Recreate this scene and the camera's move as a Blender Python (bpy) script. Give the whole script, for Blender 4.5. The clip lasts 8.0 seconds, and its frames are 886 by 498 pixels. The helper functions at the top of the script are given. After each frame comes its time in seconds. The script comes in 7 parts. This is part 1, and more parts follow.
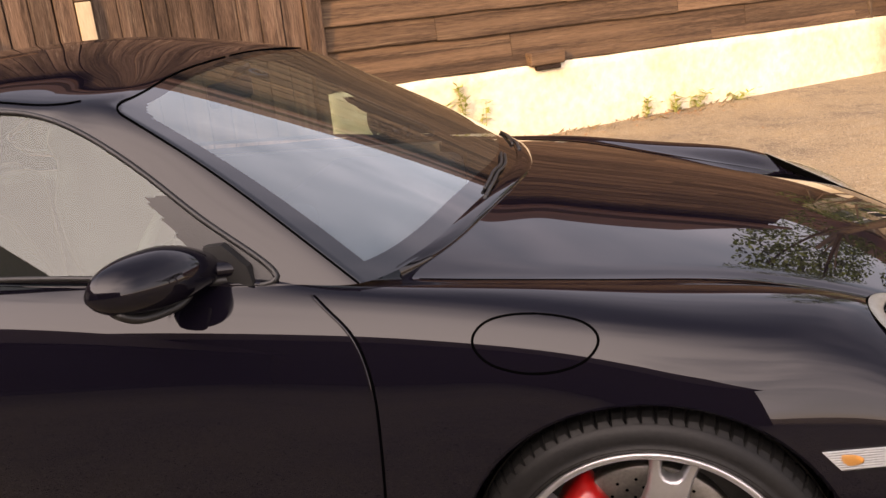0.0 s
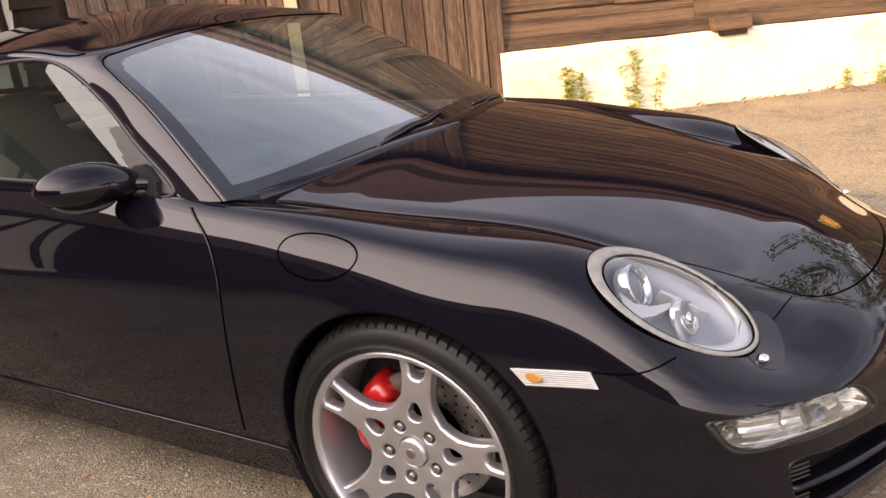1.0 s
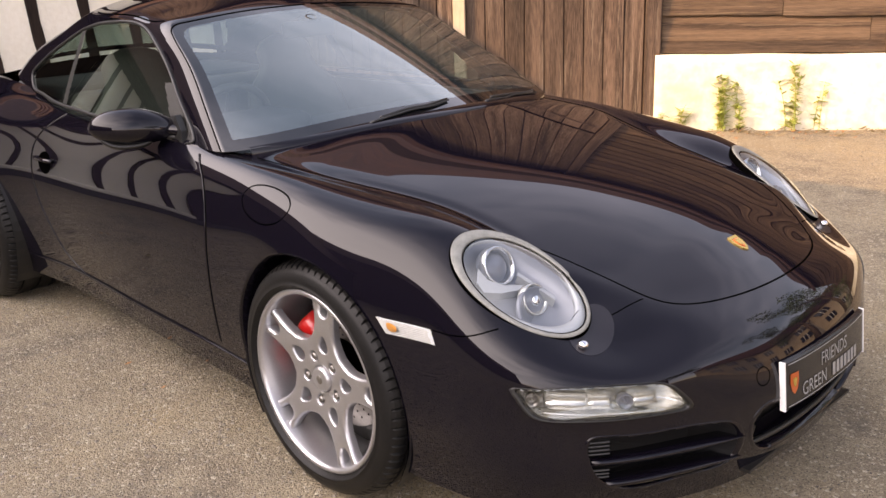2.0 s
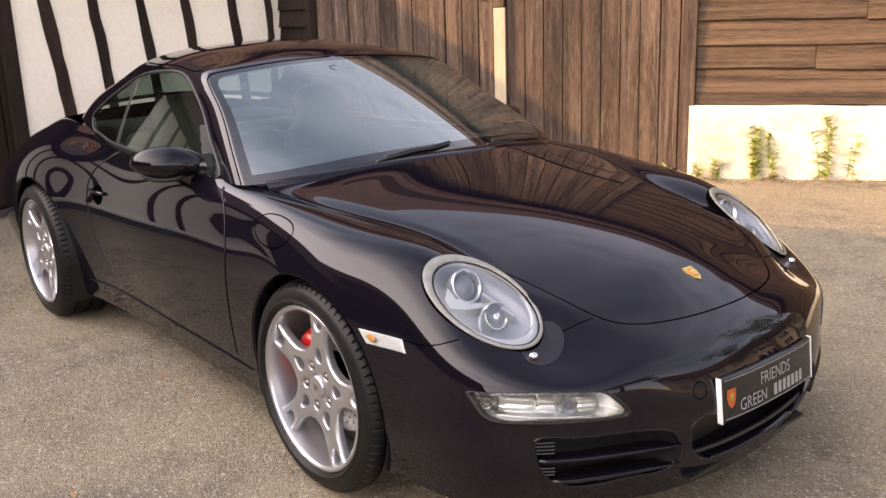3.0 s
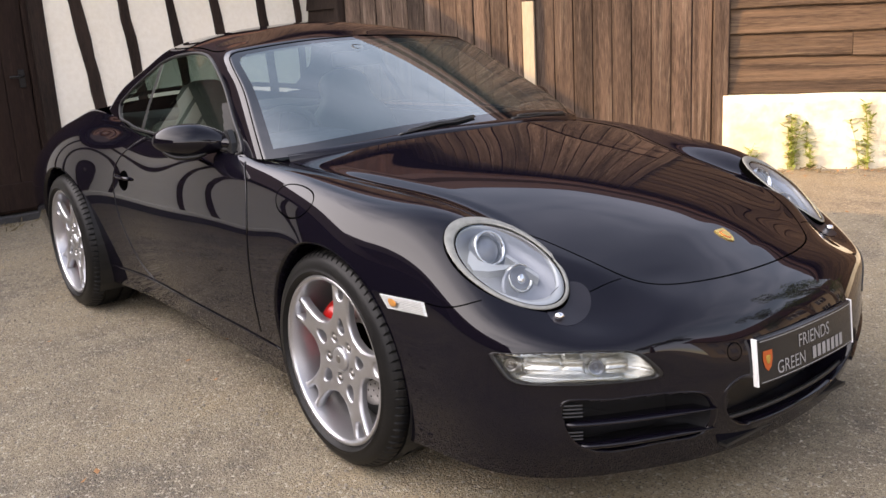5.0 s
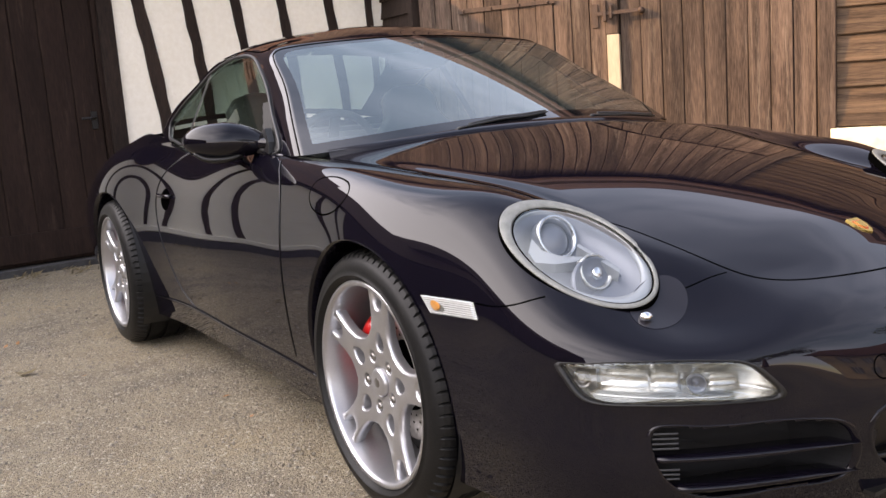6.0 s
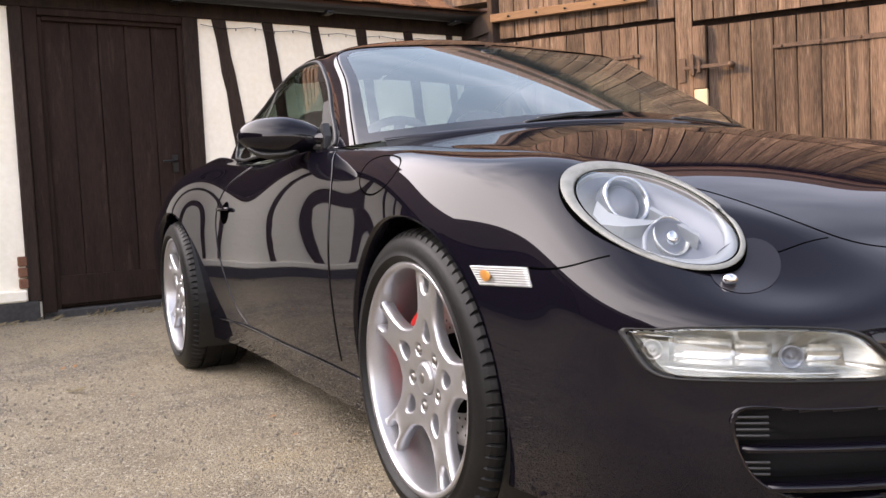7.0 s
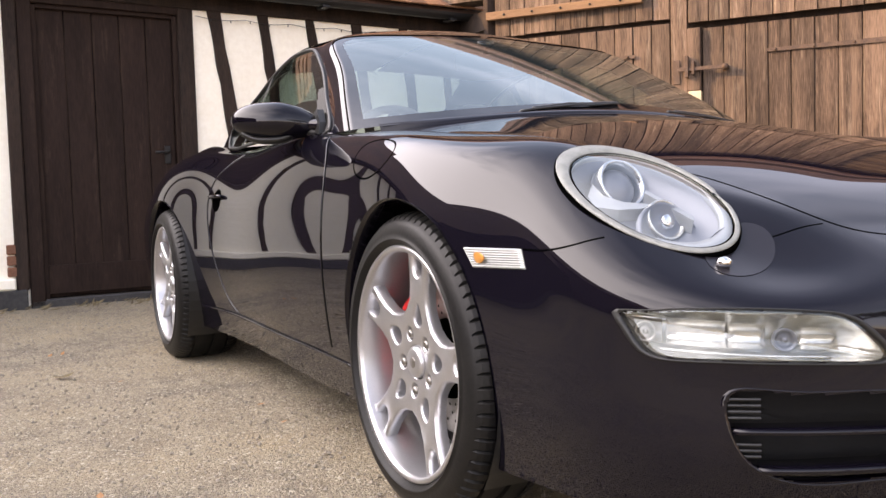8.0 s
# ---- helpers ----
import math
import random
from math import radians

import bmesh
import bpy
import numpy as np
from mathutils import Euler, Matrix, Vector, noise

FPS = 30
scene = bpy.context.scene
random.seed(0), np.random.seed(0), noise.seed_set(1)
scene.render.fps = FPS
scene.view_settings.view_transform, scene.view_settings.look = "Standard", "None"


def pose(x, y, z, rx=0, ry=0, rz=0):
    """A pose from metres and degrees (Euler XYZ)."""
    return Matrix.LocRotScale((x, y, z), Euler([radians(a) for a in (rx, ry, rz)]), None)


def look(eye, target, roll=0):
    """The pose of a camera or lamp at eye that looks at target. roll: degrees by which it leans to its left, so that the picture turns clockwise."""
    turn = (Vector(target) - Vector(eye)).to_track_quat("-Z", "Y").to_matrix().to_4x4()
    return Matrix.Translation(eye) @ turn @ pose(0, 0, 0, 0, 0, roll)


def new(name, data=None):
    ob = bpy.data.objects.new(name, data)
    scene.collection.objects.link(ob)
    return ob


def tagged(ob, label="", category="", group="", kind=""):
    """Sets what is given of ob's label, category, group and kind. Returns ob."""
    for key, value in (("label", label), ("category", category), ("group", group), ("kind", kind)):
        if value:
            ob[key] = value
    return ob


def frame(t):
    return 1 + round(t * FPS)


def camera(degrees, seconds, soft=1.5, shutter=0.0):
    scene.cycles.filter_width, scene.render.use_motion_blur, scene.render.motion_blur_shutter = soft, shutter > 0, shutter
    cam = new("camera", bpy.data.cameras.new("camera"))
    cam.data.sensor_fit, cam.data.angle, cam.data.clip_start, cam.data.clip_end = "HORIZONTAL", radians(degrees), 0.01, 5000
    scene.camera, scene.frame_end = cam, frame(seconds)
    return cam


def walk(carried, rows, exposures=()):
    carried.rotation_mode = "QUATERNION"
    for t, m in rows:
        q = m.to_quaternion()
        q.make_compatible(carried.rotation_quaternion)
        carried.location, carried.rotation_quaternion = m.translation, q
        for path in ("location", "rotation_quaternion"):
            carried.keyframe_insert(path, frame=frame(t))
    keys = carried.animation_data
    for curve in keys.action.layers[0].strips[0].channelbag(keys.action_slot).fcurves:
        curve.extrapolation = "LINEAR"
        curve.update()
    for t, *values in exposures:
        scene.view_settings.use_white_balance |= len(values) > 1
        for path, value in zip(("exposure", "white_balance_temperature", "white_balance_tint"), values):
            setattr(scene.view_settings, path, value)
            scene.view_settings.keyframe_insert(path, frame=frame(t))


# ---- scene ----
cam = camera(52.2, 8.0)
PATH = [
    (0, (-0.002, -2.191, 1.374), (-0.427, -0.326, 0.79), -5.9),
    (0.5, (0.529, -2.266, 1.352), (-0.236, -0.514, 0.766), -6.5),
    (1, (1.014, -2.232, 1.342), (0.021, -0.606, 0.734), -6.2),
    (1.2, (1.206, -2.22, 1.332), (0.12, -0.664, 0.701), -5.6),
    (2.3, (1.958, -2.015, 1.362), (0.515, -0.755, 0.788), -1.7),
    (2.5, (2.067, -2.01, 1.361), (0.59, -0.775, 0.818), -1.9),
    (3, (2.153, -2.09, 1.371), (0.666, -0.848, 0.87), -1.9),
    (3.5, (2.172, -2.188, 1.388), (0.686, -0.939, 0.907), -1.3),
    (4, (2.171, -2.19, 1.389), (0.689, -0.945, 0.884), -1.3),
    (4.2, (2.178, -2.195, 1.381), (0.703, -0.945, 0.869), -1.4),
    (5.3, (2.099, -1.969, 1.143), (0.52, -0.822, 0.703), -3.6),
    (5.5, (2.041, -1.919, 1.084), (0.438, -0.793, 0.678), -3.4),
    (6, (1.866, -1.757, 0.964), (0.193, -0.706, 0.652), -4.2),
    (6.5, (1.775, -1.639, 0.812), (0.031, -0.679, 0.622), -4.0),
    (7, (1.73, -1.621, 0.709), (-0.046, -0.709, 0.592), -2.8),
    (7.5, (1.722, -1.622, 0.677), (-0.055, -0.712, 0.564), -2.1),
    (8, (1.723, -1.625, 0.672), (-0.043, -0.695, 0.558), -1.7),
]
walk(cam, [(t, look(eye, target, roll)) for t, eye, target, roll in PATH], [(0, 1.80, 17800, 32), (0.5, 1.96, 17400, 31), (1.2, 2.1, 15600, 29), (2.5, 2.1, 14400, 27), (3.5, 2.06, 14000, 26), (5.5, 2.02, 12600, 22), (7, 2.36, 13000, 23), (8, 2.50, 13200, 24)])

# ---------- sky, sun and exposure ----------
SUN_FROM = Vector((-0.35, -0.84, 0.365)).normalized()
world = bpy.data.worlds.new("sky")
scene.world = world
world.use_nodes = True
wn = world.node_tree.nodes
sky = wn.new("ShaderNodeTexSky")
sky.sky_type, sky.sun_disc = "NISHITA", False
sky.sun_elevation = math.asin(SUN_FROM.z)
sky.sun_rotation = math.atan2(SUN_FROM.x, SUN_FROM.y)
sky.dust_density, sky.air_density, sky.ozone_density = 0.3, 1.0, 4.0
wn["Background"].inputs["Strength"].default_value = 0.15
wl = world.node_tree.links
# thin broken cloud, streaked along the horizon
sky_at, sky_map, cloud, cover, veil = wn.new("ShaderNodeTexCoord"), wn.new("ShaderNodeMapping"), wn.new("ShaderNodeTexNoise"), wn.new("ShaderNodeMapRange"), wn.new("ShaderNodeMix")
sky_map.inputs["Scale"].default_value = (1.0, 1.0, 3.2)
cloud.inputs["Scale"].default_value, cloud.inputs["Detail"].default_value, cloud.inputs["Roughness"].default_value, cloud.inputs["Distortion"].default_value = 2.1, 7, 0.55, 0.35
cover.inputs["From Min"].default_value, cover.inputs["From Max"].default_value = 0.36, 0.68
cover.inputs["To Min"].default_value, cover.inputs["To Max"].default_value = 0.15, 0.95
apart, thin, share = wn.new("ShaderNodeSeparateXYZ"), wn.new("ShaderNodeMapRange"), wn.new("ShaderNodeMath")
thin.inputs["From Min"].default_value, thin.inputs["From Max"].default_value = 0.25, 0.90
thin.inputs["To Min"].default_value, thin.inputs["To Max"].default_value = 1.0, 0.10
share.operation = "MULTIPLY"
veil.data_type = "RGBA"
# cloud is brighter towards the sun
toward, glow, tone = wn.new("ShaderNodeVectorMath"), wn.new("ShaderNodeMapRange"), wn.new("ShaderNodeMix")
toward.operation, tone.data_type = "DOT_PRODUCT", "RGBA"
toward.inputs[1].default_value = SUN_FROM
glow.inputs["From Min"].default_value, glow.inputs["From Max"].default_value = 0.25, 1.0
tone.inputs["A"].default_value, tone.inputs["B"].default_value = (3.0, 4.3, 7.6, 1), (10.0, 13.2, 19.6, 1)
wl.new(sky_at.outputs["Generated"], toward.inputs[0])
wl.new(toward.outputs["Value"], glow.inputs["Value"])
wl.new(glow.outputs[0], tone.inputs["Factor"])
wl.new(tone.outputs["Result"], veil.inputs["B"])
wl.new(sky_at.outputs["Generated"], sky_map.inputs["Vector"])
wl.new(sky_map.outputs[0], cloud.inputs["Vector"])
wl.new(cloud.outputs["Fac"], cover.inputs["Value"])
wl.new(sky_at.outputs["Generated"], apart.inputs[0])
wl.new(apart.outputs["Z"], thin.inputs["Value"])
bank = wn.new("ShaderNodeMath")
bank.operation, bank.use_clamp = "MULTIPLY_ADD", True
bank.inputs[1].default_value = 0.85
wl.new(glow.outputs[0], bank.inputs[0])
wl.new(cover.outputs[0], bank.inputs[2])
wl.new(bank.outputs[0], share.inputs[0])
lasting = wn.new("ShaderNodeMath")
lasting.operation, lasting.use_clamp = "MULTIPLY_ADD", True
lasting.inputs[1].default_value = 0.9
wl.new(glow.outputs[0], lasting.inputs[0])
wl.new(thin.outputs[0], lasting.inputs[2])
wl.new(lasting.outputs[0], share.inputs[1])
wl.new(share.outputs[0], veil.inputs["Factor"])
wl.new(sky.outputs[0], veil.inputs["A"])
wl.new(veil.outputs["Result"], wn["Background"].inputs["Color"])
sun = new("sun", bpy.data.lights.new("sun", "SUN"))
sun.data.energy, sun.data.angle, sun.data.color = 1.4, radians(0.6), (1.0, 0.83, 0.60)
sun.matrix_basis = look((0, 0, 30), Vector((0, 0, 30)) - SUN_FROM)

# ---------- materials ----------
def material(name, base, rough=0.5, metal=0.0, vary=0.0, scale=6.0, fine=60.0, bump=0.0, stretch=(1, 1, 1), second=None, coat=0.0, spec=0.5,
             per_piece=0.0, wear=None, contrast=0.28):
    """A painted, wooden, stone or metal surface: base colour, blotches at two scales, fine relief, and a shift from piece to piece."""
    m = bpy.data.materials.new(name)
    m.use_nodes = True
    nt = m.node_tree
    n, ln = nt.nodes, nt.links
    b = n["Principled BSDF"]
    b.inputs["Base Color"].default_value = (*base, 1)
    b.inputs["Roughness"].default_value = rough
    b.inputs["Metallic"].default_value = metal
    b.inputs["Specular IOR Level"].default_value = spec
    b.inputs["Coat Weight"].default_value = coat
    b.inputs["Coat Roughness"].default_value = 0.03
    if vary or bump or per_piece:
        tc = n.new("ShaderNodeTexCoord")
        mp = n.new("ShaderNodeMapping")
        mp.inputs["Scale"].default_value = stretch
        oi = n.new("ShaderNodeObjectInfo")
        shift = n.new("ShaderNodeVectorMath")
        shift.operation = "MULTIPLY_ADD"
        ln.new(oi.outputs["Random"], shift.inputs[0])
        shift.inputs[1].default_value = (37, 53, 71) if per_piece else (0, 0, 0)
        ln.new(tc.outputs["Object"], shift.inputs[2])
        ln.new(shift.outputs[0], mp.inputs["Vector"])
        big, small = n.new("ShaderNodeTexNoise"), n.new("ShaderNodeTexNoise")
        big.inputs["Scale"].default_value, big.inputs["Detail"].default_value = scale, 4
        small.inputs["Scale"].default_value, small.inputs["Detail"].default_value = fine, 6
        for t in (big, small):
            ln.new(mp.outputs[0], t.inputs["Vector"])
        mix = n.new("ShaderNodeMath")
        mix.operation = "ADD"
        ln.new(big.outputs["Fac"], mix.inputs[0])
        ln.new(small.outputs["Fac"], mix.inputs[1])
        half = n.new("ShaderNodeMapRange")
        half.inputs["From Min"].default_value, half.inputs["From Max"].default_value = 1 - contrast, 1 + contrast
        ln.new(mix.outputs[0], half.inputs["Value"])
        if second is None:
            second = tuple(c * (1 - vary) for c in base)
        mc = n.new("ShaderNodeMix")
        mc.data_type = "RGBA"
        mc.inputs["A"].default_value, mc.inputs["B"].default_value = (*base, 1), (*second, 1)
        ln.new(half.outputs[0], mc.inputs["Factor"])
        last = mc.outputs["Result"]
        if wear:
            rub, cut, over = n.new("ShaderNodeTexNoise"), n.new("ShaderNodeMapRange"), n.new("ShaderNodeMix")
            rub.inputs["Scale"].default_value, rub.inputs["Detail"].default_value, rub.inputs["Roughness"].default_value = scale * 1.7, 9, 0.72
            cut.inputs["From Min"].default_value, cut.inputs["From Max"].default_value, cut.inputs["To Max"].default_value = 0.56, 0.73, 0.62
            over.data_type = "RGBA"
            ln.new(mp.outputs[0], rub.inputs["Vector"])
            ln.new(rub.outputs["Fac"], cut.inputs["Value"])
            ln.new(cut.outputs[0], over.inputs["Factor"])
            ln.new(last, over.inputs["A"])
            over.inputs["B"].default_value = (*wear, 1)
            last = over.outputs["Result"]
        if per_piece:
            hs = n.new("ShaderNodeHueSaturation")
            mr = n.new("ShaderNodeMapRange")
            mr.inputs["To Min"].default_value, mr.inputs["To Max"].default_value = 1 - per_piece, 1 + per_piece
            ln.new(oi.outputs["Random"], mr.inputs["Value"])
            ln.new(mr.outputs[0], hs.inputs["Value"])
            ln.new(last, hs.inputs["Color"])
            last = hs.outputs[0]
        ln.new(last, b.inputs["Base Color"])
        if bump:
            bp = n.new("ShaderNodeBump")
            bp.inputs["Strength"].default_value, bp.inputs["Distance"].default_value = 1.0, bump
            ln.new(mix.outputs[0], bp.inputs["Height"])
            ln.new(bp.outputs[0], b.inputs["Normal"])
    return m


def glass_material(name, tint, gloss=0.04, film=0.0):
    """A clear pane: what lies behind shows through, with a mirror-like skin that grows at a glancing view, and a pale
    blue film painted in as haze.
    """
    m = bpy.data.materials.new(name)
    m.use_nodes = True
    n, ln = m.node_tree.nodes, m.node_tree.links
    n.remove(n["Principled BSDF"])
    tr, gl, mx, lw = n.new("ShaderNodeBsdfTransparent"), n.new("ShaderNodeBsdfGlossy"), n.new("ShaderNodeMixShader"), n.new("ShaderNodeLayerWeight")
    tr.inputs["Color"].default_value = (*tint, 1)
    gl.inputs["Roughness"].default_value = 0.0
    gl.inputs["Color"].default_value = (0.92, 1, 0.98, 1)
    lw.inputs["Blend"].default_value = 0.5
    power, share = n.new("ShaderNodeMath"), n.new("ShaderNodeMath")
    power.operation, share.operation = "POWER", "MULTIPLY_ADD"
    power.inputs[1].default_value = 5.0
    share.inputs[1].default_value, share.inputs[2].default_value = 1 - gloss, gloss
    ln.new(lw.outputs["Facing"], power.inputs[0])
    ln.new(power.outputs[0], share.inputs[0])
    ln.new(share.outputs[0], mx.inputs[0])
    if film:
        # bluish diffuse share stands in for bright haze in the glass
        dust_haze, df = n.new("ShaderNodeMixShader"), n.new("ShaderNodeBsdfDiffuse")
        df.inputs["Color"].default_value = (0.50, 0.74, 0.82, 1)
        dust_haze.inputs[0].default_value = film
        ln.new(tr.outputs[0], dust_haze.inputs[1])
        ln.new(df.outputs[0], dust_haze.inputs[2])
        ln.new(dust_haze.outputs[0], mx.inputs[1])
    else:
        ln.new(tr.outputs[0], mx.inputs[1])
    ln.new(gl.outputs[0], mx.inputs[2])
    ln.new(mx.outputs[0], n["Material Output"].inputs["Surface"])
    return m


PAINT = material("black_car_paint", (0.0042, 0.0034, 0.0062), 0.012, 0.0, spec=0.5)
PAINT.node_tree.nodes["Principled BSDF"].inputs["IOR"].default_value = 1.42
TRIM = material("satin_black_plastic", (0.012, 0.012, 0.012), 0.45, vary=0.3, scale=20, fine=300, bump=0.0003)
RUBBER = material("tyre_rubber", (0.0045, 0.0045, 0.005), 0.45, spec=0.22, vary=0.35, scale=9, fine=120, bump=0.0004, second=(0.010, 0.0096, 0.0092))
SEAM = material("shut_line", (0.001, 0.001, 0.001), 0.9, spec=0.0)
ALLOY = material("silver_alloy", (0.50, 0.50, 0.515), 0.30, 0.85, vary=0.08, scale=8, fine=200)
STEEL = material("brake_steel", (0.30, 0.28, 0.26), 0.35, 0.9, vary=0.3, scale=12, fine=150)
RED = material("red_caliper", (0.55, 0.012, 0.012), 0.3, coat=0.6)
CHROME = material("chrome", (0.85, 0.85, 0.86), 0.06, 1.0)
REFLECTOR = material("lamp_reflector", (0.52, 0.535, 0.55), 0.18, 0.9)
BEZEL = material("silver_grey_bezel", (0.24, 0.245, 0.225), 0.38, 0.15, vary=0.35, scale=60, fine=420, bump=0.0003)
LENS = glass_material("lamp_glass", (0.90, 0.92, 0.93), 0.075)
GLASS = glass_material("tinted_glass", (0.44, 0.55, 0.51), 0.055)
SCREEN = glass_material("windscreen_glass", (0.66, 0.76, 0.76), 0.27, 0.024)
FRIT = material("dark_glass_border", (0.006, 0.006, 0.007), 0.02, spec=0.5)
FRIT.node_tree.nodes["Principled BSDF"].inputs["IOR"].default_value = 1.9
AMBER = material("amber_bulb", (0.62, 0.24, 0.06), 0.3)
LEATHER = material("grey_leather", (0.10, 0.095, 0.085), 0.5, vary=0.2, scale=9, fine=90, bump=0.0002)
DASH = material("dark_grey_dashboard", (0.03, 0.032, 0.035), 0.6, vary=0.2, scale=20, fine=400, bump=0.0004)
PLATE = material("black_plate", (0.012, 0.012, 0.013), 0.22)
WHITE = material("white_plate_edge", (0.75, 0.75, 0.74), 0.4)
GOLD = material("gold_badge", (0.75, 0.50, 0.16), 0.25, 0.9)
BADGE_RED = material("red_badge", (0.45, 0.08, 0.02), 0.3)
LAMP_GREY = material("lamp_blue_grey", (0.17, 0.185, 0.215), 0.3, 0.2)
LAMP_PALE = material("pale_lamp_reflector", (0.70, 0.69, 0.65), 0.20, 0.75, vary=0.25, scale=40, fine=160)
LAMP_WHITE = material("white_lamp_trim", (0.36, 0.375, 0.385), 0.22, 0.25)
DUCT = material("matt_black_duct", (0.010, 0.010, 0.011), 0.8, spec=0.25, vary=0.2, scale=20, fine=200)
RIBBED = material("ribbed_lamp_plastic", (0.36, 0.355, 0.34), 0.3, 0.4, vary=0.2, scale=60, fine=200)
SATIN_PATCH = material("satin_clear_film", (0.012, 0.011, 0.015), 0.30, spec=0.5)
LETTER = material("grey_lettering", (0.24, 0.24, 0.24), 0.4)

BARN_WOOD = material("sunburnt_barn_planks", (0.150, 0.096, 0.070), 0.8, vary=0.6, scale=2.4, fine=34, bump=0.005, stretch=(7, 7, 0.35),
                     second=(0.034, 0.020, 0.014), per_piece=0.30, wear=(0.36, 0.275, 0.21), spec=0.3, contrast=0.23)
BOARD_WOOD = material("weathered_boards", (0.150, 0.092, 0.058), 0.82, vary=0.6, scale=2.2, fine=34, bump=0.005, stretch=(0.30, 7, 10),
                      second=(0.036, 0.021, 0.014), per_piece=0.30, wear=(0.29, 0.20, 0.13), spec=0.3, contrast=0.23)
RAIL_WOOD = material("orange_brown_rail", (0.20, 0.105, 0.055), 0.8, vary=0.4, scale=3, fine=30, bump=0.001, stretch=(0.6, 6, 6))
PALE_WOOD = material("pale_new_timber", (0.52, 0.41, 0.29), 0.75, vary=0.25, scale=3, fine=30, bump=0.001, stretch=(6, 6, 0.6))
BLACK_WOOD = material("black_stained_timber", (0.018, 0.012, 0.010), 0.85, vary=0.5, scale=3, fine=22, bump=0.003, stretch=(5, 5, 0.8),
                      second=(0.042, 0.026, 0.020), per_piece=0.25, spec=0.2)
DOOR_WOOD = material("dark_brown_door_paint", (0.017, 0.009, 0.007), 0.75, vary=0.4, scale=2.0, fine=20, bump=0.002, stretch=(5, 5, 0.7),
                     second=(0.031, 0.017, 0.013), per_piece=0.08, wear=(0.075, 0.046, 0.034), spec=0.15)
PLASTER = material("cream_plaster", (0.95, 0.88, 0.76), 0.85, vary=0.15, scale=1.6, fine=25, bump=0.004, second=(0.86, 0.78, 0.65))
PLINTH = material("whitewashed_plinth", (0.80, 0.74, 0.60), 0.85, vary=0.3, scale=1.8, fine=14, bump=0.010, second=(0.58, 0.50, 0.36), wear=(0.42, 0.29, 0.13))
TAN_RENDER = material("tan_house_render", (0.34, 0.28, 0.21), 0.9, vary=0.25, scale=1.2, fine=14, bump=0.004)
TAR = material("tarred_base", (0.02, 0.019, 0.02), 0.7, vary=0.5, scale=4, fine=40, bump=0.006, second=(0.05, 0.047, 0.045))
RUST = material("rusty_iron", (0.10, 0.058, 0.040), 0.7, 0.3, vary=0.5, scale=14, fine=90, bump=0.002, second=(0.045, 0.028, 0.022))
IRON = material("black_iron", (0.02, 0.02, 0.021), 0.45, 0.5, vary=0.3, scale=10, fine=80, bump=0.001)
TILE = material("clay_tile", (0.36, 0.15, 0.07), 0.8, vary=0.5, scale=5, fine=40, bump=0.003, second=(0.19, 0.085, 0.05), per_piece=0.3)
ROOFING = material("red_brown_clay_roof", (0.10, 0.040, 0.025), 0.85, vary=0.5, scale=1.2, fine=9, bump=0.02, second=(0.04, 0.018, 0.013))
BRICK = material("red_brick", (0.24, 0.095, 0.055), 0.85, vary=0.4, scale=8, fine=60, bump=0.003)
LEAF = material("leaf_green", (0.10, 0.16, 0.03), 0.6, vary=0.5, scale=4, fine=30, second=(0.05, 0.09, 0.02), per_piece=0.2)
WEED = material("weed_green", (0.36, 0.40, 0.11), 0.6, vary=0.5, scale=8, fine=60, second=(0.22, 0.28, 0.07))
STRAW = material("dry_grass", (0.21, 0.155, 0.085), 0.8, vary=0.5, scale=8, fine=60)
DEAD_LEAF = material("fallen_leaf", (0.45, 0.20, 0.08), 0.7, vary=0.4, scale=30, fine=90)
BARK = material("bark", (0.11, 0.075, 0.05), 0.9, vary=0.5, scale=5, fine=30, bump=0.02)
STONE = material("loose_grit", (0.34, 0.28, 0.21), 0.9, vary=0.5, scale=20, fine=90, second=(0.16, 0.14, 0.12))
PANE = material("dark_house_pane", (0.02, 0.025, 0.03), 0.08, spec=0.6)


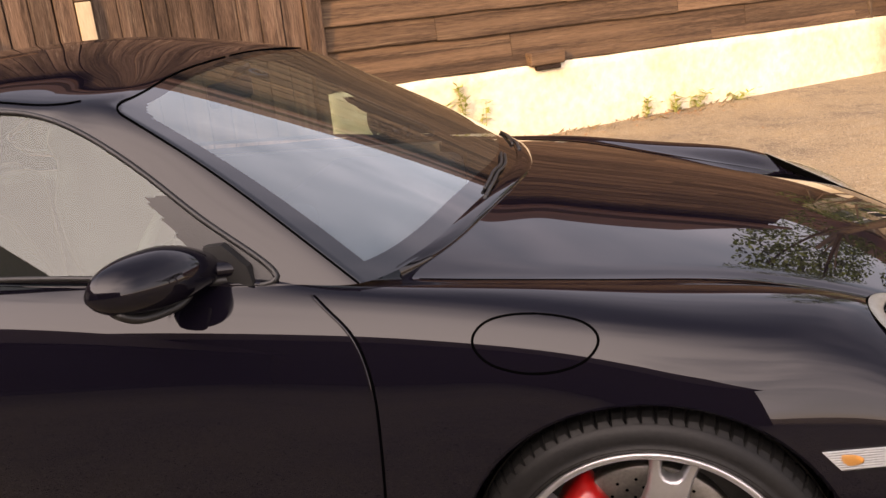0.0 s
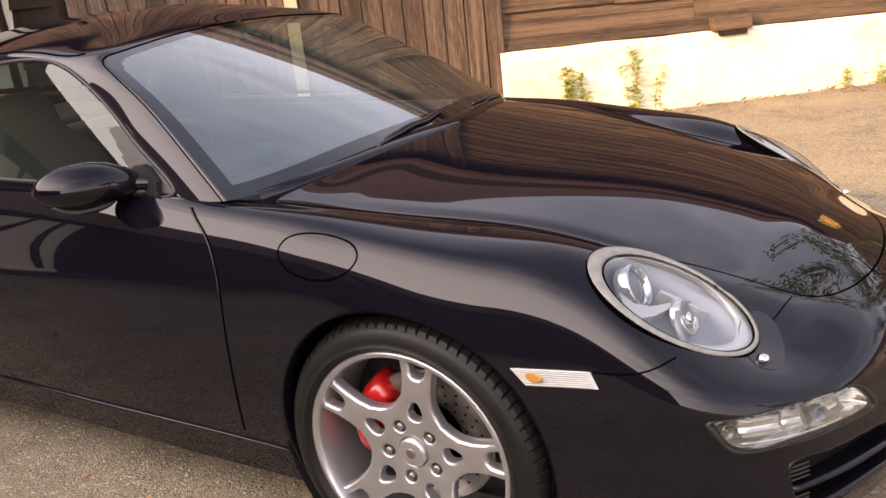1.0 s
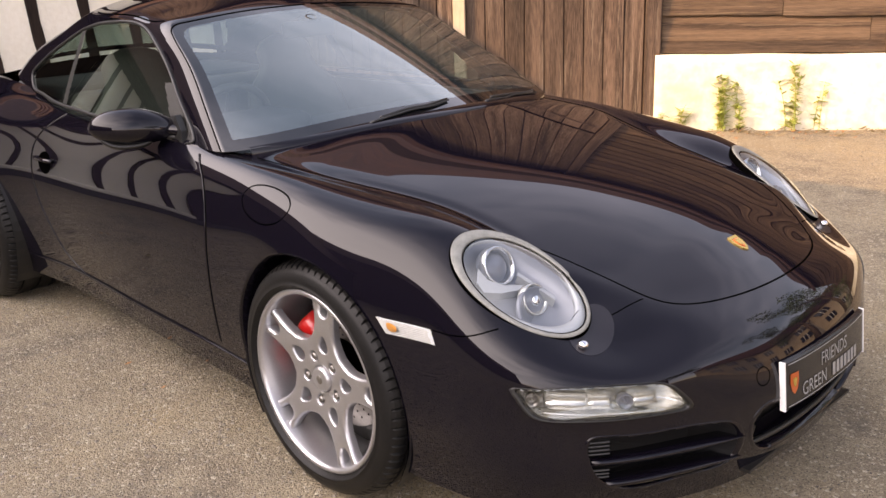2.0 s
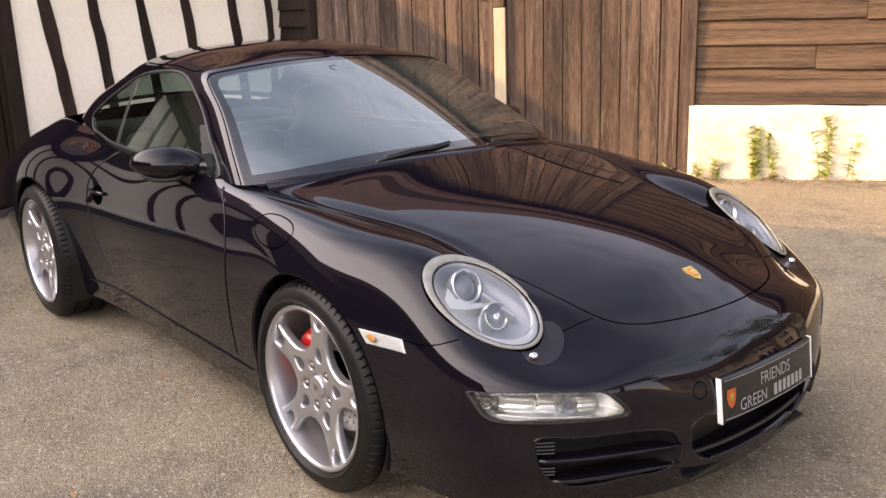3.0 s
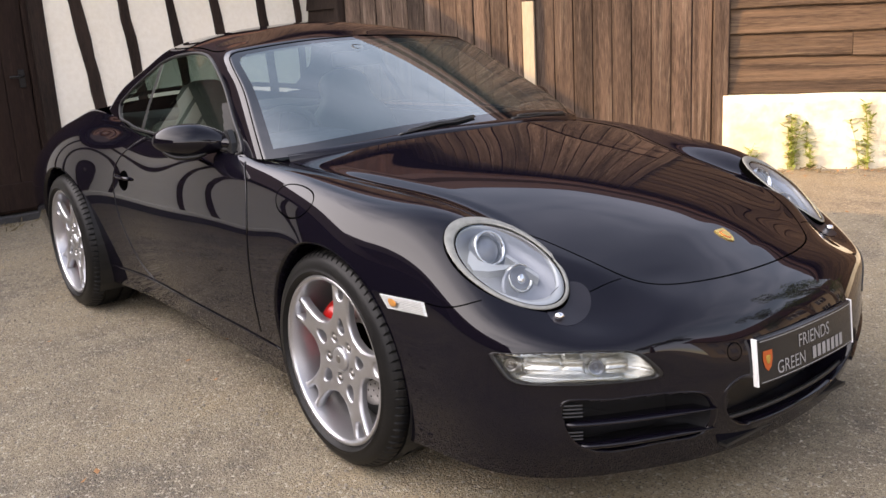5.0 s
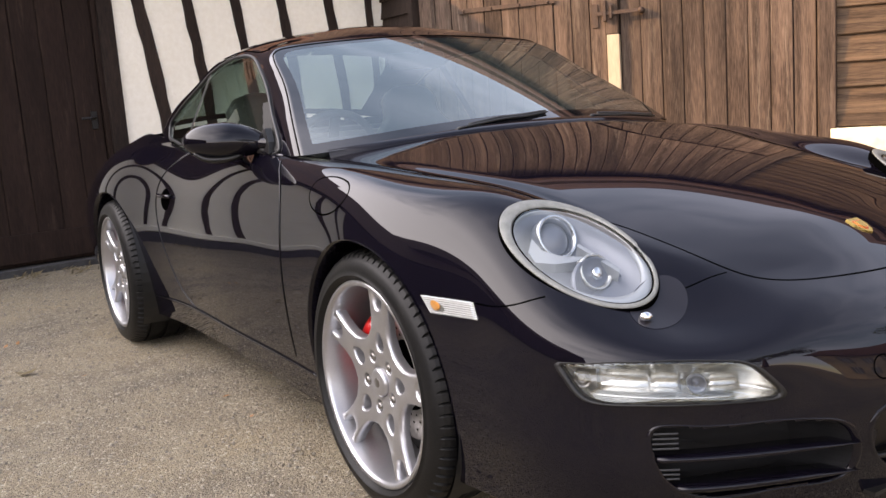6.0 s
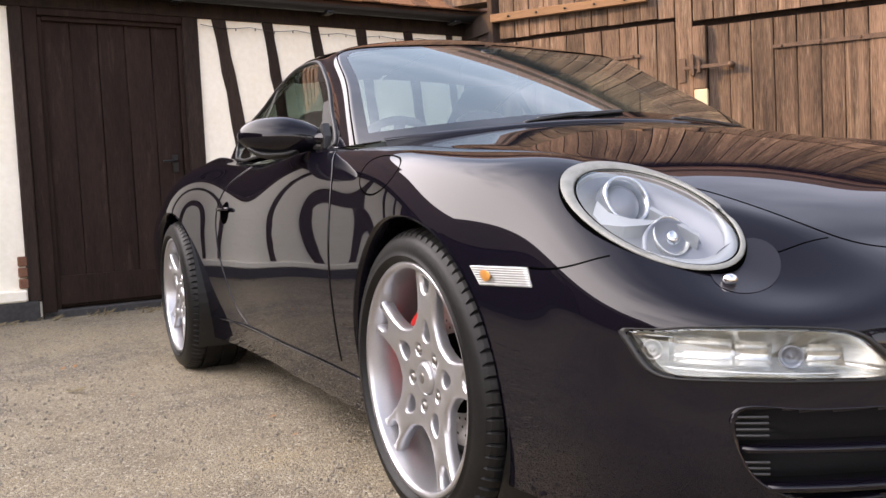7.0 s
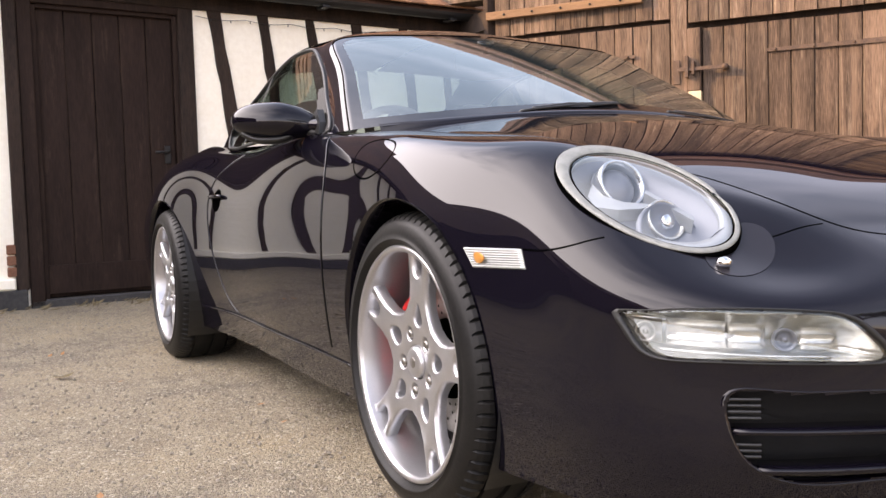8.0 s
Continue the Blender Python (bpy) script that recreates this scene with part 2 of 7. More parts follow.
def gravel():
    """Worn tarmac with grit rolled into it: dark binder, tan dust in patches, pale and dark stones."""
    m = material("gritty_tarmac", (0.2, 0.17, 0.13), 0.92)
    n, ln = m.node_tree.nodes, m.node_tree.links
    b = n["Principled BSDF"]
    tc = n.new("ShaderNodeTexCoord")

    def tex(kind, scale, detail=3):
        t = n.new(kind)
        t.inputs["Scale"].default_value = scale
        if kind == "ShaderNodeTexNoise":
            t.inputs["Detail"].default_value = detail
        ln.new(tc.outputs["Object"], t.inputs["Vector"])
        return t

    def blend(fac, a, c):
        x = n.new("ShaderNodeMix")
        x.data_type = "RGBA"
        ln.new(fac, x.inputs["Factor"])
        for slot, v in (("A", a), ("B", c)):
            if isinstance(v, tuple):
                x.inputs[slot].default_value = (*v, 1)
            else:
                ln.new(v, x.inputs[slot])
        return x.outputs["Result"]

    def span(v, lo, hi):
        x = n.new("ShaderNodeMapRange")
        x.inputs["From Min"].default_value, x.inputs["From Max"].default_value = lo, hi
        ln.new(v, x.inputs["Value"])
        return x.outputs[0]

    patches, mid, clumps, fine = tex("ShaderNodeTexNoise", 0.9, 6), tex("ShaderNodeTexNoise", 6, 6), tex("ShaderNodeTexNoise", 38, 8), tex("ShaderNodeTexNoise", 150, 8)
    for t in (clumps, fine):
        t.inputs["Roughness"].default_value = 0.72
    cells, grit = tex("ShaderNodeTexVoronoi", 120), tex("ShaderNodeTexVoronoi", 260)
    dust_haze = blend(span(patches.outputs["Fac"], 0.42, 0.58), (0.170, 0.138, 0.104), (0.375, 0.285, 0.178))
    dust_haze = blend(span(mid.outputs["Fac"], 0.36, 0.66), dust_haze, (0.325, 0.262, 0.180))
    dust_haze = blend(span(clumps.outputs["Fac"], 0.53, 0.70), dust_haze, (0.150, 0.118, 0.088))
    dust_haze = blend(span(clumps.outputs["Fac"], 0.46, 0.33), dust_haze, (0.40, 0.32, 0.225))
    dust_haze = blend(span(fine.outputs["Fac"], 0.54, 0.68), dust_haze, (0.070, 0.056, 0.043))
    dust_haze = blend(span(fine.outputs["Fac"], 0.44, 0.32), dust_haze, (0.50, 0.415, 0.305))
    sep, small = n.new("ShaderNodeSeparateColor"), n.new("ShaderNodeSeparateColor")
    ln.new(cells.outputs["Color"], sep.inputs[0])
    ln.new(grit.outputs["Color"], small.inputs[0])
    dust_haze = blend(span(sep.outputs[0], 0.945, 0.96), dust_haze, (0.50, 0.43, 0.33))
    dust_haze = blend(span(small.outputs[1], 0.93, 0.95), dust_haze, (0.085, 0.075, 0.066))
    dust_haze = blend(span(small.outputs[0], 0.93, 0.95), dust_haze, (0.48, 0.40, 0.29))
    ln.new(dust_haze, b.inputs["Base Color"])
    add, more = n.new("ShaderNodeMath"), n.new("ShaderNodeMath")
    add.operation = more.operation = "ADD"
    ln.new(cells.outputs["Distance"], add.inputs[0])
    ln.new(grit.outputs["Distance"], add.inputs[1])
    ln.new(add.outputs[0], more.inputs[0])
    ln.new(clumps.outputs["Fac"], more.inputs[1])
    bp = n.new("ShaderNodeBump")
    bp.invert = True
    bp.inputs["Strength"].default_value, bp.inputs["Distance"].default_value = 1.0, 0.006
    ln.new(more.outputs[0], bp.inputs["Height"])
    ln.new(bp.outputs[0], b.inputs["Normal"])
    return m


GRAVEL = gravel()

# ---------- building tools ----------
def link_mesh(name, verts, faces, mat, parent=None, label="", smooth=False, normals=None):
    me = bpy.data.meshes.new(name)
    me.from_pydata([tuple(v) for v in verts], [], [tuple(f) for f in faces])
    me.materials.append(mat)
    if smooth:
        me.polygons.foreach_set("use_smooth", [True] * len(me.polygons))
    me.update()
    if normals is not None:
        me.normals_split_custom_set_from_vertices([tuple(v) for v in normals])
    ob = new(name, me)
    if parent is not None:
        ob.parent = parent
    if label:
        tagged(ob, label)
    return ob


def part(name, bm, mat, parent=None, label="", smooth=False):
    """One bmesh as one mesh object, under a thing or a part."""
    me = bpy.data.meshes.new(name)
    bm.normal_update()
    bm.to_mesh(me)
    bm.free()
    me.materials.append(mat)
    if smooth:
        me.polygons.foreach_set("use_smooth", [True] * len(me.polygons))
    ob = new(name, me)
    if parent is not None:
        ob.parent = parent
    if label:
        tagged(ob, label)
    return ob


def piece(name, mesh, m, parent):
    """One of many alike pieces on a shared mesh, at the pose m inside its parent."""
    ob = new(name, mesh)
    ob.parent = parent
    ob.matrix_basis = m
    return ob


def add_box(bm, lo, hi, bevel=0.0, segs=1, m=None):
    lo, hi = Vector(lo), Vector(hi)
    got = bmesh.ops.create_cube(bm, size=1.0)["verts"]
    bmesh.ops.scale(bm, vec=hi - lo, verts=got)
    bmesh.ops.translate(bm, vec=(lo + hi) / 2, verts=got)
    if bevel:
        edges = list({e for v in got for e in v.link_edges})
        res = bmesh.ops.bevel(bm, geom=edges, offset=bevel, segments=segs, affect="EDGES", profile=0.5)
        got = list({v for f in res["faces"] for v in f.verts} | {v for v in got if v.is_valid})
    if m is not None:
        bmesh.ops.transform(bm, matrix=m, verts=[v for v in got if v.is_valid])
    return bm


def box(name, lo, hi, mat, parent=None, label="", bevel=0.0, m=None):
    return part(name, add_box(bmesh.new(), lo, hi, bevel, m=m), mat, parent, label)


def revolve(profile, steps, axis="y", closed=False):
    """Verts and faces of a profile of (radius, along) turned about an axis."""
    v, f = [], []
    n = len(profile)
    for i in range(steps):
        a = 2 * math.pi * i / steps
        for r, o in profile:
            v.append((r * math.cos(a), o, r * math.sin(a)) if axis == "y" else (r * math.cos(a), r * math.sin(a), o))
    for i in range(steps):
        k = (i + 1) % steps
        for j in range(n if closed else n - 1):
            q = (j + 1) % n
            f.append((i * n + j, i * n + q, k * n + q, k * n + j))
    return v, f


def tube(points, radius, sides=8, closed=False, flat=1.0):
    """Verts and faces of a round bar along points; radius may be one number or one a point."""
    p = np.array(points, float)
    n = len(p)
    rad = np.full(n, radius) if np.isscalar(radius) else np.array(radius)
    t = np.gradient(p, axis=0)
    if closed:
        t = np.roll(p, -1, 0) - np.roll(p, 1, 0)
    t /= np.linalg.norm(t, axis=1, keepdims=True)
    ref = np.array([0, 0, 1.0]) if abs(t[:, 2]).mean() < 0.8 else np.array([1.0, 0, 0])
    s = np.cross(t, ref)
    s /= np.linalg.norm(s, axis=1, keepdims=True)
    w = np.cross(s, t)
    v, f = [], []
    for i in range(n):
        for k in range(sides):
            a = 2 * math.pi * k / sides
            v.append(p[i] + rad[i] * (math.cos(a) * s[i] + flat * math.sin(a) * w[i]))
    for i in range(n if closed else n - 1):
        j = (i + 1) % n
        for k in range(sides):
            q = (k + 1) % sides
            f.append((i * sides + k, i * sides + q, j * sides + q, j * sides + k))
    if not closed:
        f.append(tuple(range(sides))[::-1])
        f.append(tuple(range((n - 1) * sides, n * sides)))
    return v, f


def blade_mesh(name, mat, leaves):
    """Many small leaf quads as one mesh: leaves are (place, direction, up, length, width)."""
    v, f = [], []
    for p, d, u, ln, w in leaves:
        s = d.cross(u).normalized() * w / 2
        i = len(v)
        v += [p - s * 0.3, p + d * ln * 0.5 - s, p + d * ln, p + d * ln * 0.5 + s, p + s * 0.3]
        f.append((i, i + 1, i + 2, i + 3, i + 4))
    return v, f

# ---------- the yard ----------
rng = random.Random(7)
BARN = pose(-3.474, 3.297, 0.015, 0, 0, 37)      # x along the barn's front, y into it
LEFT = pose(-5.119, -0.066, 0.01, 0, 0, 96)   # x along the half-timbered wall, y into it


def ground_height(x, y):
    along = (x + 3.51) * 0.7986 + (y - 3.27) * 0.6018
    far = max(0.0, along - 1.6)
    return -0.003 * min(far, 12.0)


def build_ground():
    xs = np.concatenate([[-400, -120, -40], np.linspace(-14, 16, 61), [40, 120, 400]])
    ys = np.concatenate([[-400, -120, -40], np.linspace(-14, 16, 61), [40, 120, 400]])
    v = [(x, y, ground_height(x, y) + (0.006 * noise.noise((x * 0.8, y * 0.8, 0)) if abs(x) < 16 and abs(y) < 16 else 0)) for x in xs for y in ys]
    n = len(ys)
    f = [(i * n + j, (i + 1) * n + j, (i + 1) * n + j + 1, i * n + j + 1) for i in range(len(xs) - 1) for j in range(n - 1)]
    return tagged(link_mesh("ground", v, f, GRAVEL, smooth=True), "worn gritty tan-grey tarmac yard surface", "ground", kind="structure")


ground = build_ground()


def plank_mesh(name, width, length, thick, mat, seed, ragged=0.0):
    """An upright plank: base at z = 0, width along x, its face at y = 0, thickness into y; edges eased."""
    r = random.Random(seed)
    bm = bmesh.new()
    n = 6
    e = 0.004
    for k in range(n + 1):
        z = length * k / n
        wob = [r.uniform(-0.0025, 0.0025) for _ in range(2)]
        dy = r.uniform(-0.002, 0.002)
        top = r.uniform(-ragged, ragged) if k in (0, n) else 0
        for x, y in ((0, thick), (wob[0], e + dy), (e + wob[0], dy), (width - e + wob[1], dy), (width + wob[1], e + dy), (width, thick)):
            bm.verts.new((x, y, z + top))
    bm.verts.ensure_lookup_table()
    for k in range(n):
        for j in range(5):
            a = k * 6 + j
            bm.faces.new([bm.verts[i] for i in (a, a + 1, a + 7, a + 6)])
    bm.faces.new([bm.verts[i] for i in range(6)][::-1])
    bm.faces.new([bm.verts[n * 6 + i] for i in range(6)])
    me = bpy.data.meshes.new(name)
    bmesh.ops.recalc_face_normals(bm, faces=bm.faces)
    bm.to_mesh(me)
    bm.free()
    me.materials.append(mat)
    return me


def plank_run(parent, m, start, stop, width, z0, z1, mat, y=0.0, gap=0.006, kinds=4, jitter=0.012, name="plank"):
    """Upright planks side by side."""
    meshes = [plank_mesh(name, width - gap, z1 - z0, 0.03, mat, 10 + k + int(z0 * 100), 0.004) for k in range(kinds)]
    n = int(round((stop - start) / width))
    for i in range(n):
        piece(name, meshes[(i * 7 + i // 3) % kinds], m @ pose(start + i * width, y + rng.uniform(0, jitter), z0, 0, 0, rng.uniform(-0.4, 0.4)), parent)


def barn_leaf(label, a0, a1, z0, z1, n, y=0.0):
    leaf = tagged(new("barn_door_leaf"), label, "barn door", "barn door leaves")
    leaf.matrix_basis = BARN
    plank_run(leaf, Matrix(), a0, a1, (a1 - a0) / n, z0, z1, BARN_WOOD, y)
    for z in (z0 + 0.18, z1 - 0.22):
        box("ledge", (a0 + 0.02, y + 0.034, z - 0.06), (a1 - 0.02, y + 0.06, z + 0.06), BARN_WOOD, leaf)
    return leaf


def strap(parent, a0, a1, z, mat, y=-0.008, width=0.038, rise=0.0, name="strap_hinge"):
    """An iron strap hinge with a rounded eye and bolts."""
    ob = tagged(new(name), "rusty iron strap hinge bolted to barn planks", "hinge", "barn hinges")
    ob.matrix_basis = BARN
    bm = bmesh.new()
    n = 10
    ring = []
    for k in range(n + 1):
        a = a0 + (a1 - a0) * k / n
        w = width * (1.0 - 0.35 * k / n)
        ring.append((a, z + rise * k / n, w))
    for a, zz, w in ring:
        for dy, dz in ((-0.006, -w / 2), (-0.006, w / 2), (0.006, w / 2), (0.006, -w / 2)):
            bm.verts.new((a, y + dy, zz + dz))
    bm.verts.ensure_lookup_table()
    for k in range(n):
        for j in range(4):
            q = (j + 1) % 4
            bm.faces.new([bm.verts[i] for i in (k * 4 + j, k * 4 + q, (k + 1) * 4 + q, (k + 1) * 4 + j)])
    bm.faces.new(bm.verts[:4])
    bm.faces.new(bm.verts[-4:])
    bmesh.ops.recalc_face_normals(bm, faces=bm.faces)
    part("strap", bm, mat, ob)
    for k in range(4):
        f = 0.06 + 0.29 * k
        v, fc = revolve([(0.0, -0.012), (0.008, -0.010), (0.011, -0.004), (0.011, 0.006)], 10)
        b = link_mesh("bolt", v, fc, mat, ob, smooth=True)
        b.matrix_basis = pose(a0 + (a1 - a0) * f, y - 0.004, z + rise * f)
    return ob


def build_barn():
    wall = tagged(box("wall_barn", (-1.62, 0.062, -0.4), (7.75, 0.30, 4.2), BLACK_WOOD, m=None), "barn wall behind doors and boards", "wall", kind="structure")
    wall.matrix_basis = BARN
    # unseen wall, added to keep a gap of sky off the car's roof
    box("gable_end", (-3.6, 0.062, 2.3), (-1.62, 0.30, 4.2), BARN_WOOD, wall, "unseen boarded wall above the lower roof, added to block sky")
    barn_leaf("weathered brown plank barn door leaf, lower part, closed", -1.60, -0.17, 0.06, 1.925, 10)
    barn_leaf("weathered brown plank barn door leaf with strap hinge, closed", 0.065, 1.475, 0.06, 1.865, 9)
    barn_leaf("weathered brown plank upper barn door leaf, closed", -1.60, -0.17, 1.965, 3.78, 11)
    barn_leaf("weathered brown plank upper barn door leaf overhanging the lower", -0.03, 1.475, 1.915, 3.78, 10, -0.035)
    # the meeting stile between the leaves, the pale cover strip and the latch
    stile = tagged(box("door_stile", (-0.165, -0.012, 0.06), (-0.045, 0.05, 3.78), BARN_WOOD, None, "", 0.004), "brown timber stile between barn door leaves", "timber")
    stile.matrix_basis = BARN
    strip = tagged(box("cover_strip", (-0.042, -0.03, 1.405), (0.055, 0.03, 1.87), BARN_WOOD, None, "", 0.004), "brown timber cover strip above the pale one", "timber")
    strip.matrix_basis = BARN
    pale = tagged(box("pale_strip", (-0.038, -0.036, 0.10), (0.058, 0.03, 1.40), PALE_WOOD, None, "", 0.004), "pale new timber cover strip on barn doors", "timber")
    pale.matrix_basis = BARN
    latch = tagged(new("door_latch"), "rusty iron sliding latch across barn doors", "latch")
    latch.matrix_basis = BARN
    box("latch_bar", (-0.11, -0.062, 1.548), (0.235, -0.046, 1.576), RUST, latch, bevel=0.003)
    box("latch_plate", (-0.15, -0.022, 1.46), (-0.10, -0.012, 1.64), RUST, latch, bevel=0.002)
    box("keeper", (-0.055, -0.072, 1.50), (-0.03, -0.03, 1.66), RUST, latch, bevel=0.003)
    box("keeper", (-0.005, -0.072, 1.52), (0.015, -0.03, 1.62), RUST, latch, bevel=0.003)
    v, f = revolve([(0.0, -0.075), (0.02, -0.07), (0.024, -0.05), (0.024, 0.0)], 12)
    link_mesh("latch_knob", v, f, RUST, latch, smooth=True).matrix_basis = pose(0.235, 0, 1.562)
    strap(wall, 1.42, 0.52, 1.66, RUST)
    strap(wall, -1.25, -0.44, 1.70, RUST)
    rail = tagged(box("door_rail", (-1.66, -0.055, 2.10), (-0.37, -0.004, 2.165), RAIL_WOOD, None, "", 0.005), "pale orange timber rail with bolt holes", "timber")
    rail.matrix_basis = BARN
    for k in range(5):
        v, f = revolve([(0.0, -0.012), (0.009, -0.010), (0.011, 0.004)], 8)
        link_mesh("bolt", v, f, IRON, rail, smooth=True).matrix_basis = pose(-1.5 + k * 0.24, -0.055, 2.132)
    post = tagged(box("barn_post", (1.478, -0.05, 0.0), (1.60, 0.06, 3.88), BARN_WOOD, None, "", 0.008), "brown timber corner post beside barn doors", "post")
    post.matrix_basis = BARN
    # whitewashed plinth, uneven
    bm = bmesh.new()
    n, k = 90, 9
    rows = []
    for i in range(n + 1):
        a = 1.56 + (7.75 - 1.56) * i / n
        g = ground_height(*(BARN @ Vector((a, 0, 0))).xy)
        top = 0.580 - 0.013 * (a - 1.6) + 0.008 * noise.noise((a * 2.3, 0, 1))
        line = []
        for j in range(k + 1):
            z = g - 0.06 + (top - g + 0.06) * j / k
            line.append(bm.verts.new((a, -0.055 + 0.013 * noise.noise((a * 3, z * 4, 2)) - 0.012 * (1 - j / k), z)))
        line.append(bm.verts.new((a, 0.07, top + 0.004)))
        rows.append(line)
    for i in range(n):
        for j in range(k + 1):
            bm.faces.new((rows[i][j], rows[i + 1][j], rows[i + 1][j + 1], rows[i][j + 1]))
    bm.faces.new([v for v in rows[0]])
    plinth = part("wall_plinth", bm, PLINTH, None, "", True)
    plinth.matrix_basis = BARN
    tagged(plinth, "whitewashed plinth of barn wall, flaking and sunlit", "plinth", kind="structure")
    block = tagged(new("timber_block"), "weathered timber block set in the plinth top", "timber")
    block.matrix_basis = BARN
    box("block", (3.27, -0.105, 0.555), (3.60, 0.05, 0.665), BOARD_WOOD, block, bevel=0.01)
    box("wedge", (3.33, -0.095, 0.515), (3.56, 0.02, 0.553), BLACK_WOOD, block, bevel=0.006)
    # the roof slope over the barn, run on leftwards to block sky reflections
    v = [(-3.6, -0.22, 3.82), (7.95, -0.22, 3.82), (7.95, 1.7, 5.6), (-3.6, 1.7, 5.6), (-3.6, -0.22, 3.75), (7.95, -0.22, 3.75), (7.95, 1.7, 5.5), (-3.6, 1.7, 5.5)]
    roof = link_mesh("barn_roof", v, [(0, 1, 2, 3), (7, 6, 5, 4), (0, 4, 5, 1), (1, 5, 6, 2), (2, 6, 7, 3), (3, 7, 4, 0)], ROOFING)
    roof.matrix_basis = BARN
    tagged(roof, "red-brown clay tile barn roof", "roof", kind="structure")
    return wall


def board_mesh(length, height, seed):
    """A feather-edged board lying along x: thick lower edge, thin upper one."""
    r = random.Random(seed)
    v, f = [], []
    n = max(4, int(length / 0.25))
    for k in range(n + 1):
        x = length * k / n
        w = r.uniform(-0.005, 0.005)
        for y, z in ((0.03, -0.012), (-0.018 + w * 0.5, -0.012 + w), (-0.022 + w * 0.5, -0.006 + w), (0.006, height - 0.012), (0.03, height - 0.012)):
            v.append((x, y, z))
    for k in range(n):
        for j in range(5):
            q = (j + 1) % 5
            f.append((k * 5 + j, k * 5 + q, (k + 1) * 5 + q, (k + 1) * 5 + j))
    f += [tuple(range(5))[::-1], tuple(range(n * 5, n * 5 + 5))]
    me = bpy.data.meshes.new("board")
    me.from_pydata(v, [], f)
    me.materials.append(BOARD_WOOD)
    me.update()
    return me


def build_boards(wall):
    z, course = 0.70, 0
    while z < 3.75:
        a = 1.605
        first = (1.55, 0.9, 2.1, 1.25)[course % 4]
        while a < 7.7:
            ln = first if a < 1.7 else rng.uniform(1.9, 2.8)
            ln = min(ln, 7.78 - a)
            drop = -0.013 * (a + ln / 2 - 1.6)
            me = board_mesh(ln - 0.004, 0.205, course * 17 + int(a * 10))
            piece("board", me, pose(a, 0.01, z + drop, 0, 0.75, 0), wall)
            a += ln
        z += 0.19
        course += 1
    for k in range(4):
        me = board_mesh(1.8, 0.10, 300 + k)
        piece("board", me, pose(1.605 + k * 1.8, -0.012, 0.615 - 0.013 * (k * 1.8 + 0.9), 0, 0.75, 0), wall)


def build_left_wall():
    wall = tagged(new("wall_left"), "cream plaster wall with black timber studs", "wall", kind="structure")
    wall.matrix_basis = LEFT
    bm = bmesh.new()
    for a0, a1, z0, z1 in ((-3.25, -1.20, 0.0, 2.25), (0.0, 2.42, 0.0, 2.25), (-1.20, 0.0, 2.10, 2.25)):
        n, k = max(2, int((a1 - a0) / 0.08)), max(2, int((z1 - z0) / 0.08))
        g = [[bm.verts.new((a0 + (a1 - a0) * i / n, 0.006 * noise.noise((i * 0.35, j * 0.35, a0)), z0 + (z1 - z0) * j / k)) for j in range(k + 1)] for i in range(n + 1)]
        for i in range(n):
            for j in range(k):
                bm.faces.new((g[i][j], g[i + 1][j], g[i + 1][j + 1], g[i][j + 1]))
    part("plaster", bm, PLASTER, wall, "uneven cream plaster infill", True)
    box("wall_core", (-3.25, 0.03, 0.0), (-1.20, 0.25, 2.25), PLASTER, wall)
    # unseen stretch, added black so the car door mirrors something dark
    box("boarding", (-9.0, -0.02, 0.0), (-3.25, 0.25, 2.10), BLACK_WOOD, wall, "unseen black boarded end of the wall, added to darken reflections")
    box("wall_core", (0.0, 0.03, 0.0), (2.42, 0.25, 2.25), PLASTER, wall)
    box("wall_core", (-1.2, 0.03, 2.10), (0.0, 0.25, 2.25), PLASTER, wall)

    def stud(b_top, b_bot, w, z0=0.22, z1=2.10, seed=0, bow=0.02):
        r = random.Random(seed)
        v, f = [], []
        n = 14
        for k in range(n + 1):
            t = k / n
            z = z0 + (z1 - z0) * t
            c = b_bot + (b_top - b_bot) * t + bow * math.sin(math.pi * t)
            wl, wr = w / 2 + r.uniform(-0.007, 0.007), w / 2 + r.uniform(-0.007, 0.007)
            for x, y in ((c - wl, 0.02), (c - wl, -0.012), (c - wl + 0.006, -0.018), (c + wr - 0.006, -0.018), (c + wr, -0.012), (c + wr, 0.02)):
                v.append((x, y, z))
        for k in range(n):
            for j in range(5):
                f.append((k * 6 + j, k * 6 + j + 1, k * 6 + j + 7, k * 6 + j + 6))
        f += [tuple(range(6))[::-1], tuple(range(n * 6, n * 6 + 6))]
        link_mesh("stud", v, f, BLACK_WOOD, wall)

    for i, (t, b, w) in enumerate(((0.165, 0.385, 0.095), (0.555, 0.74, 0.085), (0.955, 1.15, 0.08), (1.375, 1.54, 0.085), (1.83, 2.0, 0.085), (2.25, 2.30, 0.07))):
        stud(t, b, w, seed=i)
    for i in range(4):
        b = -1.62 - i * 0.44
        stud(b + 0.02, b - 0.16, 0.09, seed=40 + i)
    box("wall_plate", (-9.0, -0.03, 2.10), (2.42, 0.03, 2.24), BLACK_WOOD, wall, "black timber wall plate", 0.006)
    box("sole_plate", (0.0, -0.025, 0.13), (2.42, 0.03, 0.22), BLACK_WOOD, wall, bevel=0.006)
    box("tar_base", (0.0, -0.045, -0.1), (2.42, 0.03, 0.13), TAR, wall, bevel=0.01)
    box("tar_base", (-9.0, -0.045, -0.1), (-1.22, 0.03, 0.125), TAR, wall, bevel=0.01)
